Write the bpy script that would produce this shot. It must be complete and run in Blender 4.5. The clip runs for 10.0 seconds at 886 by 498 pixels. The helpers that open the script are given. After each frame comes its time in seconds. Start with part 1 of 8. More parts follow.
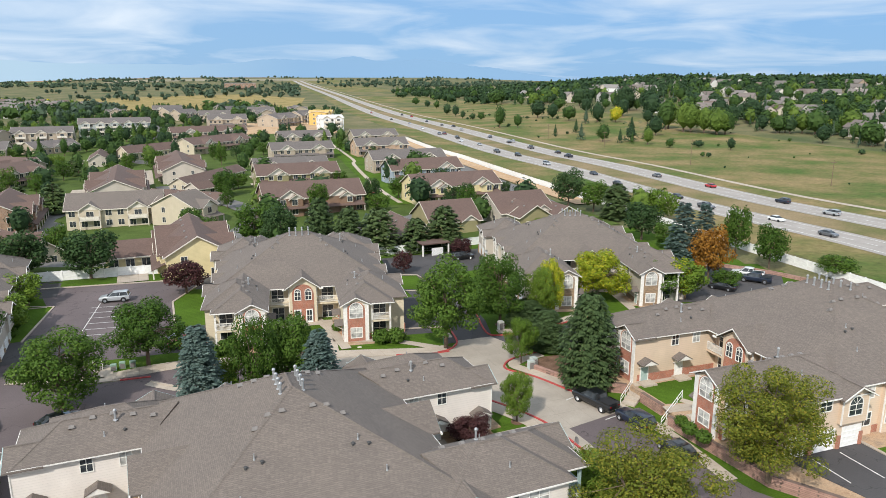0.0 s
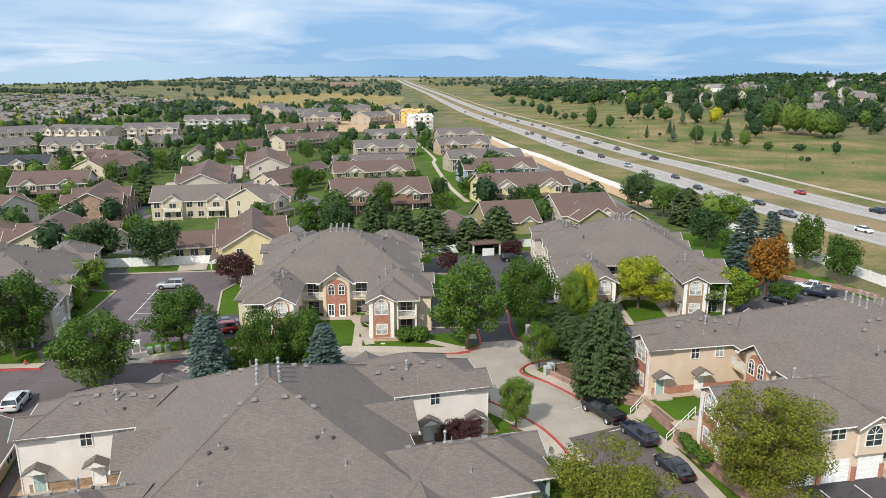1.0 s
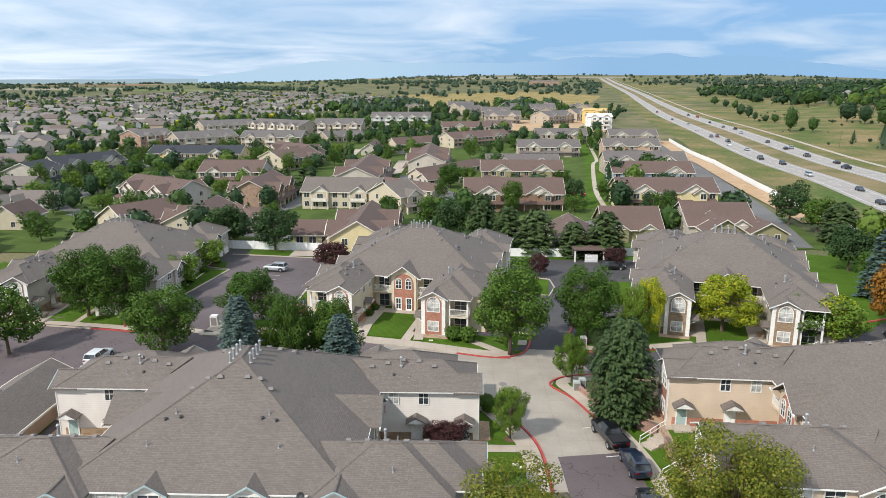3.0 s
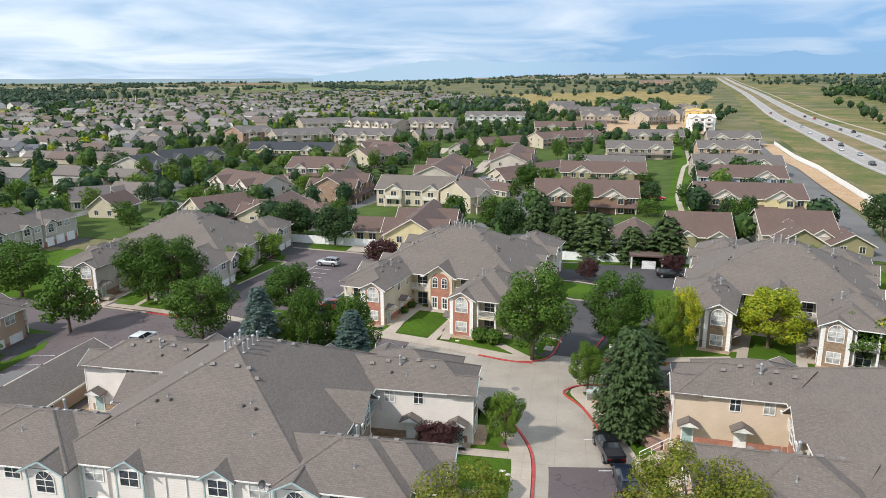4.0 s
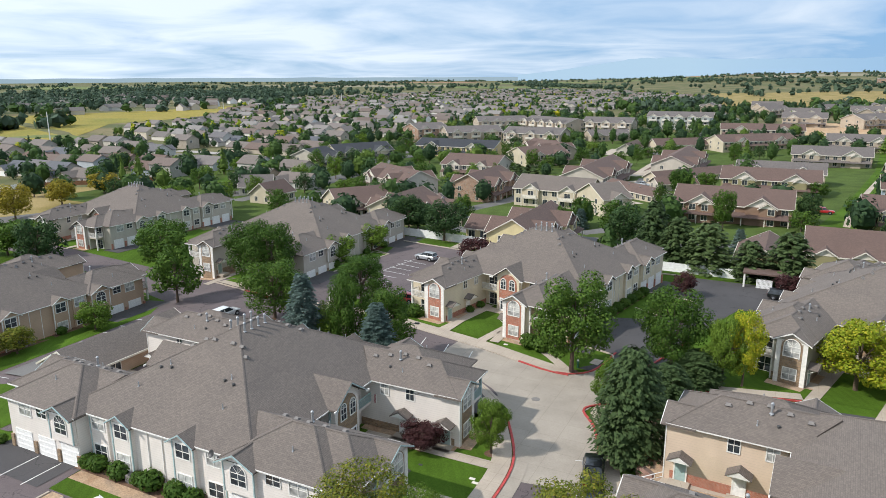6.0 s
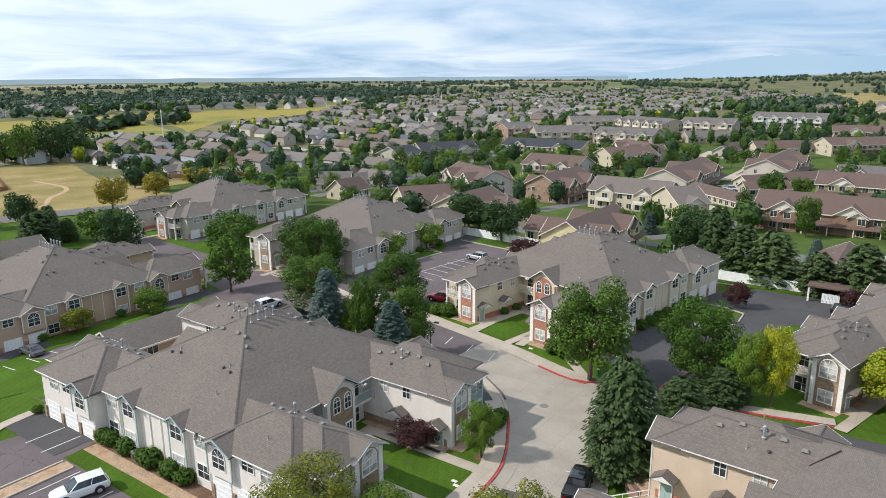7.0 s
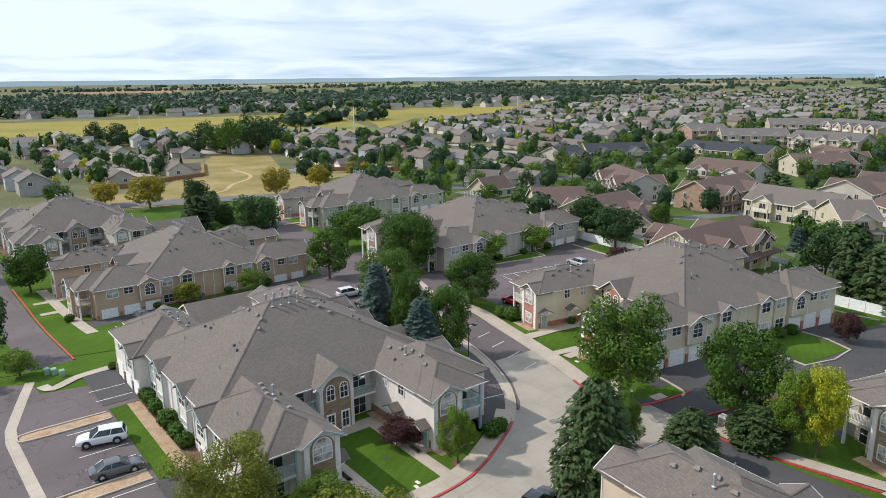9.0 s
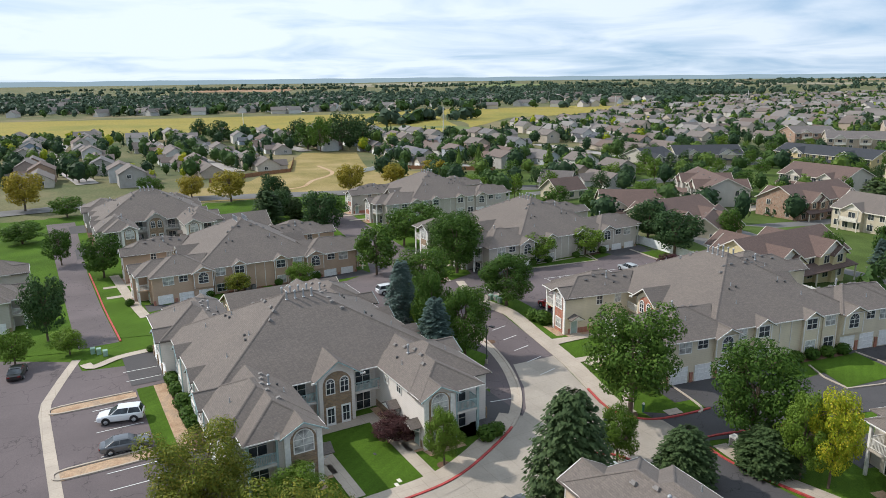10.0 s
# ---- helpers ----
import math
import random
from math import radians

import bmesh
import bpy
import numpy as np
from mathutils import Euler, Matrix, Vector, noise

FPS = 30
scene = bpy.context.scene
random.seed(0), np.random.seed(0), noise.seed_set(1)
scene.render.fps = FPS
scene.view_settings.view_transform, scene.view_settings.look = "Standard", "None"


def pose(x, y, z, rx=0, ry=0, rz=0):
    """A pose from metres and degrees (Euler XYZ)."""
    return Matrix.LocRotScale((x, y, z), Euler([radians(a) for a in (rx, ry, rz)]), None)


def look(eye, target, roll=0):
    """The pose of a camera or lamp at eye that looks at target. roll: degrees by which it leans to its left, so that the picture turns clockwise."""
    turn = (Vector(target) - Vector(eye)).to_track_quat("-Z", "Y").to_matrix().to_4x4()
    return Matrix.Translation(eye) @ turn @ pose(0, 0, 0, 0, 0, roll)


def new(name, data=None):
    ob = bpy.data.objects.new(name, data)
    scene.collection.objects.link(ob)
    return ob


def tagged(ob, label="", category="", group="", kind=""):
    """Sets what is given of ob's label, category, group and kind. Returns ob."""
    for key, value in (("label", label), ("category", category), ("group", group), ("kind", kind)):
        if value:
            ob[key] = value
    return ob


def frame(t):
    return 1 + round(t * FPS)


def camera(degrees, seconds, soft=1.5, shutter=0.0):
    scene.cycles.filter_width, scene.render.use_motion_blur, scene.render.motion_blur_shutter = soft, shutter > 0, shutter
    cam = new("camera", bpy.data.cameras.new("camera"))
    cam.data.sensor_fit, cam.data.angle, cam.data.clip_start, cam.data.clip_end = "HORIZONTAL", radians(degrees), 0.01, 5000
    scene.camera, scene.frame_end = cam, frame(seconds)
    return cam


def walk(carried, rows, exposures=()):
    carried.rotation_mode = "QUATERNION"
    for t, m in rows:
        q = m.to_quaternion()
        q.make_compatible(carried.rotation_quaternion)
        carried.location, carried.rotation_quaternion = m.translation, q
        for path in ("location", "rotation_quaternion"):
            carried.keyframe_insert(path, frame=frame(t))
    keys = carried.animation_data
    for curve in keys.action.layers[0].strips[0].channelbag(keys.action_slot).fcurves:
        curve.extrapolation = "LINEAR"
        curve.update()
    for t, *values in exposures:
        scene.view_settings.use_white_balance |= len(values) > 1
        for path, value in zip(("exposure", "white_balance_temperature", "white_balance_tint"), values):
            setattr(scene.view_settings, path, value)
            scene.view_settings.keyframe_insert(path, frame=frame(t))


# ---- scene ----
cam = camera(64.5, 10.0, 0.6)
METRES, EYE, TILT, LEAN, TURN = 100.0, 35.7, -13.6, 0.0, 0.0
ROWS = [
    (0.0, 0.0, 0.0, 0.0, 0.0, 0.0, -0.0),
    (0.5, 0.0483, 0.0021, 0.0009, 3.89, -0.06, -0.96),
    (1.0, 0.0995, 0.0081, 0.003, 8.02, -0.2, -1.96),
    (1.5, 0.1469, 0.0169, 0.0057, 11.92, -0.39, -2.87),
    (2.0, 0.1967, 0.0299, 0.0096, 16.1, -0.67, -3.85),
    (3.5, 0.3318, 0.0862, 0.0245, 28.13, -1.84, -6.47),
    (4.0, 0.377, 0.1136, 0.0315, 32.53, -2.4, -7.35),
    (4.5, 0.4146, 0.1405, 0.0381, 36.38, -2.95, -8.07),
    (5.0, 0.4556, 0.174, 0.0461, 40.84, -3.63, -8.86),
    (5.5, 0.4889, 0.2055, 0.0538, 44.72, -4.28, -9.52),
    (7.0, 0.5803, 0.3236, 0.0823, 57.49, -6.69, -11.22),
    (7.5, 0.6034, 0.3651, 0.0921, 61.59, -7.52, -11.64),
    (8.0, 0.6246, 0.411, 0.1031, 65.98, -8.44, -12.04),
    (8.5, 0.6412, 0.4553, 0.1136, 70.1, -9.34, -12.36),
    (9.0, 0.6559, 0.5035, 0.1254, 74.5, -10.32, -12.61),
    (9.5, 0.666, 0.5495, 0.1364, 78.61, -11.25, -12.79),
    (10.0, 0.6731, 0.5994, 0.1482, 83.0, -12.26, -12.91),
]
walk(cam, [(t, pose(0, 0, EYE, TILT, LEAN, TURN) @ pose(METRES * x, METRES * y, METRES * z, 90 + pitch, roll, yaw)) for t, x, y, z, yaw, pitch, roll in ROWS], exposures=[(0.0, 0.02, 6760, 10), (5.0, -0.01, 6580, 10), (10.0, -0.10, 6560, 10)])

# ---- sky and sun ----
SUN_FROM = Vector((-0.477, -1.027, 1.0)).normalized()
sun_data = bpy.data.lights.new("sun", "SUN")
sun_data.energy, sun_data.angle, sun_data.color = 4.2, radians(0.8), (1.0, 0.965, 0.905)
sun = new("sun", sun_data)
sun.matrix_world = look(SUN_FROM * 500, (0, 0, 0))

world = bpy.data.worlds.new("sky")
scene.world = world
world.use_nodes = True
wt = world.node_tree
wt.nodes.clear()


def wnode(kind, **inputs):
    n = wt.nodes.new(kind)
    for k, v in inputs.items():
        n.inputs[k.replace("_", " ")].default_value = v
    return n


w_out, w_bg, w_sky = wnode("ShaderNodeOutputWorld"), wnode("ShaderNodeBackground"), wnode("ShaderNodeTexSky")
w_sky.sky_type, w_sky.sun_disc = "NISHITA", False
w_sky.sun_elevation = math.asin(SUN_FROM.z)
w_sky.sun_rotation = math.atan2(SUN_FROM.x, SUN_FROM.y)
w_sky.air_density, w_sky.dust_density, w_sky.ozone_density = 1.0, 0.05, 3.0
# high thin cloud: noise stretched flat along the horizon
w_co, w_sep = wnode("ShaderNodeTexCoord"), wnode("ShaderNodeSeparateXYZ")
wt.links.new(w_co.outputs["Generated"], w_sep.inputs[0])
w_add = wnode("ShaderNodeMath")
w_add.operation = "ADD"
w_add.inputs[1].default_value = 0.10
wt.links.new(w_sep.outputs["Z"], w_add.inputs[0])
w_div = wnode("ShaderNodeVectorMath")
w_div.operation = "DIVIDE"
w_com = wnode("ShaderNodeCombineXYZ")
for k in range(3):
    wt.links.new(w_add.outputs[0], w_com.inputs[k])
wt.links.new(w_co.outputs["Generated"], w_div.inputs[0])
wt.links.new(w_com.outputs[0], w_div.inputs[1])
w_noise = wnode("ShaderNodeTexNoise", Scale=0.7, Detail=7.0, Roughness=0.52, Distortion=0.5)
wt.links.new(w_div.outputs[0], w_noise.inputs["Vector"])
w_ramp = wnode("ShaderNodeValToRGB")
w_ramp.color_ramp.elements[0].position, w_ramp.color_ramp.elements[1].position = 0.47, 0.80
w_mix = wnode("ShaderNodeMixRGB")
# cloud is whiter toward the sun, bluer away from it
w_dot = wnode("ShaderNodeVectorMath")
w_dot.operation = "DOT_PRODUCT"
w_dot.inputs[1].default_value = tuple(SUN_FROM)
wt.links.new(w_co.outputs["Generated"], w_dot.inputs[0])
w_side = wnode("ShaderNodeMapRange", From_Min=-0.75, From_Max=0.4)
wt.links.new(w_dot.outputs["Value"], w_side.inputs["Value"])
# and thicker toward it
w_more = wnode("ShaderNodeMath")
w_more.operation = "MULTIPLY_ADD"
w_more.inputs[1].default_value = 0.26
wt.links.new(w_side.outputs[0], w_more.inputs[0])
wt.links.new(w_noise.outputs["Fac"], w_more.inputs[2])
wt.links.new(w_more.outputs[0], w_ramp.inputs[0])
w_cloud = wnode("ShaderNodeValToRGB")
w_cloud.color_ramp.elements[0].color, w_cloud.color_ramp.elements[1].color = (0.86, 0.96, 1.07, 1), (1.06, 1.19, 1.36, 1)
wt.links.new(w_side.outputs[0], w_cloud.inputs[0])
w_gain = wnode("ShaderNodeMixRGB")
w_gain.blend_type = "MULTIPLY"
w_gain.inputs[0].default_value = 1.0
w_gain.inputs[2].default_value = (11.2, 11.2, 11.2, 1)
wt.links.new(w_cloud.outputs[0], w_gain.inputs[1])
wt.links.new(w_gain.outputs[0], w_mix.inputs[2])
w_tint = wnode("ShaderNodeMixRGB")
w_tint.blend_type = "MULTIPLY"
w_tint.inputs[0].default_value = 1.0
# deeper blue toward the horizon
w_low = wnode("ShaderNodeValToRGB")
w_low.color_ramp.elements[0].position, w_low.color_ramp.elements[1].position = 0.0, 0.28
w_low.color_ramp.elements[0].color, w_low.color_ramp.elements[1].color = (0.36, 0.52, 0.86, 1), (0.70, 0.86, 1.08, 1)
wt.links.new(w_sep.outputs["Z"], w_low.inputs[0])
wt.links.new(w_low.outputs[0], w_tint.inputs[2])
w_sc = wnode("ShaderNodeMath")
w_sc.operation = "MULTIPLY"
w_sc.inputs[1].default_value = 0.85
wt.links.new(w_ramp.outputs[0], w_sc.inputs[0])
wt.links.new(w_sc.outputs[0], w_mix.inputs[0])
wt.links.new(w_sky.outputs[0], w_tint.inputs[1])
# a light haze of blue over the whole sky
w_haze = wnode("ShaderNodeMixRGB")
w_haze.inputs[0].default_value = 0.7
w_far = wnode("ShaderNodeValToRGB")
w_far.color_ramp.elements[0].color, w_far.color_ramp.elements[1].color = (3.3, 6.4, 10.9, 1), (6.7, 9.7, 12.8, 1)
wt.links.new(w_side.outputs[0], w_far.inputs[0])
wt.links.new(w_far.outputs[0], w_haze.inputs[2])
wt.links.new(w_tint.outputs[0], w_haze.inputs[1])
wt.links.new(w_haze.outputs[0], w_mix.inputs[1])
wt.links.new(w_mix.outputs[0], w_bg.inputs[0])
w_bg.inputs[1].default_value = 0.085
wt.links.new(w_bg.outputs[0], w_out.inputs[0])

# ---- materials ----
MATS = {}


def node(nt, kind, **inputs):
    n = nt.nodes.new(kind)
    for k, v in inputs.items():
        n.inputs[k.replace("_", " ")].default_value = v
    return n


def base_mat(name, rough=0.8, metal=0.0):
    m = bpy.data.materials.new(name)
    m.use_nodes = True
    nt = m.node_tree
    b = nt.nodes["Principled BSDF"]
    b.inputs["Roughness"].default_value, b.inputs["Metallic"].default_value = rough, metal
    MATS[name] = m
    return m, nt, b


def coords(nt, kind="Object"):
    return node(nt, "ShaderNodeTexCoord").outputs[kind]


def scaled(nt, vec, s):
    n = node(nt, "ShaderNodeMapping")
    n.inputs["Scale"].default_value = s if isinstance(s, tuple) else (s, s, s)
    nt.links.new(vec, n.inputs["Vector"])
    return n.outputs[0]


def noisy(nt, vec, scale, detail=4.0, rough=0.55):
    n = node(nt, "ShaderNodeTexNoise", Scale=scale, Detail=detail, Roughness=rough)
    nt.links.new(vec, n.inputs["Vector"])
    return n.outputs["Fac"]


def ramp(nt, fac, stops):
    n = node(nt, "ShaderNodeValToRGB")
    e = n.color_ramp.elements
    while len(e) < len(stops):
        e.new(0.5)
    for el, (p, c) in zip(e, stops):
        el.position, el.color = p, (*c, 1)
    nt.links.new(fac, n.inputs[0])
    return n.outputs[0]


def mix(nt, fac, a, b, mode="MIX"):
    n = node(nt, "ShaderNodeMixRGB")
    n.blend_type = mode
    for k, v in ((0, fac), (1, a), (2, b)):
        if isinstance(v, (int, float)):
            n.inputs[k].default_value = v
        elif isinstance(v, tuple):
            n.inputs[k].default_value = (*v, 1)
        else:
            nt.links.new(v, n.inputs[k])
    return n.outputs[0]


def bump(nt, b, height, strength=0.3, dist=0.02):
    n = node(nt, "ShaderNodeBump", Strength=strength, Distance=dist)
    nt.links.new(height, n.inputs["Height"])
    nt.links.new(n.outputs[0], b.inputs["Normal"])


def vary(c, k):
    return tuple(max(0.0, v * k) for v in c)


def plain(name, c, rough=0.6, metal=0.0, scale=3.0, spread=0.12):
    """Paint, plastic or metal with slight blotches and a fine grain."""
    m, nt, b = base_mat(name, rough, metal)
    v = coords(nt)
    f = noisy(nt, v, scale)
    nt.links.new(ramp(nt, f, [(0.3, vary(c, 1 - spread)), (0.7, vary(c, 1 + spread))]), b.inputs["Base Color"])
    bump(nt, b, noisy(nt, v, scale * 25), 0.08, 0.01)
    return m


def siding(name, c, lap=0.24):
    """Horizontal lap siding: shadow lines at each lap painted into the colour, and slow weathering."""
    m, nt, b = base_mat(name, 0.65)
    v = coords(nt)
    w = node(nt, "ShaderNodeTexWave", Scale=6.2832 / (20 * lap), Distortion=0.0)
    w.wave_type, w.bands_direction, w.wave_profile = "BANDS", "Z", "SAW"
    nt.links.new(v, w.inputs["Vector"])
    f = noisy(nt, v, 0.35, 5)
    base = ramp(nt, f, [(0.3, vary(c, 0.9)), (0.7, vary(c, 1.05))])
    line = ramp(nt, w.outputs["Fac"], [(0.0, (0.72, 0.72, 0.72)), (0.14, (1, 1, 1)), (1.0, (0.97, 0.97, 0.97))])
    streak = ramp(nt, noisy(nt, scaled(nt, v, (1, 1, 0.3)), 0.8, 4), [(0.35, (0.95, 0.945, 0.94)), (0.6, (1, 1, 1))])
    col = mix(nt, 1.0, mix(nt, 0.8, base, line, "MULTIPLY"), streak, "MULTIPLY")
    nt.links.new(col, b.inputs["Base Color"])
    bump(nt, b, w.outputs["Fac"], 0.35, 0.015)
    return m


def masonry(name, c1, c2, mortar, w, h):
    """Brick or stone veneer; mapped along the walls by a sheared coordinate so that every upright face shows courses."""
    m, nt, b = base_mat(name, 0.85)
    v = coords(nt)
    sep = node(nt, "ShaderNodeSeparateXYZ")
    nt.links.new(v, sep.inputs[0])
    add = node(nt, "ShaderNodeMath")
    nt.links.new(sep.outputs[0], add.inputs[0])
    nt.links.new(sep.outputs[1], add.inputs[1])
    com = node(nt, "ShaderNodeCombineXYZ")
    nt.links.new(add.outputs[0], com.inputs[0])
    nt.links.new(sep.outputs[2], com.inputs[1])
    t = node(nt, "ShaderNodeTexBrick", Scale=1.0, Mortar_Size=0.012, Bias=0.0, Brick_Width=w, Row_Height=h)
    for k, col in (("Color1", c1), ("Color2", c2), ("Mortar", mortar)):
        t.inputs[k].default_value = (*col, 1)
    nt.links.new(com.outputs[0], t.inputs["Vector"])
    blot = ramp(nt, noisy(nt, v, 1.2, 5), [(0.3, (0.75, 0.75, 0.75)), (0.7, (1.1, 1.1, 1.1))])
    nt.links.new(mix(nt, 1.0, t.outputs["Color"], blot, "MULTIPLY"), b.inputs["Base Color"])
    bump(nt, b, t.outputs["Fac"], -0.4, 0.02)
    return m


def shingle(name, c, tab=0.32, row=0.15):
    """Laminated asphalt shingles: rows and tabs in uneven tones, with slow fading."""
    m, nt, b = base_mat(name, 0.92)
    v = coords(nt)
    sep = node(nt, "ShaderNodeSeparateXYZ")
    nt.links.new(v, sep.inputs[0])
    add = node(nt, "ShaderNodeMath")
    nt.links.new(sep.outputs[0], add.inputs[0])
    nt.links.new(sep.outputs[1], add.inputs[1])
    com = node(nt, "ShaderNodeCombineXYZ")
    nt.links.new(add.outputs[0], com.inputs[0])
    zz = node(nt, "ShaderNodeMath")
    zz.operation = "MULTIPLY"
    zz.inputs[1].default_value = 2.1
    nt.links.new(sep.outputs[2], zz.inputs[0])
    nt.links.new(zz.outputs[0], com.inputs[1])
    t = node(nt, "ShaderNodeTexBrick", Scale=1.0, Mortar_Size=0.012, Bias=0.0, Brick_Width=tab, Row_Height=row)
    t.inputs["Color1"].default_value = (*vary(c, 0.89), 1)
    t.inputs["Color2"].default_value = (*vary(c, 1.11), 1)
    t.inputs["Mortar"].default_value = (*vary(c, 0.74), 1)
    nt.links.new(com.outputs[0], t.inputs["Vector"])
    slow = ramp(nt, noisy(nt, v, 0.22, 5), [(0.3, (0.92, 0.92, 0.925)), (0.7, (1.06, 1.05, 1.035))])
    speck = ramp(nt, noisy(nt, scaled(nt, v, (1, 1, 2.2)), 6.5, 3, 0.8), [(0.3, (0.82, 0.82, 0.82)), (0.7, (1.16, 1.16, 1.15))])
    col = mix(nt, 1.0, mix(nt, 1.0, t.outputs["Color"], slow, "MULTIPLY"), speck, "MULTIPLY")
    nt.links.new(col, b.inputs["Base Color"])
    bump(nt, b, t.outputs["Fac"], -0.3, 0.015)
    return m


def ground_mat(name, c1, c2, c3, scale=0.08, fine=4.0, rough=0.95, bstr=0.4, bdist=0.05):
    m, nt, b = base_mat(name, rough)
    b.inputs["Specular IOR Level"].default_value = 0.15
    v = coords(nt)
    f1, f2 = noisy(nt, v, scale, 6, 0.6), noisy(nt, v, fine, 5, 0.7)
    col = ramp(nt, f1, [(0.36, c1), (0.5, c2), (0.64, c3)])
    speck = ramp(nt, f2, [(0.3, (0.68, 0.68, 0.68)), (0.7, (1.25, 1.25, 1.25))])
    nt.links.new(mix(nt, 1.0, col, speck, "MULTIPLY"), b.inputs["Base Color"])
    bump(nt, b, f2, bstr, bdist)
    return m


def asphalt(name, c, crack=True):
    m, nt, b = base_mat(name, 0.9)
    v = coords(nt)
    col = ramp(nt, noisy(nt, v, 0.09, 5), [(0.3, vary(c, 0.8)), (0.7, vary(c, 1.2))])
    fine = ramp(nt, noisy(nt, v, 9.0, 4, 0.8), [(0.3, (0.8, 0.8, 0.8)), (0.7, (1.18, 1.18, 1.18))])
    col = mix(nt, 1.0, col, fine, "MULTIPLY")
    vor = node(nt, "ShaderNodeTexVoronoi", Scale=0.16)
    vor.feature = "DISTANCE_TO_EDGE"
    warp = node(nt, "ShaderNodeTexNoise", Scale=0.5, Detail=4.0)
    nt.links.new(v, warp.inputs["Vector"])
    sc = node(nt, "ShaderNodeVectorMath")
    sc.operation = "ADD"
    nt.links.new(v, sc.inputs[0])
    sc2 = node(nt, "ShaderNodeVectorMath")
    sc2.operation = "SCALE"
    sc2.inputs["Scale"].default_value = 5.0
    nt.links.new(warp.outputs["Color"], sc2.inputs[0])
    nt.links.new(sc2.outputs[0], sc.inputs[1])
    nt.links.new(sc.outputs[0], vor.inputs["Vector"])
    crk = ramp(nt, vor.outputs["Distance"], [(0.0, (0.42, 0.42, 0.42)), (0.011, (1, 1, 1))])
    if crack:
        col = mix(nt, 1.0, col, crk, "MULTIPLY")
    nt.links.new(col, b.inputs["Base Color"])
    bump(nt, b, noisy(nt, v, 30.0), 0.3, 0.01)
    return m


def concrete(name, c, slab=3.0):
    m, nt, b = base_mat(name, 0.85)
    v = coords(nt)
    col = ramp(nt, noisy(nt, v, 0.25, 6), [(0.3, vary(c, 0.85)), (0.7, vary(c, 1.1))])
    rot = node(nt, "ShaderNodeMapping")
    rot.inputs["Rotation"].default_value = (0, 0, radians(-23))
    nt.links.new(v, rot.inputs["Vector"])
    t = node(nt, "ShaderNodeTexBrick", Scale=1.0, Mortar_Size=0.022, Brick_Width=slab, Row_Height=slab)
    t.offset = 0.0
    t.inputs["Color1"].default_value, t.inputs["Color2"].default_value = (1.02, 1.02, 1.02, 1), (0.97, 0.97, 0.965, 1)
    t.inputs["Mortar"].default_value = (0.78, 0.77, 0.75, 1)
    nt.links.new(rot.outputs[0], t.inputs["Vector"])
    fine = ramp(nt, noisy(nt, v, 6.0, 4, 0.7), [(0.3, (0.9, 0.9, 0.9)), (0.7, (1.08, 1.08, 1.08))])
    col = mix(nt, 1.0, mix(nt, 1.0, col, t.outputs["Color"], "MULTIPLY"), fine, "MULTIPLY")
    nt.links.new(col, b.inputs["Base Color"])
    bump(nt, b, noisy(nt, v, 20.0), 0.15, 0.01)
    return m


def lawn(name, c, stripe=True):
    m, nt, b = base_mat(name, 0.95)
    b.inputs["Specular IOR Level"].default_value = 0.08
    v = coords(nt)
    col = ramp(nt, noisy(nt, v, 0.15, 5), [(0.3, vary(c, 0.75)), (0.7, vary(c, 1.2))])
    fine = ramp(nt, noisy(nt, v, 7.0, 5, 0.8), [(0.28, (0.6, 0.62, 0.6)), (0.72, (1.35, 1.3, 1.3))])
    col = mix(nt, 1.0, col, fine, "MULTIPLY")
    if stripe:
        rot = node(nt, "ShaderNodeMapping")
        rot.inputs["Rotation"].default_value = (0, 0, radians(-55))
        nt.links.new(v, rot.inputs["Vector"])
        w = node(nt, "ShaderNodeTexWave", Scale=0.3, Distortion=0.8, Detail=1.0)
        nt.links.new(rot.outputs[0], w.inputs["Vector"])
        st = ramp(nt, w.outputs["Fac"], [(0.35, (0.96, 0.965, 0.96)), (0.65, (1.03, 1.03, 1.03))])
        col = mix(nt, 1.0, col, st, "MULTIPLY")
    nt.links.new(col, b.inputs["Base Color"])
    bump(nt, b, noisy(nt, v, 25.0), 0.6, 0.04)
    return m


def leaf(name, c, c2=None, spread=0.35):
    """Leaves: tone per clump and per tree, with some light passing through."""
    c2 = c2 or vary(c, 1.15)
    m, nt, b = base_mat(name, 0.6)
    b.inputs["Specular IOR Level"].default_value = 0.12
    geo, info = node(nt, "ShaderNodeNewGeometry"), node(nt, "ShaderNodeObjectInfo")
    col = ramp(nt, geo.outputs["Random Per Island"], [(0.0, vary(c, 0.84)), (0.6, c), (1.0, c2)])
    tree = ramp(nt, info.outputs["Random"], [(0.0, (1 - spread, 1 - spread * 0.8, 1 - spread)), (1.0, (1 + spread, 1 + spread * 0.7, 1 + spread * 0.4))])
    col = mix(nt, 1.0, col, tree, "MULTIPLY")
    nt.links.new(col, b.inputs["Base Color"])
    tr = node(nt, "ShaderNodeBsdfTranslucent")
    nt.links.new(col, tr.inputs[0])
    ms = node(nt, "ShaderNodeMixShader")
    ms.inputs[0].default_value = 0.26
    nt.links.new(b.outputs[0], ms.inputs[1])
    nt.links.new(tr.outputs[0], ms.inputs[2])
    nt.links.new(ms.outputs[0], nt.nodes["Material Output"].inputs[0])
    return m


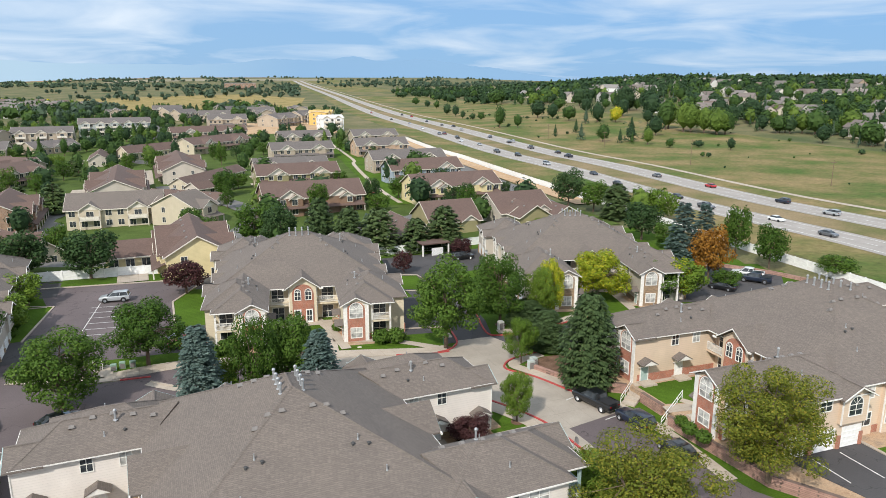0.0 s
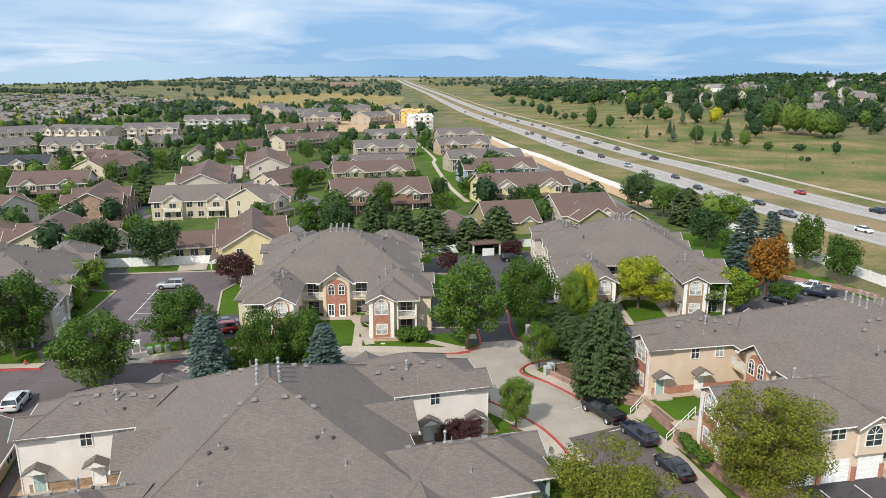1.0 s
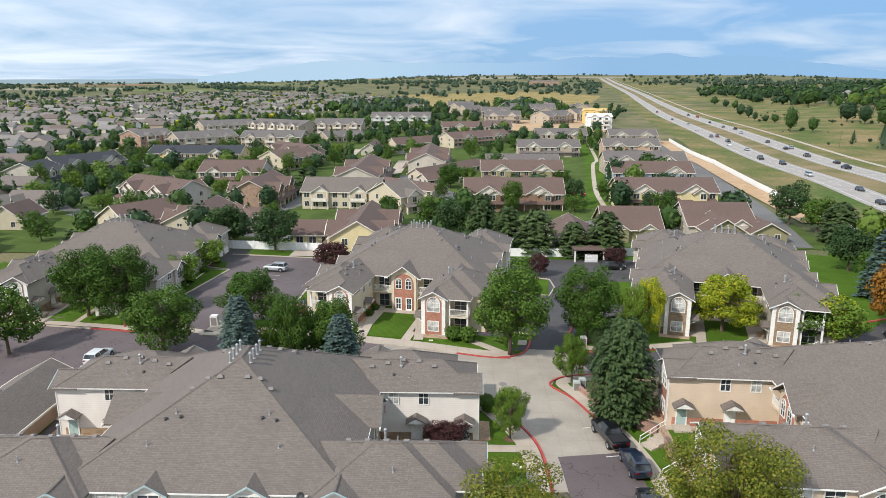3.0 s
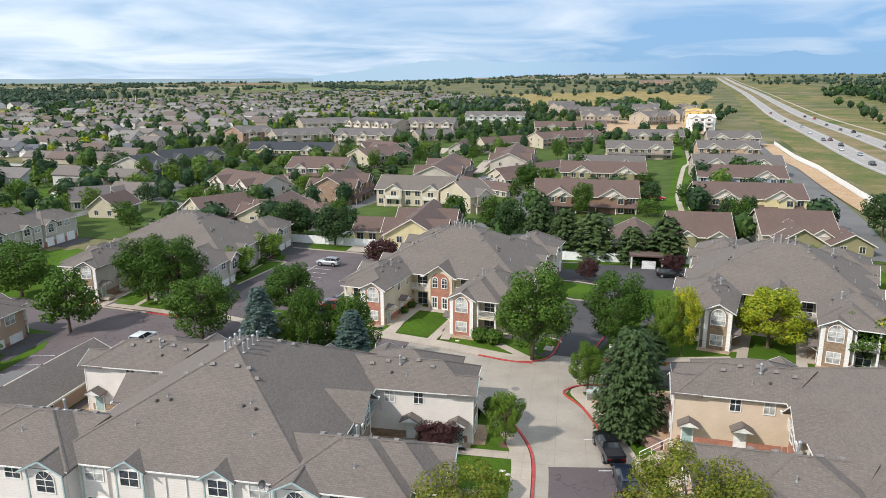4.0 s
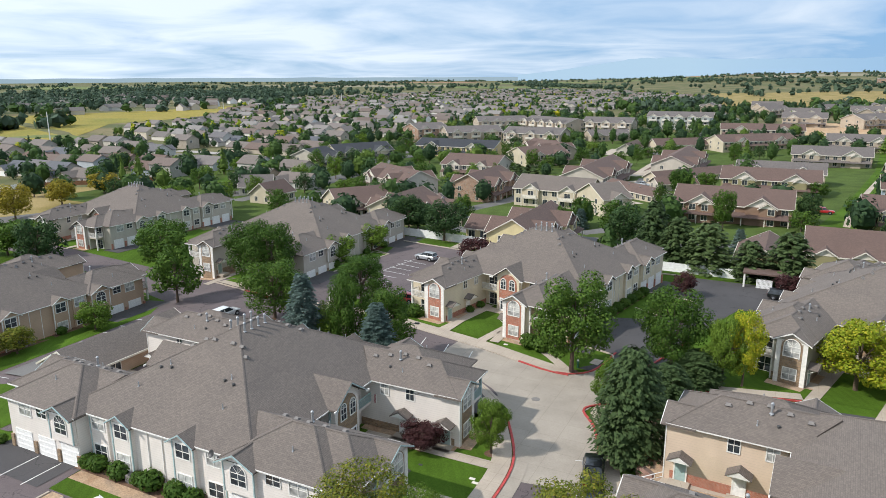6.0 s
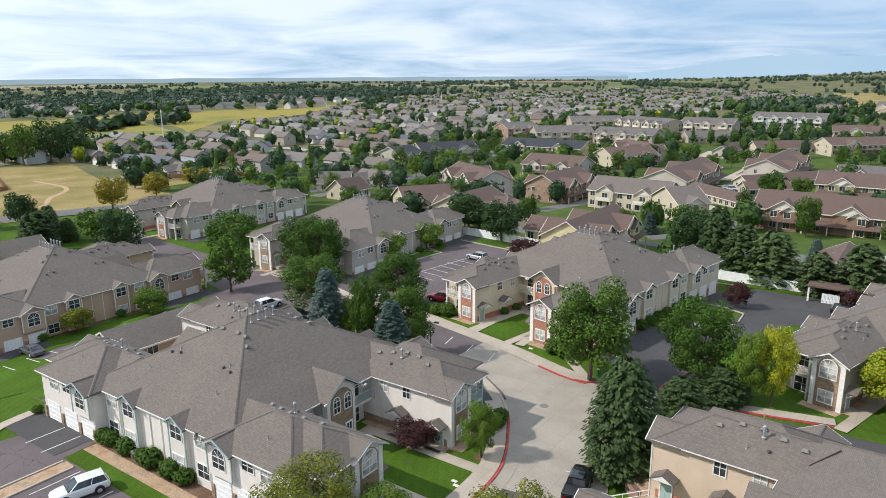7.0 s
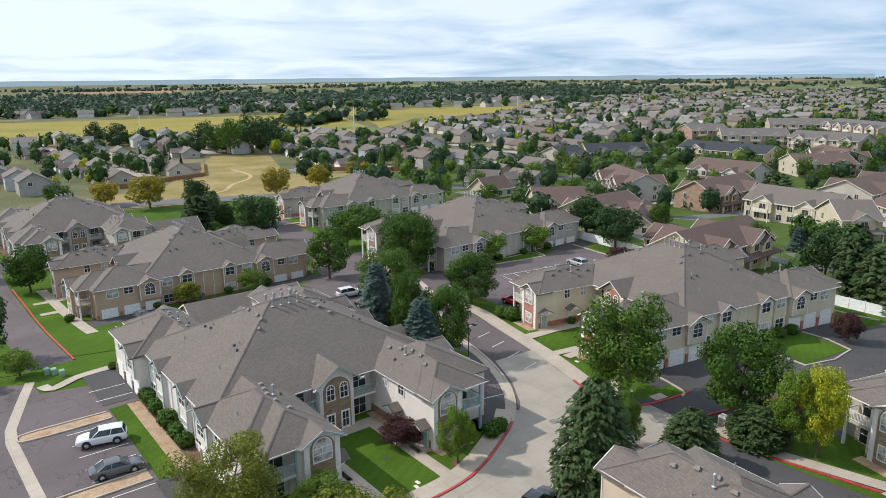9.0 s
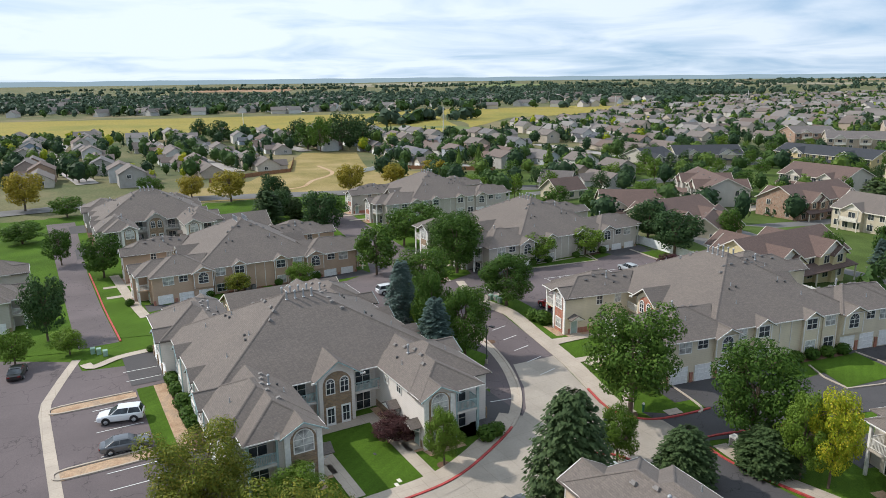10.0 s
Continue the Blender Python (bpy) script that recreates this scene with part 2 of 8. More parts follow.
def glass_mat(name, c=(0.036, 0.042, 0.048), rough=0.06):
    """Window panes seen from outside by day: dark room behind a glossy sheet."""
    m, nt, b = base_mat(name, rough)
    v = coords(nt)
    nt.links.new(ramp(nt, noisy(nt, v, 0.7, 2), [(0.35, vary(c, 0.5)), (0.65, vary(c, 2.2))]), b.inputs["Base Color"])
    b.inputs["IOR"].default_value = 1.52
    return m


shingle("roof_grey", (0.152, 0.127, 0.112))
shingle("roof_brown", (0.126, 0.082, 0.069))
shingle("roof_greyb", (0.135, 0.118, 0.112))
shingle("roof_slate", (0.036, 0.039, 0.047))
shingle("roof_white", (0.6, 0.6, 0.6))
shingle("roof_osb", (0.5, 0.36, 0.14))
for nm, c in dict(white=(0.76, 0.70, 0.645), cream=(0.66, 0.575, 0.43), beige=(0.66, 0.52, 0.395), tan=(0.49, 0.345, 0.245), yellow=(0.66, 0.56, 0.32),
                  umber=(0.25, 0.155, 0.105), olive=(0.28, 0.25, 0.13), blue=(0.33, 0.39, 0.46), greyw=(0.46, 0.43, 0.39), stonew=(0.50, 0.45, 0.385),
                  slateb=(0.2, 0.27, 0.36), maroon=(0.20, 0.085, 0.075), ochre=(0.62, 0.48, 0.26), teal=(0.40, 0.44, 0.43), tanl=(0.50, 0.36, 0.24),
                  sand=(0.43, 0.355, 0.275), straw=(0.53, 0.46, 0.345), bark=(0.36, 0.215, 0.135), osb=(0.66, 0.45, 0.14), snow=(0.8, 0.8, 0.8)).items():
    siding("wall_" + nm, c)
masonry("brick_red", (0.44, 0.135, 0.075), (0.35, 0.10, 0.058), (0.38, 0.27, 0.21), 0.21, 0.075)
masonry("brick_tan", (0.36, 0.19, 0.11), (0.28, 0.14, 0.08), (0.38, 0.33, 0.28), 0.21, 0.075)
masonry("stone_tan", (0.36, 0.24, 0.14), (0.22, 0.15, 0.095), (0.3, 0.25, 0.2), 0.38, 0.16)
masonry("stone_wall", (0.42, 0.25, 0.2), (0.31, 0.18, 0.145), (0.16, 0.11, 0.09), 0.5, 0.17)
plain("trim_white", (0.74, 0.72, 0.68), 0.5)
plain("trim_teal", (0.34, 0.45, 0.45), 0.5)
plain("trim_cream", (0.66, 0.61, 0.53), 0.6)
plain("cabinet", (0.42, 0.47, 0.45), 0.5)
plain("cabinet_green", (0.24, 0.36, 0.28), 0.5)
plain("door_white", (0.78, 0.77, 0.75), 0.45)
plain("door_teal", (0.34, 0.45, 0.43), 0.45)
plain("fence_white", (0.80, 0.80, 0.79), 0.4)
plain("galvanised", (0.36, 0.37, 0.38), 0.5, 0.4)
plain("vent_grey", (0.19, 0.175, 0.165), 0.7)
plain("vent_dark", (0.05, 0.05, 0.05), 0.7)
plain("bark", (0.12, 0.085, 0.06), 0.95, scale=6, spread=0.4)
plain("wood_fence", (0.25, 0.12, 0.06), 0.9, spread=0.3)
plain("wood_pole", (0.16, 0.11, 0.075), 0.9)
plain("paint_red", (0.40, 0.055, 0.05), 0.75, spread=0.3)
plain("paint_white", (0.62, 0.62, 0.60), 0.7, spread=0.2)
plain("rubber", (0.015, 0.015, 0.016), 0.85)
plain("alloy", (0.42, 0.43, 0.45), 0.3, 0.9)
plain("lamp_red", (0.16, 0.006, 0.006), 0.25)
plain("lamp_clear", (0.7, 0.7, 0.72), 0.15)
plain("black_plastic", (0.02, 0.02, 0.022), 0.5)
plain("post_green", (0.03, 0.13, 0.07), 0.5)
plain("canvas_red", (0.35, 0.03, 0.04), 0.8)
plain("steel_pole", (0.42, 0.43, 0.44), 0.45, 0.6)
glass_mat("glass")
glass_mat("glass_blind", (0.33, 0.33, 0.315), 0.12)
for nm, c in dict(black=(0.008, 0.009, 0.011), navy=(0.012, 0.02, 0.04), white=(0.72, 0.73, 0.74), silver=(0.36, 0.38, 0.40), red=(0.42, 0.015, 0.02),
                  grey=(0.10, 0.105, 0.115), maroon=(0.14, 0.012, 0.02), gold=(0.30, 0.26, 0.2)).items():
    mm, _, bb = base_mat("car_" + nm, 0.28, 0.15)
    bb.inputs["Base Color"].default_value = (*c, 1)
    bb.inputs["Coat Weight"].default_value = 0.8
    bb.inputs["Coat Roughness"].default_value = 0.05
ground_mat("ground_mix", (0.075, 0.095, 0.038), (0.125, 0.125, 0.058), (0.20, 0.165, 0.09), 0.02, 1.2)
ground_mat("dry_grass", (0.20, 0.165, 0.055), (0.265, 0.205, 0.078), (0.33, 0.25, 0.115), 0.05, 2.0)
ground_mat("meadow", (0.070, 0.112, 0.024), (0.150, 0.140, 0.052), (0.255, 0.185, 0.092), 0.03, 0.55)
ground_mat("crop_yellow", (0.24, 0.20, 0.042), (0.285, 0.23, 0.055), (0.20, 0.19, 0.045), 0.008, 0.6)
ground_mat("crop_green", (0.09, 0.14, 0.045), (0.14, 0.17, 0.06), (0.2, 0.2, 0.09), 0.008, 0.5)
ground_mat("crop_brown", (0.27, 0.16, 0.09), (0.32, 0.20, 0.12), (0.25, 0.16, 0.10), 0.008, 0.5)
# Ripe crop greyed and paled: distance haze put into the base colour.
ground_mat("crop_hazed", (0.23, 0.205, 0.145), (0.28, 0.245, 0.17), (0.20, 0.195, 0.13), 0.006, 0.4)
ground_mat("dirt", (0.40, 0.26, 0.15), (0.46, 0.32, 0.20), (0.38, 0.26, 0.17), 0.06, 2.0)
ground_mat("median_grass", (0.13, 0.13, 0.05), (0.21, 0.165, 0.085), (0.27, 0.20, 0.12), 0.04, 1.8)
ground_mat("rock_mulch", (0.36, 0.23, 0.145), (0.46, 0.32, 0.21), (0.34, 0.25, 0.18), 0.5, 6.0, bstr=0.8, bdist=0.08)
ground_mat("bark_mulch", (0.10, 0.06, 0.04), (0.15, 0.09, 0.06), (0.19, 0.12, 0.085), 0.5, 7.0, bstr=0.8, bdist=0.06)
lawn("lawn", (0.064, 0.122, 0.014))
lawn("lawn_far", (0.072, 0.108, 0.028), False)
asphalt("asphalt", (0.114, 0.090, 0.092))
asphalt("asphalt_dark", (0.062, 0.058, 0.060))
asphalt("asphalt_far", (0.13, 0.125, 0.12), False)
concrete("concrete", (0.335, 0.292, 0.245))
concrete("concrete_walk", (0.42, 0.355, 0.29), 1.5)
concrete("concrete_hwy", (0.33, 0.30, 0.275), 5.0)
leaf("leaf_green", (0.063, 0.124, 0.021), (0.098, 0.166, 0.028), 0.22)
leaf("leaf_pale", (0.100, 0.160, 0.030), (0.14, 0.21, 0.04), 0.0)
leaf("leaf_mid", (0.052, 0.100, 0.026), (0.080, 0.138, 0.034), 0.0)
leaf("leaf_wood", (0.034, 0.068, 0.030), (0.058, 0.102, 0.040), 0.0)
# Far leaves: blue distance haze mixed into the colour; blue spruces share it.
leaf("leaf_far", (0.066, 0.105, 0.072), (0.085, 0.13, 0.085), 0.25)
leaf("leaf_light", (0.110, 0.185, 0.026), (0.15, 0.23, 0.035), 0.2)
leaf("leaf_dark", (0.044, 0.086, 0.031), (0.066, 0.116, 0.040), 0.2)
leaf("leaf_yellow", (0.26, 0.32, 0.022), (0.54, 0.45, 0.04), 0.15)
leaf("leaf_gold", (0.125, 0.155, 0.022), (0.25, 0.225, 0.034), 0.12)
leaf("leaf_orange", (0.24, 0.11, 0.02), (0.34, 0.17, 0.03), 0.15)
leaf("leaf_amber", (0.27, 0.225, 0.03), (0.40, 0.31, 0.04), 0.15)
leaf("leaf_plum", (0.065, 0.028, 0.03), (0.105, 0.045, 0.045), 0.15)
leaf("leaf_spruce", (0.098, 0.148, 0.135), (0.165, 0.225, 0.21), 0.2)
leaf("leaf_pine", (0.068, 0.108, 0.044), (0.102, 0.148, 0.060), 0.25)

# ---- building blocks ----


def smooth01(x):
    x = min(1.0, max(0.0, x))
    return x * x * (3 - 2 * x)


def gz(x, y):
    """Height of the ground: level round the near houses, falling a little to the west and north-west, rolling up to low hills far off."""
    z = -2.6 * smooth01((-x - 25 - 0.6 * (y - 40)) / 50)
    z = min(z, -4.5 * min(1.0, max(0.0, (25 - x) / 137)) * smooth01((y - 118) / 50) * (1 - smooth01((y - 280) / 220)))
    z -= 3.0 * smooth01((-x - 200) / 90) * (1 - smooth01((y - 110) / 60))
    d = math.hypot(x, y - 40)
    if d > 300:
        az = math.degrees(math.atan2(y - 40, x))
        north = smooth01((az - 78) / 14) * (1 - smooth01((az - 108) / 26))
        east = smooth01((az - 20) / 15) * (1 - smooth01((az - 72) / 20))
        z += north * 44 * smooth01((d - 900) / 3200) + east * 29 * smooth01((d - 330) / 850)
        z += 3.0 * noise.noise(Vector((x * 0.0015, y * 0.0015, 3.3))) * smooth01((d - 500) / 800)
    return z


class Geo:
    """Collects vertices and faces of one mesh; m places what is added next, k is its material slot."""

    def __init__(self):
        self.v, self.f, self.i, self.m, self.k = [], [], [], Matrix(), 0

    def poly(self, pts):
        n = len(self.v)
        self.v += [tuple(self.m @ Vector(p)) for p in pts]
        self.f.append(tuple(range(n, n + len(pts))))
        self.i.append(self.k)

    def solid(self, pts, faces):
        n = len(self.v)
        self.v += [tuple(self.m @ Vector(p)) for p in pts]
        self.f += [tuple(n + a for a in f) for f in faces]
        self.i += [self.k] * len(faces)

    def box(self, x0, x1, y0, y1, z0, z1):
        self.solid([(x, y, z) for z in (z0, z1) for y in (y0, y1) for x in (x0, x1)],
                   [(0, 2, 3, 1), (4, 5, 7, 6), (0, 1, 5, 4), (2, 6, 7, 3), (0, 4, 6, 2), (1, 3, 7, 5)])

    def prism(self, pts, z0, z1):
        n = len(pts)
        self.solid([(x, y, z0) for x, y in pts] + [(x, y, z1) for x, y in pts],
                   [tuple(range(n - 1, -1, -1)), tuple(range(n, 2 * n))] + [(a, (a + 1) % n, n + (a + 1) % n, n + a) for a in range(n)])

    def profile(self, pts, y0, y1):
        """An outline in x, z drawn out from y0 to y1."""
        n = len(pts)
        self.solid([(x, y0, z) for x, z in pts] + [(x, y1, z) for x, z in pts],
                   [tuple(range(n)), tuple(range(2 * n - 1, n - 1, -1))] + [((a + 1) % n, a, n + a, n + (a + 1) % n) for a in range(n)])

    def tube(self, p0, p1, r0, r1, n=8, caps=True):
        p0, p1 = Vector(p0), Vector(p1)
        q = (p1 - p0).to_track_quat("Z", "Y").to_matrix()
        ring = [q @ Vector((math.cos(2 * math.pi * a / n), math.sin(2 * math.pi * a / n), 0)) for a in range(n)]
        self.solid([p0 + r0 * c for c in ring] + [p1 + r1 * c for c in ring],
                   [(a, (a + 1) % n, n + (a + 1) % n, n + a) for a in range(n)] + ([tuple(range(n - 1, -1, -1)), tuple(range(n, 2 * n))] if caps else []))

    def mesh(self, name, mats, fix=False):
        me = bpy.data.meshes.new(name)
        me.from_pydata(self.v, [], self.f)
        for m in mats if isinstance(mats, (list, tuple)) else [mats]:
            me.materials.append(MATS[m])
        if any(self.i):
            me.polygons.foreach_set("material_index", self.i)
        if fix:
            bm = bmesh.new()
            bm.from_mesh(me)
            bmesh.ops.recalc_face_normals(bm, faces=bm.faces)
            bm.to_mesh(me)
            bm.free()
        me.update()
        return me


def part(name, geo, mats, parent=None, label="", at=None, fix=False):
    """One mesh object, from a Geo or a ready mesh, under its thing."""
    ob = new(name, geo.mesh(name, mats, fix) if isinstance(geo, Geo) else geo)
    if parent:
        ob.parent = parent
    if at is not None:
        ob.matrix_local = at
    return tagged(ob, label)


def thing(name, label, category, at, group="", kind=""):
    ob = new(name)
    ob.empty_display_size = 0.3
    ob.matrix_world = at
    return tagged(ob, label, category, group, kind)


def drape(name, pts, lift, mat, label="", category="", cell=4.0, kind="structure", thick=0.0):
    """A flat patch that follows the ground, cut into cells so that it lies on the slope."""
    bm = bmesh.new()
    f = bm.faces.new([bm.verts.new((x, y, 0)) for x, y in pts])
    bmesh.ops.triangulate(bm, faces=[f])
    xs, ys = [p[0] for p in pts], [p[1] for p in pts]
    for axis, lo, hi in ((0, min(xs), max(xs)), (1, min(ys), max(ys))):
        c = lo + cell
        while c < hi:
            co, no = [0, 0, 0], [0, 0, 0]
            co[axis], no[axis] = c, 1
            bmesh.ops.bisect_plane(bm, geom=bm.verts[:] + bm.edges[:] + bm.faces[:], plane_co=co, plane_no=no)
            c += cell
    for v in bm.verts:
        v.co.z = gz(v.co.x, v.co.y) + lift
    bmesh.ops.recalc_face_normals(bm, faces=bm.faces)
    if bm.faces and sum(f.normal.z for f in bm.faces) < 0:
        bmesh.ops.reverse_faces(bm, faces=bm.faces)
    if thick:
        ring = bmesh.ops.extrude_edge_only(bm, edges=[e for e in bm.edges if e.is_boundary])
        for v in ring["geom"]:
            if isinstance(v, bmesh.types.BMVert):
                v.co.z -= thick
    me = bpy.data.meshes.new(name)
    bm.to_mesh(me)
    bm.free()
    me.materials.append(MATS[mat])
    return tagged(new(name, me), label, category, kind=kind)


def ribbon(name, pts, width, lift, mat, label="", category="", kind="structure", high=0.0, step=3.0):
    """A strip of even width along a line; with a height it is a kerb or a low wall."""
    line = []
    for (x0, y0), (x1, y1) in zip(pts, pts[1:]):
        n = max(1, int(math.hypot(x1 - x0, y1 - y0) / step))
        line += [(x0 + (x1 - x0) * k / n, y0 + (y1 - y0) * k / n) for k in range(n)]
    line.append(pts[-1])
    g, rows = Geo(), []
    for k, (x, y) in enumerate(line):
        ax, ay = line[max(0, k - 1)]
        bx, by = line[min(len(line) - 1, k + 1)]
        l = math.hypot(bx - ax, by - ay) or 1
        nx, ny = -(by - ay) / l * width / 2, (bx - ax) / l * width / 2
        z = gz(x, y) + lift
        if width > 10 and not high:
            n = int(width / 6)
            rows.append([(x + nx * f, y + ny * f, gz(x + nx * f, y + ny * f) + lift) for f in [2 * j / n - 1 for j in range(n + 1)]])
            continue
        rows.append([(x - nx, y - ny, z), (x + nx, y + ny, z), (x - nx, y - ny, z + high), (x + nx, y + ny, z + high)])
    for a, b in zip(rows, rows[1:]):
        if width > 10 and not high:
            for j in range(len(a) - 1):
                g.poly([a[j], b[j], b[j + 1], a[j + 1]])
            continue
        g.poly([a[2], b[2], b[3], a[3]])
        if high:
            g.poly([a[0], b[0], b[2], a[2]])
            g.poly([a[1], a[3], b[3], b[1]])
    if high:
        for r in (rows[0], rows[-1]):
            g.poly([r[0], r[1], r[3], r[2]])
    return tagged(part(name, g, mat), label, category, kind=kind)


def smooth_line(pts, n=6):
    """A Catmull-Rom curve through points of the plan."""
    p = [pts[0], *pts, pts[-1]]
    out = []
    for a, b, c, d in zip(p, p[1:], p[2:], p[3:]):
        for k in range(n):
            t = k / n
            out.append(tuple(0.5 * (2 * b[j] + (c[j] - a[j]) * t + (2 * a[j] - 5 * b[j] + 4 * c[j] - d[j]) * t * t + (3 * b[j] - a[j] - 3 * c[j] + d[j]) * t ** 3) for j in (0, 1)))
    return out + [pts[-1]]


# the plan's own axes: the houses and drives stand turned by 23 degrees
C23, S23 = math.cos(radians(23)), math.sin(radians(23))


def P(p, q):
    return (-12.8 + p * C23 - q * S23, 53.8 + p * S23 + q * C23)


def PP(*pts):
    return [P(*a) for a in pts]


def stand(x, y, deg=0.0, lift=0.0):
    return pose(x, y, gz(x, y) + lift, 0, 0, deg)


# ---- windows and doors ----
CACHE = {}


def window_meshes(w, h, arch, trim, pane, bars):
    key = (w, h, arch, trim, pane, bars)
    if key not in CACHE:
        r = w / 2
        top = [(r * math.cos(a), h + r * math.sin(a)) for a in np.linspace(0, math.pi, 11)] if arch else [(r, h), (-r, h)]
        inner = [(-r, 0), (r, 0)] + top
        k = 0.09
        s = (r + k) / r
        outer = [(-r - k, -k), (r + k, -k)] + ([(x * s, h + (z - h) * s) for x, z in top] if arch else [(r + k, h + k), (-r - k, h + k)])
        g, n = Geo(), len(inner)
        for a in range(n):
            b = (a + 1) % n
            g.solid([(outer[a][0], -0.06, outer[a][1]), (outer[b][0], -0.06, outer[b][1]), (inner[b][0], -0.06, inner[b][1]), (inner[a][0], -0.06, inner[a][1]),
                     (outer[a][0], 0.02, outer[a][1]), (outer[b][0], 0.02, outer[b][1]), (inner[b][0], -0.012, inner[b][1]), (inner[a][0], -0.012, inner[a][1])],
                    [(0, 1, 2, 3), (0, 4, 5, 1), (3, 2, 6, 7)])
        g.box(-0.03, 0.03, -0.05, -0.013, 0, h)
        if bars:
            g.box(-r, r, -0.045, -0.013, h * 0.5 - 0.025, h * 0.5 + 0.025)
        if arch:
            g.box(-r, r, -0.05, -0.013, h - 0.03, h + 0.03)
            for a in (50, 90, 130):
                g.tube((0, -0.03, h), (r * math.cos(radians(a)), -0.03, h + r * math.sin(radians(a))), 0.022, 0.022, 4)
        gp = Geo()
        gp.poly([(x, -0.014, z) for x, z in inner])
        CACHE[key] = (g.mesh("window", trim), gp.mesh("pane", pane))
    return CACHE[key]


def small_window(parent, x, y, z, w, h, deg, trim="trim_white", joined=None):
    """A far-off window: frame and pane in one mesh, or added to a mesh of many."""
    def build(g):
        r = w / 2
        g.box(-r - 0.1, -r, -0.06, 0.02, -0.1, h + 0.1)
        g.box(r, r + 0.1, -0.06, 0.02, -0.1, h + 0.1)
        g.box(-r, r, -0.06, 0.02, h, h + 0.1)
        g.box(-r, r, -0.06, 0.02, -0.1, 0)
        g.box(-0.03, 0.03, -0.04, 0.0, 0, h)
        g.k = 1
        g.poly([(-r, -0.014, 0), (r, -0.014, 0), (r, -0.014, h), (-r, -0.014, h)])
    if joined is not None:
        joined.m, joined.k = pose(x, y, z, 0, 0, deg), 0
        build(joined)
        return None
    return part("window", simple("window", (w, h, trim), build, [trim, "glass"]), None, parent, at=pose(x, y, z, 0, 0, deg))


TURNS = {"+u": 90, "-u": -90, "+v": 180, "-v": 0}


def window(parent, x, y, z, w, h, face, arch=False, trim="trim_white", pane="glass", bars=True):
    a, b = window_meshes(w, h, arch, trim, pane, bars)
    ob = part("window", a, None, parent, at=pose(x, y, z, 0, 0, TURNS[face] if isinstance(face, str) else face))
    part("pane", b, None, ob)
    return ob


def simple(name, key, build, mats):
    """A mesh made once and shared."""
    if (name, key) not in CACHE:
        g = Geo()
        build(g)
        CACHE[name, key] = g.mesh(name, mats)
    return CACHE[name, key]


def garage_door_geo(w, h):
    """A sectional door: four leaves with a groove at each joint and a recessed field in each."""
    def build(g):
        out = [(0.0, 0.0), (-0.06, 0.0)]
        for k in range(4):
            z = k * h / 4
            out += [(-0.06, z + 0.08), (-0.045, z + 0.1), (-0.045, z + h / 4 - 0.1), (-0.06, z + h / 4 - 0.08)]
            out += [(-0.06, z + h / 4 - 0.015), (-0.03, z + h / 4)] if k < 3 else [(-0.06, h)]
        out += [(0.0, h)]
        n = len(out)
        g.solid([(-w / 2, y, z) for y, z in out] + [(w / 2, y, z) for y, z in out], [tuple(range(n)), tuple(range(2 * n - 1, n - 1, -1))] + [(k, n + k, n + (k + 1) % n, (k + 1) % n) for k in range(n)])
    return build


def garage_door(parent, x, y, z, face, w=2.5, h=2.15, mat="door_white"):
    return part("garage_door", simple("garage_door", (w, h, mat), garage_door_geo(w, h), mat), None, parent, at=pose(x, y, z, 0, 0, TURNS[face] if isinstance(face, str) else face))


def door_geo(g):
    g.k = 0
    g.box(-0.58, -0.46, -0.07, 0.0, 0, 2.15)
    g.box(0.46, 0.58, -0.07, 0.0, 0, 2.15)
    g.box(-0.58, 0.58, -0.07, 0.0, 2.05, 2.18)
    g.k = 1
    g.box(-0.46, 0.46, -0.04, 0.0, 0, 2.05)
    for z0, z1 in ((0.12, 0.85), (1.0, 1.9)):
        for x0 in (-0.38, 0.06):
            g.box(x0, x0 + 0.32, -0.055, -0.04, z0, z1)
    g.k = 2
    g.box(0.36, 0.42, -0.1, -0.04, 0.98, 1.04)


def entry_door(parent, x, y, z, face, mat="door_white"):
    return part("door", simple("door", mat, door_geo, ["trim_white", mat, "alloy"]), None, parent, at=pose(x, y, z, 0, 0, TURNS[face] if isinstance(face, str) else face))


def glazed_geo(g):
    g.box(-0.52, -0.36, -0.07, 0.0, 0, 2.15)
    g.box(0.36, 0.52, -0.07, 0.0, 0, 2.15)
    g.box(-0.36, 0.36, -0.07, 0.0, 1.98, 2.15)
    g.box(-0.36, 0.36, -0.07, 0.0, 0, 0.32)
    g.box(-0.36, 0.36, -0.05, 0.0, 1.12, 1.18)
    g.box(-0.025, 0.025, -0.05, 0.0, 0.32, 1.98)
    g.k = 1
    g.poly([(-0.36, -0.03, 0.32), (0.36, -0.03, 0.32), (0.36, -0.03, 1.98), (-0.36, -0.03, 1.98)])


def glazed_door(parent, x, y, z, face):
    return part("door", simple("door", "glazed", glazed_geo, ["door_white", "glass"]), None, parent, at=pose(x, y, z, 0, 0, TURNS[face]))


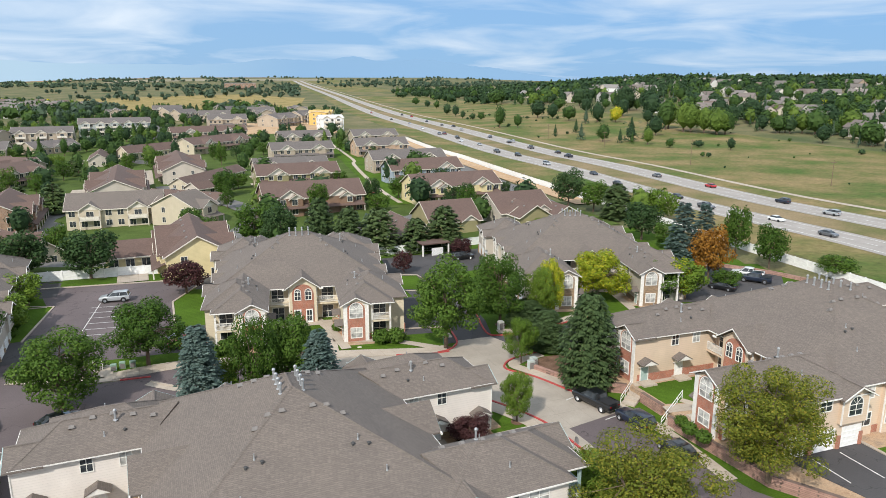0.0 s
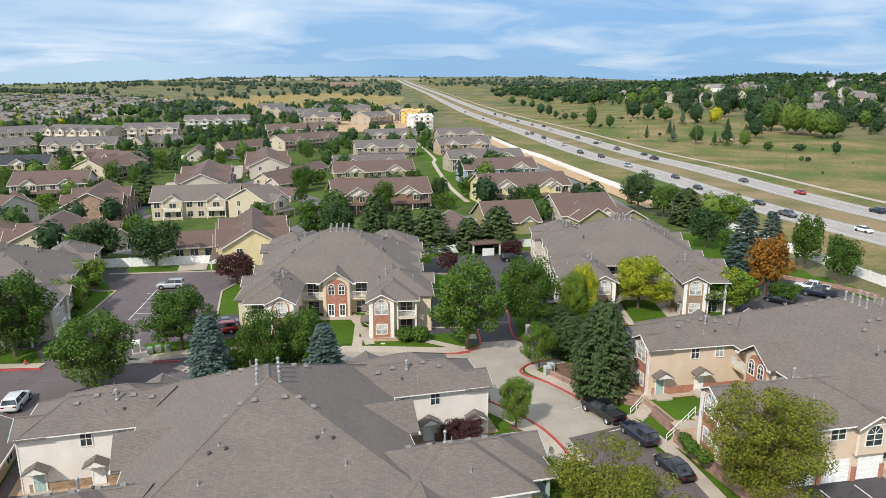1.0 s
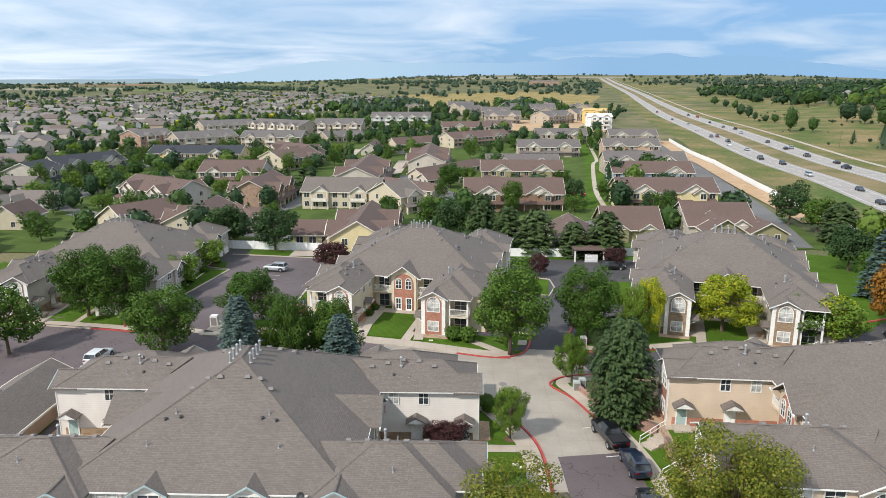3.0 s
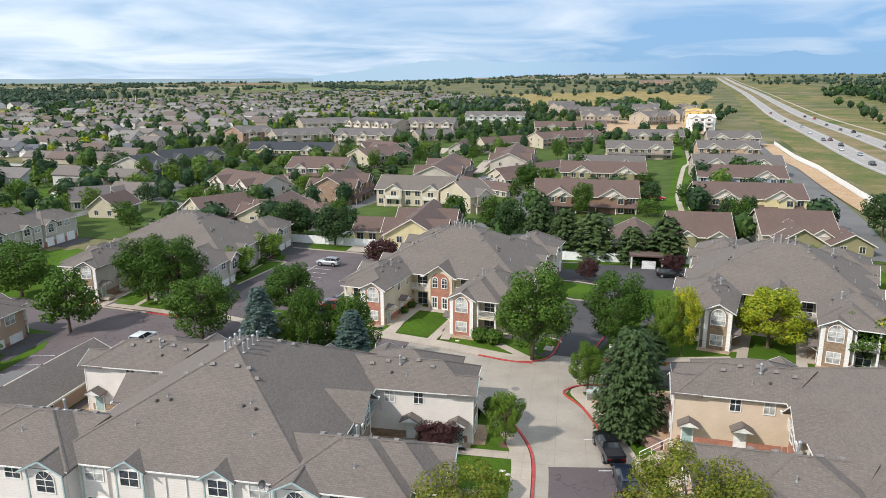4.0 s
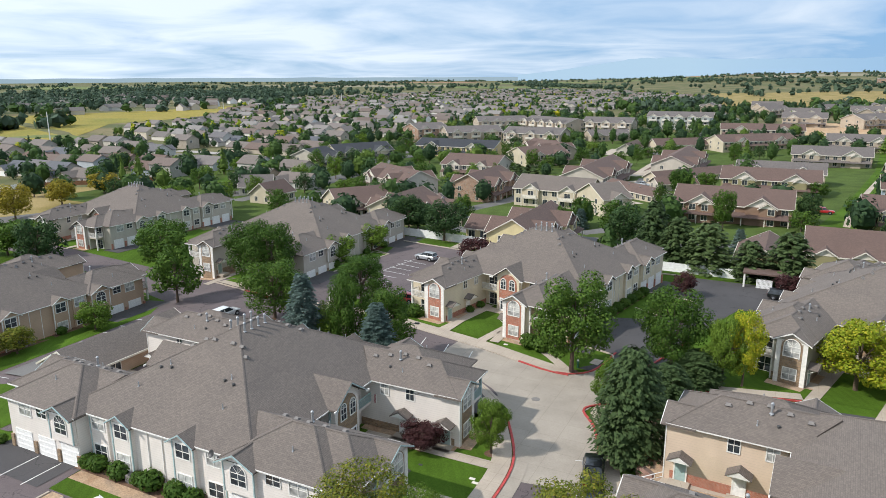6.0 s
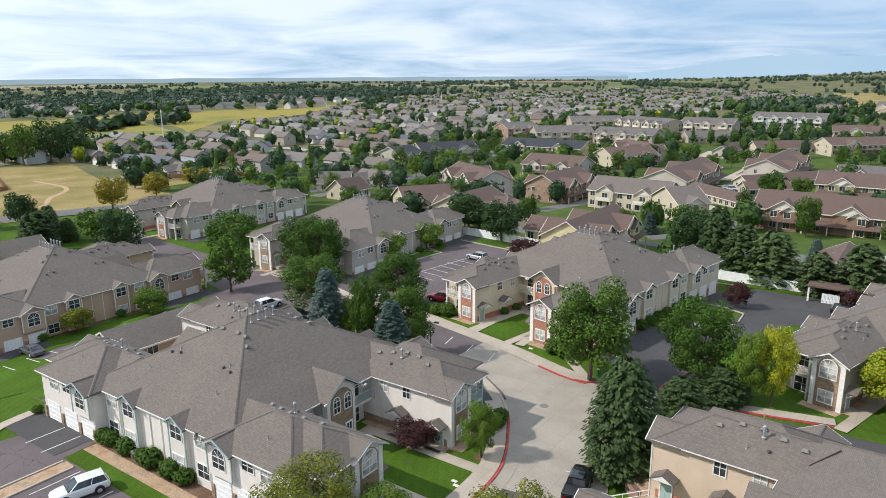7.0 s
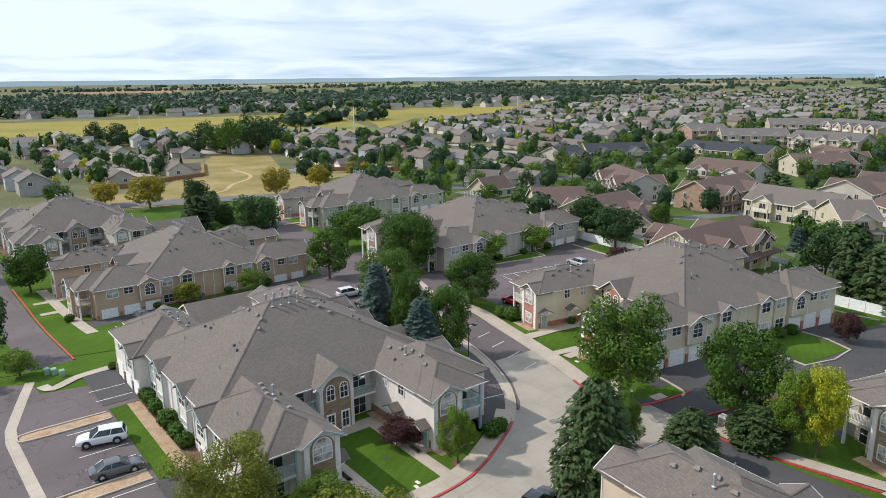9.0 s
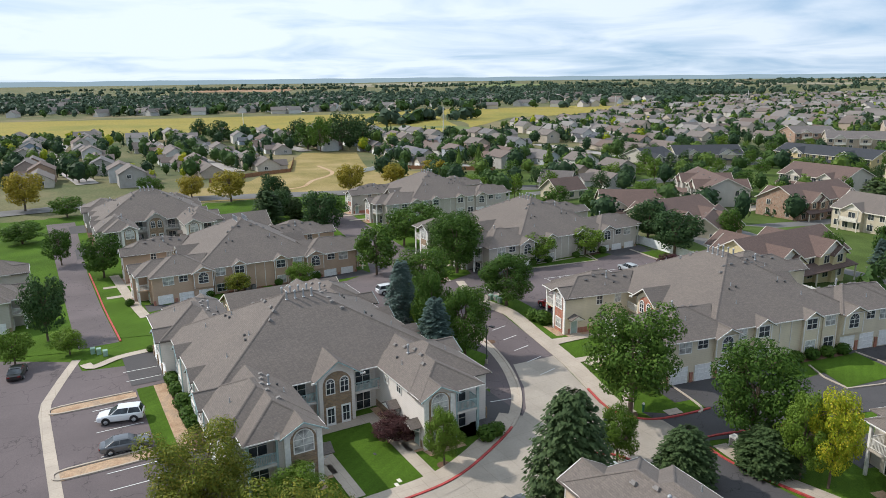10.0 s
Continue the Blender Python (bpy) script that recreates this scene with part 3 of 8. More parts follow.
def hood_geo(g):
    g.k = 0
    for s in (-1, 1):
        g.solid([(s * 1.05, -1.25, 2.35), (0, -1.25, 2.95), (0, 0, 2.95), (s * 1.05, 0, 2.35), (s * 1.05, -1.25, 2.45), (0, -1.25, 3.05), (0, 0, 3.05), (s * 1.05, 0, 2.45)],
                [(0, 1, 2, 3), (4, 7, 6, 5), (0, 4, 5, 1), (0, 3, 7, 4)])
    g.k = 1
    g.poly([(-1.0, -1.2, 2.38), (1.0, -1.2, 2.38), (0, -1.2, 2.94)])
    for s in (-1, 1):
        g.tube((s * 0.8, -0.05, 1.75), (s * 0.8, -1.1, 2.36), 0.05, 0.05, 4)
        g.box(s * 0.8 - 0.05, s * 0.8 + 0.05, -1.15, 0, 2.3, 2.4)


def hood(parent, x, y, z, face, roof):
    return part("door_canopy", simple("door_canopy", roof, hood_geo, [roof, "trim_white"]), None, parent, at=pose(x, y, z, 0, 0, TURNS[face] if isinstance(face, str) else face))


def railing_geo(length):
    def build(g):
        n = max(2, int(length / 0.14))
        g.box(-length / 2, length / 2, -0.04, 0.04, 0.98, 1.06)
        g.box(-length / 2, length / 2, -0.03, 0.03, 0.1, 0.16)
        for k in range(n + 1):
            x = -length / 2 + length * k / n
            g.box(x - 0.022, x + 0.022, -0.022, 0.022, 0.1, 1.0)
    return build


def railing(parent, x, y, z, length, deg, mat):
    return part("railing", simple("railing", (length, mat), railing_geo(length), mat), None, parent, at=pose(x, y, z, 0, 0, deg))


def flue_geo(g):
    g.tube((0, 0, -0.8), (0, 0, 0.85), 0.10, 0.10, 10)
    g.tube((0, 0, 0.85), (0, 0, 0.92), 0.15, 0.15, 10)
    g.tube((0, 0, 0.97), (0, 0, 1.06), 0.15, 0.08, 10)
    g.tube((0, 0, 0.05), (0, 0, 0.12), 0.2, 0.11, 10)


def vent_box_geo(g):
    # a low slanted hood on a flange
    g.box(-0.26, 0.26, -0.26, 0.26, -0.1, 0.03)
    g.solid([(-0.2, -0.2, 0.02), (0.2, -0.2, 0.02), (0.2, 0.2, 0.02), (-0.2, 0.2, 0.02), (-0.2, -0.2, 0.2), (0.2, -0.2, 0.2), (0.17, 0.17, 0.14), (-0.17, 0.17, 0.14)],
            [(4, 5, 6, 7), (0, 1, 5, 4), (1, 2, 6, 5), (2, 3, 7, 6), (3, 0, 4, 7)])


def pipe_geo(g):
    g.tube((0, 0, -0.4), (0, 0, 0.45), 0.06, 0.05, 8)
    g.tube((0, 0, -0.2), (0, 0, 0.08), 0.16, 0.07, 8)


def shell(g, pts, t=0.16):
    """A roof plane with thickness: the slope above, its underside below, its edges round."""
    n = len(pts)
    low = [(x, y, z - t) for x, y, z in pts]
    g.solid(list(pts) + low, [tuple(range(n)), tuple(range(2 * n - 1, n - 1, -1))] + [(a, n + a, n + (a + 1) % n, (a + 1) % n) for a in range(n)])


def cap(g, p0, p1):
    """A run of cap shingles along a ridge or hip."""
    p0, p1 = Vector(p0), Vector(p1)
    side = (p1 - p0).cross(Vector((0, 0, 1))).normalized() * 0.14
    up, drop = Vector((0, 0, 0.045)), Vector((0, 0, 0.05))
    g.poly([p0 - side - drop + up, p1 - side - drop + up, p1 + up, p0 + up])
    g.poly([p0 + up, p1 + up, p1 + side - drop + up, p0 + side - drop + up])


# ---- the apartment houses ----
EAVE, SLOPE = 5.5, 0.52


def core_z(u, v):
    return EAVE + min(SLOPE * (13.2 - abs(v)), 0.525 * (11.7 - abs(u)), SLOPE * 11.8)


def rake(g, u, v, half, z0, z1, along=False):
    """Two sloping boards under the edge of a gable roof that faces out along u, or along v."""
    def at(a, b, z):
        return (b, a, z) if along else (a, b, z)
    for s in (-1, 1):
        g.solid([at(u, v + s * half, z0 - 0.13), at(u + 0.07, v + s * half, z0 - 0.13), at(u + 0.07, v, z1 - 0.15), at(u, v, z1 - 0.15),
                 at(u, v + s * half, z0), at(u + 0.07, v + s * half, z0), at(u + 0.07, v, z1), at(u, v, z1)],
                [(0, 1, 2, 3), (4, 7, 6, 5), (0, 4, 5, 1), (1, 5, 6, 2), (3, 2, 6, 7), (0, 3, 7, 4)])


def apartment_house(x, y, deg, wall, clad, trim, label, lift=0.0, courts=(1, -1)):
    """Two long wings with lower ridges, joined by a tall hipped core; a court before the entrance on both short sides."""
    b = thing("apartment_house", label, "apartment house", stand(x, y, deg, lift), "apartment houses of the estate")
    roof = "roof_grey"
    accent = "trim_teal" if wall == "wall_white" else trim
    body = g = Geo()
    g.box(-10, 10, -5.25, 5.25, -2, EAVE)
    for s in (-1, 1):
        g.box(-9, 9, min(s * 5.25, s * 12.75), max(s * 5.25, s * 12.75), -2, EAVE)
    pieces = []

    def piece(name, mat, m=Matrix()):
        pieces.append((name, Geo(), mat))
        pieces[-1][1].m = m
        return pieces[-1][1]

    # roof of the core
    gr = piece("roof", roof)
    for s in (-1, 1):
        shell(gr, [(-11.7, s * 13.2, EAVE), (11.7, s * 13.2, EAVE), (0, s * 1.4, EAVE + 6.136), ])
        shell(gr, [(s * 11.7, -13.2, EAVE), (s * 11.7, 13.2, EAVE), (0, 1.4, EAVE + 6.136), (0, -1.4, EAVE + 6.136)])
    for s in (-1, 1):
        for c in (-1, 1):
            cap(gr, (c * 11.7, s * 13.2, EAVE), (0, s * 1.4, EAVE + 6.136))
    cap(gr, (0, -1.4, EAVE + 6.136), (0, 1.4, EAVE + 6.136))
    ur = 8.4
    for sx in (-1, 1):
        for sy in (-1, 1):
            M = Matrix.Diagonal((sx, sy, 1, 1))
            g = piece("wing_wall", wall, M)
            # wing body, notched at the outer corner for the balconies; the garage block stands forward of it
            out = 1.3 if sx * sy > 0 else 0.5
            e = 13.2 + out
            w = e - 0.45
            g.prism([(9, 5.25), (21.05, 5.25), (21.05, 9.1), (19.2, 9.1), (19.2, 11.9), (9, 11.9)], -2, EAVE)
            g = piece("garage_wall", wall, M)
            g.box(8.8, 18.95, 9.2, w, -2, EAVE)
            # low roof to the wing's end
            gr = piece("wing_roof", roof, M)
            zl = EAVE + SLOPE * 3.75
            shell(gr, [(11.0, 12.3, EAVE + 0.004), (21.5, 12.3, EAVE), (17.8, 8.55, zl), (ur, 8.55, zl + 0.004)])
            shell(gr, [(11.7, 4.8, EAVE), (21.5, 4.8, EAVE), (17.8, 8.55, zl), (ur, 8.55, zl)])
            shell(gr, [(21.5, 4.8, EAVE), (21.5, 12.3, EAVE), (17.8, 8.55, zl)])
            cap(gr, (21.5, 4.8, EAVE), (17.8, 8.55, zl))
            cap(gr, (21.5, 12.3, EAVE), (17.8, 8.55, zl))
            cap(gr, (10.5, 8.55, zl), (17.8, 8.55, zl))
            # hipped roof over the garage block, standing above it
            gr = piece("garage_roof", roof, M)
            run = (e - 4.8) / 2
            zr, vm = EAVE + SLOPE * run, (e + 4.8) / 2
            a, b2 = (8.35 + run, vm, zr), (19.4 - run, vm, zr)
            shell(gr, [(8.35, e, EAVE), (19.4, e, EAVE), b2, a], 0.12)
            shell(gr, [(8.35, 4.76, EAVE + 0.012), (19.4, 4.76, EAVE + 0.012), (b2[0], vm, zr + 0.02), (a[0], vm, zr + 0.02)], 0.12)
            shell(gr, [(8.35, 4.8, EAVE), (8.35, e, EAVE), a], 0.12)
            shell(gr, [(19.4, 4.8, EAVE), (19.4, e, EAVE), b2], 0.12)
            for c0, c1 in (((8.35, e, EAVE), a), ((19.4, e, EAVE), b2), (a, b2)):
                cap(gr, c0, c1)
            # gutters and fascia
            piece("gutter", trim, M).box(8.35, 19.4, e - 0.02, e + 0.05, EAVE - 0.13, EAVE - 0.01)
            piece("gutter", trim, M).box(11.7, 21.5, 4.75, 4.82, EAVE - 0.13, EAVE - 0.01)
            piece("gutter", trim, M).box(21.48, 21.55, 4.75, 12.35, EAVE - 0.13, EAVE - 0.01)
            piece("gutter", trim, M).box(0, 8.35, 13.18, 13.25, EAVE - 0.13, EAVE - 0.01)
            piece("gutter", trim, M).box(11.68, 11.75, 0, 4.82, EAVE - 0.13, EAVE - 0.01)
            piece("gutter", trim, M).box(19.4, 21.5, 12.28, 12.35, EAVE - 0.13, EAVE - 0.01)
            # bay with the tall arched window at the wing's end
            g = piece("bay_wall", wall, M)
            g.box(21.05, 21.5, 5.25, 8.65, -2, EAVE)
            g.solid([(21.5, 5.25, EAVE), (21.5, 8.65, EAVE), (21.5, 6.95, EAVE + 0.92), (18.5, 5.25, EAVE), (18.5, 8.65, EAVE), (18.5, 6.95, EAVE + 0.92)],
                    [(0, 1, 2), (3, 5, 4), (0, 2, 5, 3), (1, 4, 5, 2)])
            gr = piece("gable_roof", roof, M)
            shell(gr, [(21.95, 4.7, EAVE - 0.06), (21.95, 6.95, EAVE + 1.13), (19.0, 6.95, EAVE + 1.13), (19.0, 4.7, EAVE - 0.06)])
            shell(gr, [(21.95, 9.2, EAVE - 0.06), (21.95, 6.95, EAVE + 1.13), (19.0, 6.95, EAVE + 1.13), (19.0, 9.2, EAVE - 0.06)])
            cap(gr, (19.3, 6.95, EAVE + 1.13), (21.95, 6.95, EAVE + 1.13))
            rake(piece("fascia", accent, M), 21.93, 6.95, 2.25, EAVE - 0.06, EAVE + 1.13)
            piece("cladding", clad, M @ pose(21.5, 6.95, 0, 0, 0, 90)).profile([(-1.2, -2), (1.2, -2)] + [(1.2 * math.cos(a), 4.72 + 1.15 * math.sin(a)) for a in np.linspace(0, math.pi, 12)], -0.06, 0)
            piece("corner_board", trim, M).box(21.5, 21.6, 5.2, 5.72, -2, EAVE)
            piece("corner_board", trim, M).box(21.5, 21.6, 8.18, 8.7, -2, EAVE)
            # balcony in the notch
            piece("balcony_floor", wall, M).box(19.2, 21.05, 9.1, 11.9, 2.62, 2.86)
            piece("corner_board", accent, M).box(20.8, 21.05, 11.65, 11.9, -2, EAVE)
            piece("corner_board", accent, M).box(20.85, 21.05, 9.12, 9.3, 0, EAVE)
            # base course along the court side and the garage side
            piece("cladding", clad, M).box(10.1, 21.0, 5.19, 5.25, -2, 0.85)
            piece("cladding", clad, M).box(21.05, 21.1, 8.65, 9.1, -2, 1.0)
            piece("cladding", clad, M).box(0.0, 8.74, 12.75, 12.81, -2, 0.75)
            for k in (8.74, 11.55, 15.05, 18.6):
                piece("pier", clad, M).box(k, k + 0.42, w, w + 0.16, -2, 1.35)
            # outer side: bay above the garages with an arched window
            g = piece("bay_wall", wall, M)
            g.box(8.9, 12.1, w, w + 0.42, 2.62, EAVE)
            g.solid([(8.9, w + 0.42, EAVE), (12.1, w + 0.42, EAVE), (10.5, w + 0.42, EAVE + 0.8), (8.9, 11.4, EAVE), (12.1, 11.4, EAVE), (10.5, 11.4, EAVE + 0.8)],
                    [(0, 2, 1), (3, 4, 5), (0, 3, 5, 2), (1, 2, 5, 4)])
            gr = piece("gable_roof", roof, M)
            for s in (-1, 1):
                shell(gr, [(10.5 + s * 2.1, w + 0.95, EAVE - 0.1), (10.5, w + 0.95, EAVE + 1.0), (10.5, 10.6, EAVE + 1.0), (10.5 + s * 2.1, 10.6, EAVE - 0.1)])
            cap(gr, (10.5, 11.5, EAVE + 1.0), (10.5, w + 0.95, EAVE + 1.0))
            rake(piece("fascia", accent, M), w + 0.93, 10.5, 2.1, EAVE - 0.1, EAVE + 1.0, True)
            for k in (8.84, 12.04):
                piece("corner_board", accent, M).box(k, k + 0.12, w + 0.36, w + 0.48, 2.62, EAVE)
            # small gabled bump-out with windows on both floors
            g = piece("bay_wall", wall, M)
            g.box(2.65, 5.05, 12.75, 13.2, -2, EAVE)
            g.solid([(2.65, 13.2, EAVE), (5.05, 13.2, EAVE), (3.85, 13.2, EAVE + 0.7), (2.65, 11.4, EAVE), (5.05, 11.4, EAVE), (3.85, 11.4, EAVE + 0.7)],
                    [(0, 2, 1), (3, 4, 5), (0, 3, 5, 2), (1, 2, 5, 4)])
            piece("bay_wall", wall, M).box(6.05, 8.35, 12.75, 12.95, -2, EAVE)
            gr = piece("gable_roof", roof, M)
            for s in (-1, 1):
                shell(gr, [(3.85 + s * 1.6, 13.6, EAVE - 0.08), (3.85, 13.6, EAVE + 0.9), (3.85, 11.0, EAVE + 0.9), (3.85 + s * 1.6, 11.0, EAVE - 0.08)])
            rake(piece("fascia", accent, M), 13.58, 3.85, 1.6, EAVE - 0.08, EAVE + 0.9, True)
            for k, q in ((2.6, 13.14), (4.98, 13.14), (8.28, 12.89)):
                piece("corner_board", accent, M).box(k, k + 0.12, q, q + 0.12, 0, EAVE)
            piece("downspout", trim, M).tube((0.9, 12.82, 0.1), (0.9, 12.82, EAVE), 0.05, 0.05, 6)
            fu, fv = ("+u" if sx > 0 else "-u"), ("+v" if sy > 0 else "-v")
            iv = "-v" if sy > 0 else "+v"
            # windows
            window(b, sx * 21.58, sy * 6.95, 3.6, 1.75, 1.25, fu, True, trim, "glass_blind")
            window(b, sx * 21.58, sy * 6.95, 0.7, 1.5, 1.4, fu, False, trim, "glass_blind")
            window(b, sx * 10.5, sy * (w + 0.43), 3.45, 1.6, 1.1, fv, True, trim)
            window(b, sx * 16.3, sy * (w + 0.01), 3.85, 1.7, 1.35, fv, False, trim, "glass_blind")
            window(b, sx * 13.8, sy * (w + 0.01), 4.15, 1.4, 1.0, fv, False, trim)
            window(b, sx * 7.2, sy * 12.96, 3.95, 1.6, 1.35, fv, False, trim, "glass_blind")
            window(b, sx * 7.2, sy * 12.96, 1.0, 1.6, 1.35, fv, False, trim)
            window(b, sx * 3.85, sy * 13.21, 3.95, 1.6, 1.35, fv, False, trim)
            window(b, sx * 3.85, sy * 13.21, 1.0, 1.6, 1.35, fv, False, trim, "glass_blind")
            window(b, sx * 13.0, sy * 5.24, 4.0, 0.9, 1.35, iv, False, trim, "glass_blind")
            window(b, sx * 16.0, sy * 5.24, 4.0, 0.9, 1.35, iv, False, trim)
            window(b, sx * 19.19, sy * 10.5, 3.0, 1.7, 1.9, fu, False, trim)
            window(b, sx * 19.19, sy * 10.5, 0.1, 1.7, 1.9, fu, False, trim)
            for k in (10.15, 13.5, 17.0):
                garage_door(b, sx * k, sy * (w + 0.01), 0.0, fv)
            # doors with small canopies in the court
            for k in (15.3, 20.1):
                entry_door(b, sx * k, sy * 5.18, 0.1, iv, "door_teal" if k > 18 else "door_white")
                hood(b, sx * k, sy * 5.2, 0.0, iv, roof)
                part("step", simple("step", 0, lambda q: q.box(-0.9, 0.9, -1.5, 0, -0.3, 0.12), "concrete_walk"), None, b, at=pose(sx * k, sy * 5.2, 0, 0, 0, TURNS[iv]))
            railing(b, sx * 21.0, sy * 10.5, 2.86, 2.5, 90, accent)
            railing(b, sx * 20.1, sy * 11.85, 2.86, 1.6, 0, accent)
            # roof vents
            def top(u, v):
                z = core_z(u, v)
                if u > ur:
                    z = max(z, EAVE + min(SLOPE * (3.75 - abs(v - 8.55)), (21.5 - u) * 0.507))
                if u > 8.35:
                    z = max(z, EAVE + SLOPE * min(run - abs(v - vm), u - 8.35, 19.4 - u))
                return z
            for u, v in ((17.0, 7.7), (15.4, 8.3), (13.8, 8.4), (12.2, 8.0), (10.6, 7.6), (1.2, 3.4), (2.3, 3.4), (3.4, 4.2)):
                part("roof_vent", simple("roof_vent", 0, vent_box_geo, "vent_grey"), None, b, at=pose(sx * u, sy * v, top(u, v), 28 * sy if u < 9 else -28 * sy, 0, 0))
            for u, v in ((3.4, 7.2), (4.6, 7.4), (12.9, 6.6)):
                part("attic_vent", simple("attic_vent", 0, lambda q: (q.tube((0, 0, -0.3), (0, 0, 0.16), 0.11, 0.11, 8), q.tube((0, 0, 0.16), (0, 0, 0.24), 0.17, 0.10, 8)), "vent_dark"), None, b, at=pose(sx * u, sy * v, top(u, v), 0, 0, 0))
            for u, v in ((14.6, 11.6), (5.3, 9.6), (3.9, 6.8), (14.5, 6.4)):
                part("plumbing_vent", simple("plumbing_vent", 0, pipe_geo, "galvanised"), None, b, at=pose(sx * u, sy * v, top(u, v), 0, 0, 0))
            part("flue", simple("flue", 0, flue_geo, "galvanised"), None, b, at=pose(sx * 13.6, sy * 7.6, top(13.6, 7.6) + 0.1, 0, 0, 0))
            for v in (0.5, 1.5):
                part("flue", simple("flue", 0, flue_geo, "galvanised"), None, b, at=pose(sx * 0.9, sy * v, EAVE + 5.6, 0, 0, 0))
    for sx in courts:
        fu = "+u" if sx > 0 else "-u"
        M = Matrix.Diagonal((sx, 1, 1, 1))
        g = piece("bay_wall", wall, M)
        # entrance bay with its gable, and balconies to both sides
        g.box(10, 11.9, -2.0, 2.0, -2, EAVE + 0.3)
        g.solid([(11.9, -2.0, EAVE + 0.3), (11.9, 2.0, EAVE + 0.3), (11.9, 0, EAVE + 1.6), (7, -2.0, EAVE + 0.3), (7, 2.0, EAVE + 0.3), (7, 0, EAVE + 1.6)],
                [(0, 1, 2), (3, 5, 4), (0, 2, 5, 3), (1, 4, 5, 2)])
        gr = piece("gable_roof", roof, M)
        for s in (-1, 1):
            shell(gr, [(12.6, s * 2.7, EAVE + 0.05), (12.6, 0, EAVE + 1.95), (6.5, 0, EAVE + 1.95), (6.5, s * 2.7, EAVE + 0.05)])
            piece("gutter", trim, M).box(12.5, 12.62, s * 2.7 - 0.3, s * 2.7 + 0.3, EAVE - 0.1, EAVE + 0.08)
            piece("balcony_floor", wall, M).box(10, 11.3, min(s * 2, s * 5.25), max(s * 2, s * 5.25), 2.6, 2.85)
            piece("corner_board", accent, M).box(11.2, 11.4, s * 2.06 - 0.06, s * 2.06 + 0.06, 0, EAVE)
        piece("cladding", clad, M @ pose(11.9, 0, 0, 0, 0, 90)).profile([(-1.58, -2), (1.58, -2)] + [(1.58 * math.cos(a), EAVE - 0.95 + 1.5 * math.sin(a)) for a in np.linspace(0, math.pi, 14)], -0.06, 0)
        rake(piece("fascia", accent, M), 12.55, 0, 2.75, EAVE + 0.0, EAVE + 1.9)
        for s in (-1, 1):
            window(b, sx * 12.0, s * 0.78, 3.7, 0.85, 1.2, fu, True, trim)
            glazed_door(b, sx * 12.0, s * 0.85, 0.05, fu)
            railing(b, sx * 11.3, s * 3.65, 2.85, 3.1, 90, accent)
            window(b, sx * 10.01, s * 3.7, 3.0, 1.7, 2.0, fu, False, trim)
            window(b, sx * 10.01, s * 3.7, 0.1, 1.6, 1.9, fu, False, trim)
    part("wall", body, wall, b)
    for name, q, mat in pieces:
        part(name, q, mat, b)
    return b

# ---- ground ----


def axis_steps(lo, hi, near_lo, near_hi, fine):
    out, c, s = [], near_lo, fine
    while c > lo:
        out.append(c)
        c, s = c - s, s * 1.13
    out = [lo] + out[::-1]
    c = near_lo + fine
    while c < near_hi:
        out.append(c)
        c += fine
    s = fine
    while c < hi:
        out.append(c)
        c, s = c + s, s * 1.13
    return out + [hi]


def in_plan(x, y, poly):
    hit = False
    for (x0, y0), (x1, y1) in zip(poly, poly[1:] + poly[:1]):
        if (y0 > y) != (y1 > y) and x < (x1 - x0) * (y - y0) / (y1 - y0) + x0:
            hit = not hit
    return hit


def ground_sheet():
    xs, ys = axis_steps(-4700, 2600, -160, 70, 2.5), axis_steps(-2200, 4700, -40, 180, 2.5)
    v = [(x, y, gz(x, y)) for y in ys for x in xs]
    n = len(xs)
    me = bpy.data.meshes.new("ground")
    me.from_pydata(v, [], [(j * n + i, j * n + i + 1, (j + 1) * n + i + 1, (j + 1) * n + i) for j in range(len(ys) - 1) for i in range(n - 1)])
    me.materials.append(MATS["ground_mix"])
    me.materials.append(MATS["lawn"])
    park = PP((-150, -40), (50, -40), (100, -36), (100, 84), (-62, 87), (-150, 60))
    for f in me.polygons:
        c = f.center
        if in_plan(c.x, c.y, park):
            f.material_index = 1
    me.polygons.foreach_set("use_smooth", [True] * len(me.polygons))
    tagged(new("ground", me), "patchy green and dry grass land reaching the horizon", "ground", kind="structure")


ground_sheet()

def offset_line(pts, d):
    out = []
    for k, (x, y) in enumerate(pts):
        ax, ay = pts[max(0, k - 1)]
        bx, by = pts[min(len(pts) - 1, k + 1)]
        l = math.hypot(bx - ax, by - ay)
        out.append((x + (by - ay) / l * d, y - (bx - ax) / l * d))
    return out


# estate drives and parking, from the lowest layer up
drape("drive_court", PP((-42, -12.5), (-22.5, -12.5), (-22.5, 13.8), (9, 13.8), (22, 16), (19.5, 19.3), (15.2, 22.2), (9, 25), (2, 27), (-6, 28.6), (-11, 33.6), (-17, 33.8), (-29, 37.5), (-45, 44), (-66, 46.5), (-110, 51.5), (-118, 44), (-66, 37), (-46, 29.5), (-42, 23)), 0.030, "asphalt", "worn grey asphalt drive with cracks", "drive")
drape("drive_parking", PP((-29, 52.6), (-28.5, 46), (-24, 42), (-6.4, 40.6), (-7.2, 64.5), (-1.5, 75), (-4, 77.5), (-25, 81.5), (-29, 80)), 0.040, "asphalt", "worn purplish-grey asphalt parking court with sealed cracks", "parking court")
drape("drive_link", PP((-29, 37), (-17, 33.5), (-16.3, 41.4), (-24, 43), (-28.5, 47), (-45, 44.5)), 0.037, "asphalt", "worn grey asphalt between drive and parking", "drive")
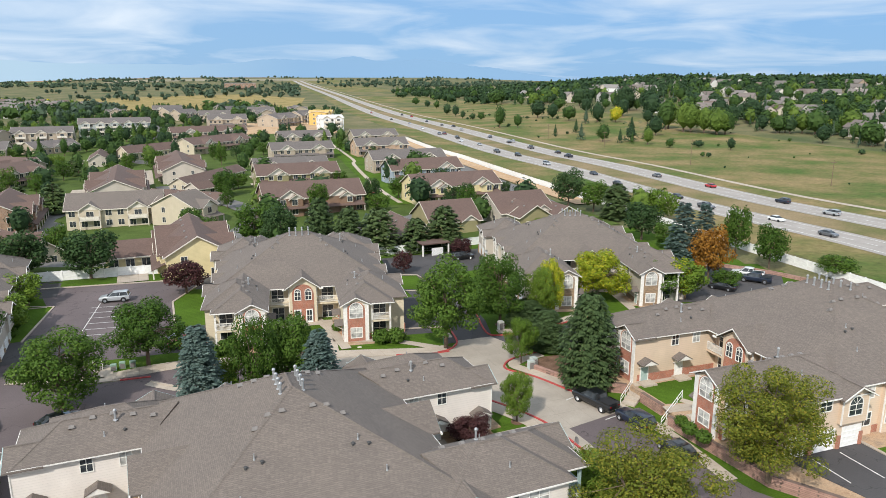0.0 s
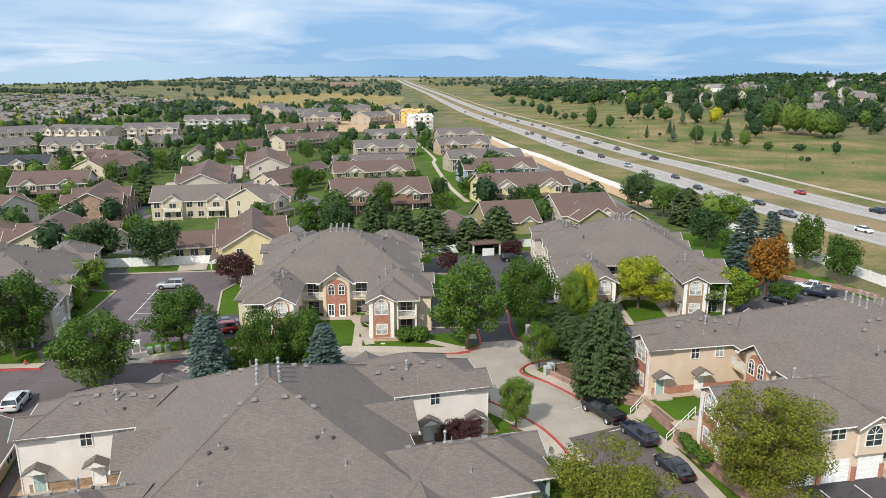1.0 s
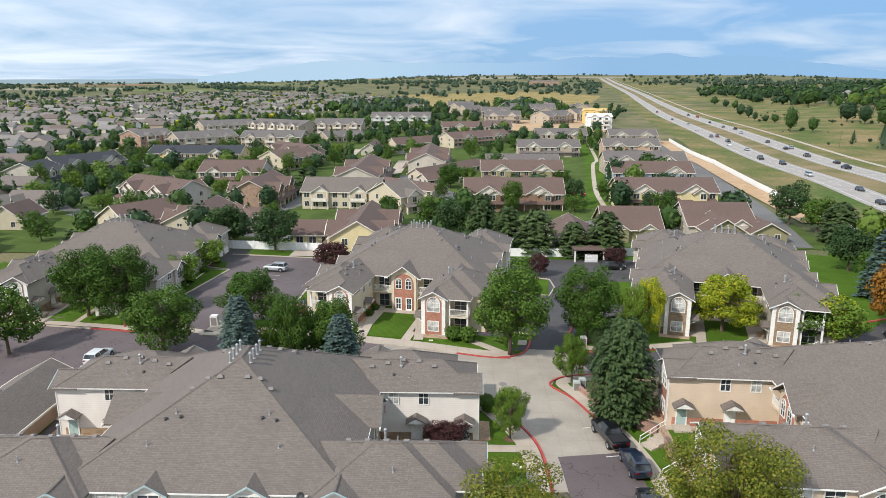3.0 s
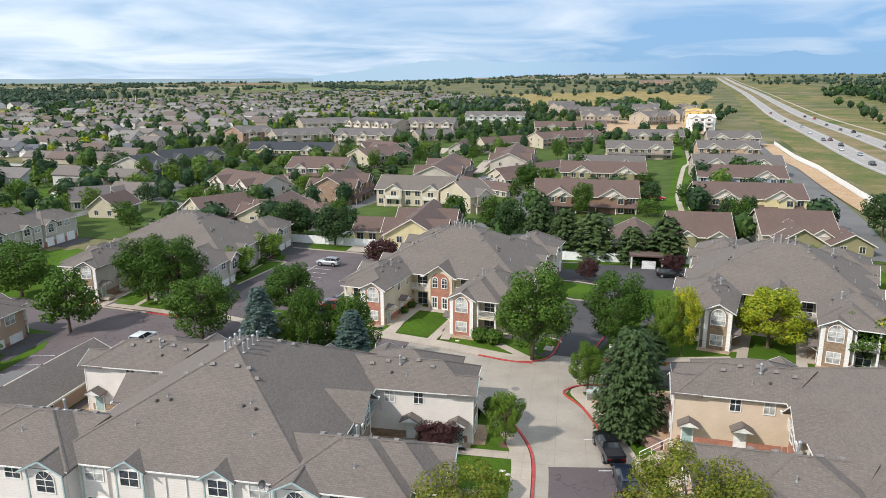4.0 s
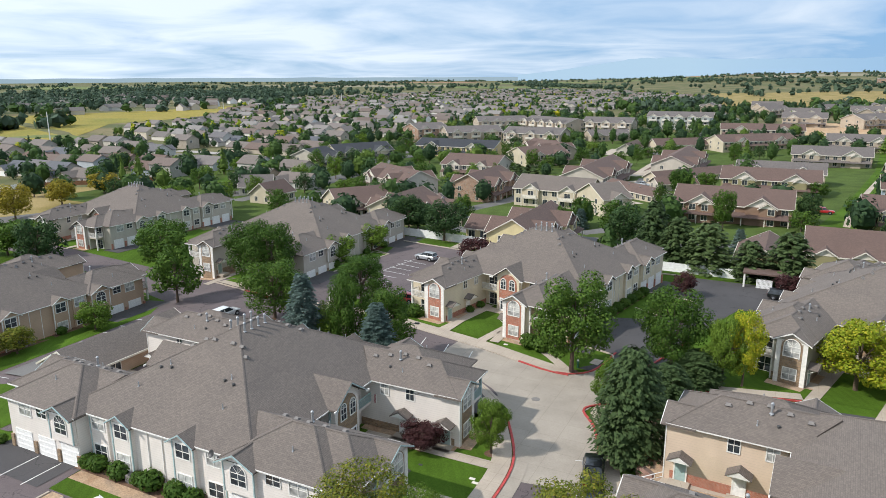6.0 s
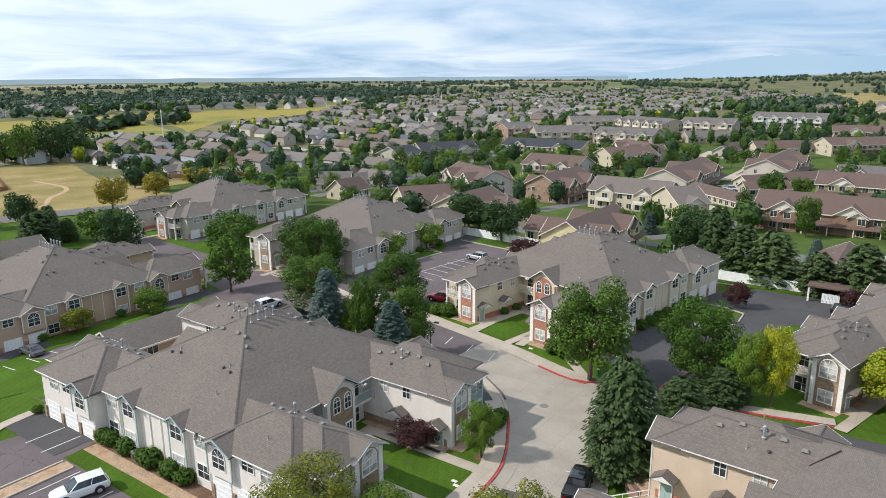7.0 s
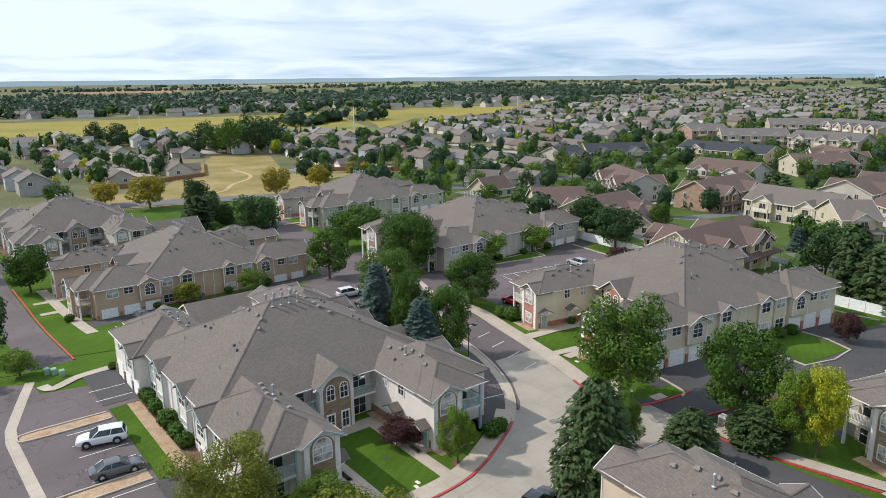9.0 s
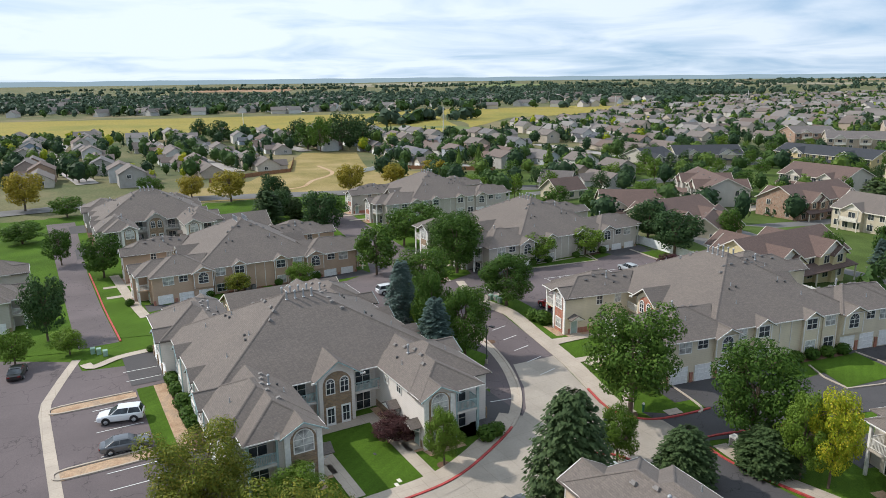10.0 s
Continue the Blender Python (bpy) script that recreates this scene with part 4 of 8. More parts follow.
drape("drive_north", PP((26.5, 29.5), (34, 29.2), (36.2, 36), (38, 47), (43, 63), (66, 64), (66, 80), (34, 80.5), (30.5, 60), (30, 37.5), (29.4, 33)), 0.050, "asphalt_dark", "dark asphalt drive between the houses", "drive")
drape("drive_east", PP((33.5, 29.6), (36.3, 22.2), (62, 20.5), (98, 20), (98, 30), (62, 31), (41, 29)), 0.055, "asphalt_dark", "dark asphalt drive between the houses", "drive")
drape("drive_south", PP((27.8, 2.2), (36.1, 3.2), (36.8, -3.5), (38, -14), (50, -36), (28, -36), (27.5, -14)), 0.045, "asphalt", "cracked dark asphalt drive", "drive")
drape("drive_parking_south", PP((-30, -33), (-22, -23.3), (-18, -22.9), (-16, -14), (-8.8, -14), (-8.6, -17.6), (28.0, -17.6), (28, -36), (-30, -36)), 0.034, "asphalt", "worn grey asphalt parking with white bay lines", "parking court")
drape("drive_west", PP((-140, -25), (-32, -23), (-28, -22.9), (-28, -17.6), (-78.6, -18.7), (-140, -18)), 0.026, "asphalt", "long grey asphalt drive", "drive")
drape("drive_concrete", PP((28.0, 2.0), (36.0, 3.2), (34.6, 9), (32.8, 15), (30.6, 18.3), (31.2, 20.2), (33, 21.3), (36.3, 22), (33.9, 29.6), (29, 30), (26, 26.9), (22.6, 27), (12.6, 30.2), (9.1, 31.3), (8.7, 25.0), (15, 22.1), (19.4, 19.1), (22.6, 15.6), (25.2, 11.1), (27.5, 6.3), (28.2, 2.4)), 0.060, "concrete", "pale concrete drive in jointed slabs", "drive")

drape("drive_bend", PP((9.3, 24.7), (9.5, 31.2), (0.4, 33.1), (-8.5, 35.0), (-17, 34.2), (-11, 33.2), (-5.9, 28.3), (2.3, 26.6)), 0.056, "asphalt", "worn grey asphalt bend of the drive", "drive")

# kerbs, pans and walks along the drives
WEST_EDGE = smooth_line(PP((28.0, -4), (27.8, 2.4), (26.9, 6.4), (24.7, 11), (22.1, 15.3), (18.9, 18.7), (14.7, 21.6), (8.7, 24.3), (2.1, 26.2), (-6, 27.8), (-11, 32)), 5)
ribbon("gutter_pan", offset_line(WEST_EDGE, -0.6)[21:], 1.0, 0.075, "concrete_walk", "tan concrete pan along the curving drive", "drain pan", step=1.5)
ribbon("walk", offset_line(WEST_EDGE, -1.15)[:24], 1.9, 0.10, "concrete_walk", "tan concrete walk along the curving drive", "walk", high=0.03, step=1.5)
ribbon("gutter_pan", offset_line(WEST_EDGE[:24], 0.7), 1.4, 0.084, "concrete", "grey concrete pan along the red kerb", "drain pan", step=1.5)
ribbon("kerb", WEST_EDGE[:21], 0.24, 0.02, "paint_red", "concrete kerb painted red", "kerb", high=0.16, step=1.5)
ribbon("kerb", WEST_EDGE[20:], 0.3, 0.02, "concrete_walk", "plain concrete kerb", "kerb", high=0.13, step=1.5)
EAST_EDGE = smooth_line(PP((26.2, 26.8), (22.6, 27.2), (12.6, 30.4), (0.4, 33.3), (-8.5, 35.2), (-16, 34.2)), 5)
ribbon("walk", offset_line(EAST_EDGE, 1.2), 2.0, 0.10, "concrete_walk", "tan concrete walk along the drive", "walk", high=0.03, step=1.5)
ribbon("kerb", EAST_EDGE[:8], 0.24, 0.02, "paint_red", "concrete kerb painted red", "kerb", high=0.16, step=1.5)
ribbon("kerb", EAST_EDGE[7:], 0.3, 0.02, "concrete_walk", "plain concrete kerb", "kerb", high=0.13, step=1.5)
ribbon("kerb", smooth_line(PP((24.6, 27.0), (26.6, 27.4), (28.4, 29.2), (29.3, 32.5), (29.8, 36.5)), 4), 0.24, 0.02, "paint_red", "curved concrete kerb painted red", "kerb", high=0.16, step=1.5)
ribbon("kerb", smooth_line(PP((37.5, 44), (36, 38.5), (34.7, 34.2), (34, 30.6), (35.4, 29.5), (40.6, 29.3), (52, 31.5)), 4), 0.24, 0.02, "paint_red", "curved concrete kerb painted red", "kerb", high=0.16, step=1.5)
ribbon("walk", smooth_line(PP((35.6, 30.9), (41, 30.4), (52, 32.8)), 4), 1.6, 0.09, "concrete_walk", "tan concrete walk beside the drive", "walk", high=0.03)
ribbon("kerb", smooth_line(PP((37, 21.8), (33, 21.2), (31.1, 20), (30.5, 18.3), (32.6, 15), (34.5, 9.5)), 4), 0.24, 0.02, "paint_red", "curved concrete kerb painted red", "kerb", high=0.16, step=1.5)
ribbon("walk", smooth_line(PP((37, 21.0), (33.4, 20.3), (31.9, 19), (33.4, 15.6), (35.4, 9.9), (37.3, 3.6), (38.0, -3), (37.4, -12)), 4), 1.5, 0.09, "concrete_walk", "tan concrete walk beside the drive", "walk", high=0.03)
ribbon("kerb", PP((-78.8, -18.4), (-63.5, -18.0), (-28.3, -17.4)), 0.24, 0.02, "paint_red", "long kerb painted red", "kerb", high=0.15)
ribbon("walk", PP((-74.3, -14.2), (-40.5, -12.5)), 1.7, 0.10, "concrete_walk", "tan concrete walk beside the lawn", "walk", high=0.03)
ribbon("walk", smooth_line(PP((-20.4, -22.4), (-18.6, -21.5), (-20.6, -18.3), (-21.2, -14.6)), 4), 1.3, 0.10, "concrete_walk", "tan concrete walk at the corner", "walk", high=0.03)
ribbon("gutter_pan", PP((-23, -23.3), (-9.9, -27), (-6.6, -27.3), (1.9, -27), (12, -26.6), (28, -26.2)), 1.1, 0.055, "concrete_walk", "tan concrete drainage pan across the parking", "drain pan")
ribbon("walk", PP((-27, 38.6), (-16.4, 34.9), (-8.3, 35.6)), 1.5, 0.085, "concrete_walk", "tan concrete walk on the planted strip", "walk", high=0.03)
ribbon("kerb", PP((-29.2, 53), (-28.8, 69.3), (-25.8, 69)), 0.3, 0.02, "concrete_walk", "concrete kerb", "kerb", high=0.14)
ribbon("kerb", PP((-7.3, 50.4), (-7.1, 64.3), (-1.5, 74.6)), 0.3, 0.02, "concrete_walk", "concrete kerb", "kerb", high=0.14)
ribbon("kerb", PP((-28, 81), (-5, 77.9), (33, 81)), 0.4, 0.02, "concrete_walk", "concrete kerb", "kerb", high=0.14)

# lawns and beds
drape("lawn", PP((21.5, 5.6), (26.4, 5.2), (24.2, 10.0), (21.2, 14.4), (13, 18.5), (13, 14.5), (21.5, 13.5)), 0.050, "lawn", "bright green mown lawn beside the drive", "lawn", 2.5)
drape("lawn", PP((11, -4.6), (27, -4.6), (26.8, 3.4), (25.4, 5.4), (11, 4.6)), 0.052, "lawn", "bright green mown court lawn", "lawn", 2.5)
drape("lawn", PP((-30, -17.2), (-78, -18.2), (-134, -17.0), (-134, -12.5), (-60, -12.5), (-28, -11.5)), 0.060, "lawn", "long strip of green mown lawn", "lawn")
drape("lawn", PP((-28, -22.6), (-21, -22.2), (-19.5, -21), (-21.5, -18), (-22, -13.4), (-28, -11.8)), 0.062, "lawn", "small corner lawn with walks", "lawn")
drape("lawn", PP((-40, -33), (-39, -24), (-30, -23.2), (-27, -23.2), (-31, -33)), 0.062, "lawn", "shaded green lawn under trees", "lawn")
drape("lawn", PP((-8.6, -17.4), (28, -17.4), (28, -15.7), (-8.6, -15.7)), 0.060, "lawn", "narrow green lawn beside the garden bed", "lawn")
drape("bed", PP((-8.6, -15.7), (10.5, -15.7), (10.5, -12.6), (-8.6, -12.6)), 0.062, "rock_mulch", "bed of tan river rock along the wall", "garden bed")
drape("bed", PP((-7.8, -26.6), (-7.8, -17.8), (-6.2, -17.8), (-6.0, -26.6)), 0.075, "rock_mulch", "parking island filled with tan rock", "garden bed")
drape("bed", PP((7.4, -26.3), (7.2, -18), (8.8, -18), (9.2, -26.2)), 0.075, "rock_mulch", "parking island filled with tan rock", "garden bed")
for pp, w in ((-7.0, 0.95), (8.1, 0.95)):
    ribbon("kerb", smooth_line(PP((pp - w, -18.0), (pp - w, -25.6), (pp, -26.8), (pp + w, -25.6), (pp + w, -18.0)), 4), 0.22, 0.02, "concrete_walk", "concrete kerb round the parking island", "kerb", high=0.15, step=1.0)
drape("lawn", PP((-8, 36.5), (4, 35.2), (19, 32.4), (25.5, 28.2), (28, 29.4), (29.2, 34), (29.6, 46), (30, 60), (33, 79), (-1.5, 75), (-7, 64.4), (-7.4, 50.6), (-6.2, 41)), 0.047, "lawn", "green mown lawn round the brick-fronted house", "lawn")
drape("lawn", PP((-16.2, 36), (-6.8, 34.8), (-6.2, 40.6), (-16.2, 41.4)), 0.058, "lawn", "green planted strip with a shade tree", "lawn")
drape("lawn", PP((-60, 48), (-44, 45.5), (-30, 47), (-29, 53), (-29, 69), (-26, 70), (-29, 84), (-62, 86)), 0.060, "lawn", "green lawn round the pale house", "lawn")
drape("lawn", PP((-70, -14), (-42, -12.5), (-42, 23), (-46, 29.5), (-66, 36)), 0.058, "lawn", "green lawn round the tan house", "lawn")
drape("lawn", PP((36.5, 31), (52, 33), (84, 32), (88, 78), (66, 78), (66, 64), (44, 62), (38.6, 47), (36.6, 36)), 0.049, "lawn", "green lawn under trees", "lawn")
drape("lawn", PP((-29, 85.2), (-28, 81.6), (-5, 78.4), (33, 81.4), (66, 81), (66, 85)), 0.064, "lawn", "strip of green lawn along the white fence", "lawn")
drape("bed", PP((33.0, 17), (35, 12), (37.4, 8.5), (44, 10), (44, 19.5), (37, 20.2), (33.4, 19)), 0.066, "bark_mulch", "brown mulch bed under the conifer", "garden bed")
drape("lawn", PP((-24, -12.4), (-42, -12.4), (-42, -6), (-30, -2), (-30, 14), (-24, 14)), 0.061, "lawn", "green lawn beside the garages", "lawn")
drape("lawn", PP((37.4, 23), (60, 19), (98, 19), (98, 20), (62, 20.8), (37.4, 22.4)), 0.05, "lawn", "green strip beside the drive", "lawn")


# court of the brick-fronted house: walks, rock bed, apron and slab
ribbon("walk", smooth_line(PP((12.8, 46.5), (13.6, 40.0), (13.7, 33.0)), 4), 1.35, 0.12, "concrete_walk", "tan concrete walk from the entrance to the drive", "walk", high=0.02, step=1.0)
ribbon("walk", smooth_line(PP((14.0, 36.2), (17.2, 35.0), (21.0, 32.8), (25.2, 28.6)), 4), 1.3, 0.13, "concrete_walk", "tan concrete walk before the brick bay", "walk", high=0.02, step=1.0)
ribbon("walk", smooth_line(PP((5.6, 34.2), (6.0, 41.0), (7.0, 47.7)), 4), 1.3, 0.12, "concrete_walk", "tan concrete walk beside the court lawn", "walk", high=0.02, step=1.0)
drape("bed", PP((14.6, 36.8), (17.4, 35.9), (20.4, 34.4), (21.2, 37.4), (15.0, 39.6)), 0.10, "rock_mulch", "bed of tan river rock before the brick bay", "garden bed", 1.5)
drape("apron", PP((22.4, 38.4), (24.2, 37.8), (29.4, 36.2), (30.6, 36.0), (31.6, 42), (31, 52), (24.6, 50)), 0.075, "asphalt_dark", "dark asphalt apron before the garages", "apron", 2.5)
ribbon("kerb", smooth_line(PP((21.6, 37.6), (24.0, 37.2), (29.0, 35.9), (29.9, 34.6)), 4), 0.24, 0.02, "concrete_walk", "plain concrete kerb round the lawn island", "kerb", high=0.17, step=1.0)
drape("lawn", PP((28.4, 57.0), (28.6, 65.8), (35.6, 64.0), (34.5, 54.4)), 0.085, "lawn", "mown lawn beside the garage apron with a plum tree", "lawn", 2.5)
ribbon("kerb", smooth_line(PP((28.2, 56.6), (34.6, 54.2), (35.8, 64.2), (28.6, 66.0)), 2), 0.22, 0.02, "concrete_walk", "concrete kerb round the lawn", "kerb", high=0.16, step=1.5)
drape("slab", PP((27.5, 31.6), (27.8, 33.4), (29.0, 33.2), (28.7, 31.4)), 0.10, "concrete_walk", "square concrete slab in the lawn", "slab", 2)


def bay_lines(spots, label):
    g = Geo()
    for (p0, q0), (p1, q1) in spots:
        (x0, y0), (x1, y1) = P(p0, q0), P(p1, q1)
        l = math.hypot(x1 - x0, y1 - y0)
        nx, ny = -(y1 - y0) / l * 0.06, (x1 - x0) / l * 0.06
        n = max(1, int(l / 2))
        for k in range(n):
            a, b = [(x0 + (x1 - x0) * j / n, y0 + (y1 - y0) * j / n) for j in (k, k + 1)]
            g.poly([(x + s * nx, y + s * ny, gz(x, y) + 0.072) for (x, y), s in ((a, -1), (b, -1), (b, 1), (a, 1))])
    tagged(part("bay_lines", g, "paint_white"), label, "road marking", kind="stuff")


bay_lines([((-19.6 + 0.05 * k, 52.6 + 2.7 * k), (-14.4 + 0.05 * k, 51.8 + 2.7 * k)) for k in range(6)] + [((-20.2, 52.4), (-18.0, 68.2))], "white bay lines in the parking court")
bay_lines([((-14.6 + 3.2 * k, -18.4), (-14.6 + 3.2 * k, -14.4)) for k in range(2)] + [((-4.8 + 2.8 * k, -22.6), (-4.8 + 2.8 * k, -18)) for k in range(5)], "white bay lines on asphalt")
bay_lines([((10 + 3.2 * k, -22.4), (10 + 3.2 * k, -18)) for k in range(5)] + [((16.0, 16.6), (16.6, 19.6)), ((12.4, 15), (12.8, 18.4))], "white bay lines on asphalt")
bay_lines([((-41.8, -9 + 3.1 * k), (-38.0, -9 + 3.1 * k)) for k in range(3)] + [((-41.8, 14 + 3.1 * k), (-38, 14 + 3.1 * k)) for k in range(3)], "white bay lines before the garages")
bay_lines([((-3 + 4 * k, 29.6 - 0.9 * k), (-3.6 + 4 * k, 32.3 - 0.9 * k)) for k in range(5)] + [((34.4, 8.5), (32.6, 8.0)), ((35.6, 2.6), (33.9, 2.3))], "short white bay ticks along the drive")

drape("lot_east", [(41, 113), (47, 112), (60.5, 119.5), (63.5, 127), (52.5, 134.5), (49, 128)], 0.07, "asphalt_dark", "dark asphalt parking lot behind the yellow trees", "parking court", 3)
ribbon("kerb", smooth_line([(41.5, 121), (49, 128.5), (51, 138), (50.5, 143)], 4), 0.3, 0.03, "paint_red", "concrete kerb painted red", "kerb", high=0.16, step=1.5)
ribbon("stone_wall", smooth_line([(51.5, 133.8), (56, 131.4), (62, 127.0), (66, 122)], 4), 0.4, -0.1, "stone_wall", "low retaining wall of pink sandstone blocks", "retaining wall", high=0.8, step=1.2)

# terrace of the beige house, held by a low stone wall
TERRACE = PP((37.4, 12), (38.6, 8.3), (40.2, 7), (40.4, 0.7), (39.4, -3.5), (40, -14), (52, -36), (100, -36), (100, 18.5), (60, 18.5), (40, 19))
tg = Geo()
tg.prism([(x, y) for x, y in TERRACE], -1.0, 1.15)
tagged(part("terrace", tg, "rock_mulch"), "raised terrace of tan rock and earth round the beige house", "terrace", kind="structure")
for line in ([(37.4, 12.2), (38.5, 8.2), (40.1, 6.9)], [(40.3, 4.4), (40.3, 0.8)], [(39.3, -1.4), (39.3, -3.5), (39.9, -14), (52, -36)]):
    ribbon("stone_wall", PP(*line), 0.45, -0.1, "stone_wall", "low retaining wall of pink sandstone blocks", "retaining wall", high=1.3, step=1.2)
ribbon("stone_wall", PP((33.6, 17.6), (34.8, 14.4), (36.4, 11.5), (37.6, 8.9)), 0.4, -0.1, "stone_wall", "low retaining wall of pink sandstone blocks", "retaining wall", high=0.75, step=1.2)


def terrace_patch(name, pts, lift, mat, label, category):
    g = Geo()
    g.prism(PP(*pts), 1.1, 1.15 + lift)
    tagged(part(name, g, mat), label, category, kind="structure")


terrace_patch("lawn", [(40.8, 5.8), (51, 5.4), (52.5, 4.5), (52.5, -2.4), (50, -3.2), (44.5, 0.2), (40.8, 1)], 0.03, "lawn", "green court lawn on the terrace", "lawn")
terrace_patch("walk", [(40.6, 6.0), (41.2, 8.2), (52, 8.0), (52.4, 6.0)], 0.04, "concrete_walk", "tan concrete walk beside the beige house", "walk")
terrace_patch("walk", [(40.0, 0.6), (44.6, 0.0), (50, -3.4), (50, -4.6), (44, -1.6), (39.8, -0.8)], 0.045, "concrete_walk", "tan concrete walk beside the court lawn", "walk")
terrace_patch("drive", [(43.2, -12.4), (52.6, -12.9), (52.0, -33.5), (44.6, -20.3)], 0.05, "asphalt_dark", "fresh dark asphalt drive before the garages", "drive")
terrace_patch("lawn", [(53.1, -14.6), (62, -15.2), (62, -34), (52.5, -34)], 0.035, "lawn", "green lawn beside the garages", "lawn")


bay_tops = [((45.6, -13.6), (45.3, -17.8)), ((49.1, -13.7), (48.8, -18.4))]
for (p0, q0), (p1, q1) in bay_tops:
    terrace_patch("bay_line", [(p0 - 0.06, q0), (p0 + 0.06, q0), (p1 + 0.06, q1), (p1 - 0.06, q1)], 0.056, "paint_white", "white bay line before the garages", "road marking")
terrace_patch("kerb", [(52.62, -13.0), (52.95, -13.0), (52.35, -34), (52.02, -34)], 0.14, "concrete_walk", "concrete kerb beside the garage drive", "kerb")

# lawns, kerbs and the parking behind the shade trees of the west drive
drape("lawn", [(-59.0, 92.2), (-62.8, 107.5), (-67.8, 107.2), (-68.2, 101.8), (-63.8, 90.0)], 0.10, "lawn", "green lawn with two small trees beside the pale house", "lawn", 2.5)
drape("lawn", [(-53.6, 77.2), (-57.6, 81.6), (-63.4, 81.3), (-69.5, 80.4), (-70.5, 75.8), (-63.3, 76.5)], 0.10, "lawn", "green lawn under tall shade trees", "lawn", 2.5)
drape("lot_west", [(-57.9, 82.2), (-54.8, 85.8), (-59.2, 91.8), (-64.2, 89.6), (-66.5, 81.8)], 0.085, "asphalt_dark", "dark asphalt parking bays beside the lawn", "parking court", 2.5)
ribbon("walk", [(-70.8, 75.0), (-62.3, 75.7), (-52.9, 76.5)], 1.5, 0.11, "concrete_walk", "tan concrete walk along the drive", "walk", high=0.03, step=1.5)
ribbon("kerb", [(-60.0, 74.7), (-52.3, 75.5)], 0.24, 0.02, "paint_red", "concrete kerb painted red", "kerb", high=0.17, step=1.5)
ribbon("kerb", [(-70.8, 73.9), (-60.0, 74.7)], 0.24, 0.02, "concrete_walk", "plain concrete kerb", "kerb", high=0.15, step=1.5)
ribbon("kerb", [(-42.6, 78.4), (-39.3, 79.3)], 0.26, 0.02, "concrete_walk", "plain concrete kerb", "kerb", high=0.15, step=1.5)
ribbon("kerb", [(-39.3, 79.3), (-36.0, 80.3)], 0.26, 0.02, "paint_red", "concrete kerb painted red", "kerb", high=0.16, step=1.5)
drape("slab", [(-42.9, 79.5), (-44.3, 84.3), (-42.6, 83.9), (-40.4, 80.4)], 0.115, "concrete_walk", "concrete slab under the post boxes", "slab", 2)
ribbon("kerb", [(-58.7, 92.0), (-62.6, 107.7), (-67.6, 107.5)], 0.26, 0.02, "concrete_walk", "plain concrete kerb round the lawn", "kerb", high=0.16, step=1.5)
for k in range(4):
    ribbon("bay_line", [(-58.6 - 1.9 * k, 83.0 + 0.2 * k), (-60.6 - 1.6 * k, 88.6 - 0.6 * k)], 0.1, 0.11, "paint_white", "white parking bay line", "road marking", step=2)

# highway, its verges and the land north of it
HWY = [(136, -15), (118, 47), (101, 108), (89.5, 148), (83, 165), (75.6, 182), (67.6, 202), (58.9, 231), (47.2, 276.4), (39, 302), (28, 333), (14.5, 382), (-20, 521), (-70, 718), (-128, 985), (-172, 1180), (-246, 1500), (-375, 2000), (-640, 3000)]


hw = smooth_line(HWY, 4)
ribbon("highway_verge", offset_line(hw, 16), 66, 0.06, "meadow", "grassy verges and median of the highway, patchy green and straw", "verge", step=8)
for d, nm in ((6.2, "near"), (30, "far")):
    ribbon("road", offset_line(hw, d), 12.4, 0.12, "concrete_hwy", "grey two-lane highway carriageway with paved shoulders", "road", step=8)
    for o in (-4.3, 4.3):
        ribbon("lane_line", offset_line(hw, d + o), 0.22, 0.145, "paint_white", "solid white edge line on the highway", "road marking", step=8)
ribbon("median", offset_line(hw, 18.1), 10.8, 0.10, "median_grass", "dry brown grass of the highway median", "verge", step=8)
ribbon("path", offset_line(hw, 47), 2.6, 0.12, "concrete_walk", "pale concrete path along the highway", "path", step=8)
ribbon("pavement", smooth_line([(42, 203), (31.5, 236), (23.7, 261), (14.3, 295), (5, 329), (-7.8, 366), (-26.5, 433)], 4), 6.6, 0.27, "dirt", "bare orange dirt strip beside the white fence", "strip", step=6)


def dashes(offset):
    g = Geo()
    line = offset_line(hw, offset)
    for (x0, y0), (x1, y1) in zip(line, line[1:]):
        l = math.hypot(x1 - x0, y1 - y0)
        if y0 > 1400 or l < 1:
            continue
        k = 0.0
        ux, uy = (x1 - x0) / l, (y1 - y0) / l
        while k + 3 < l:
            q = [(x0 + ux * (k + a) - uy * b, y0 + uy * (k + a) + ux * b) for a, b in ((0, -0.08), (3, -0.08), (3, 0.08), (0, 0.08))]
            g.poly([(x, y, gz(x, y) + 0.145) for x, y in q])
            k += 12
    tagged(part("lane_dashes", g, "paint_white"), "broken white lane lines on the highway", "road marking", kind="stuff")


dashes(6.2)
dashes(30)

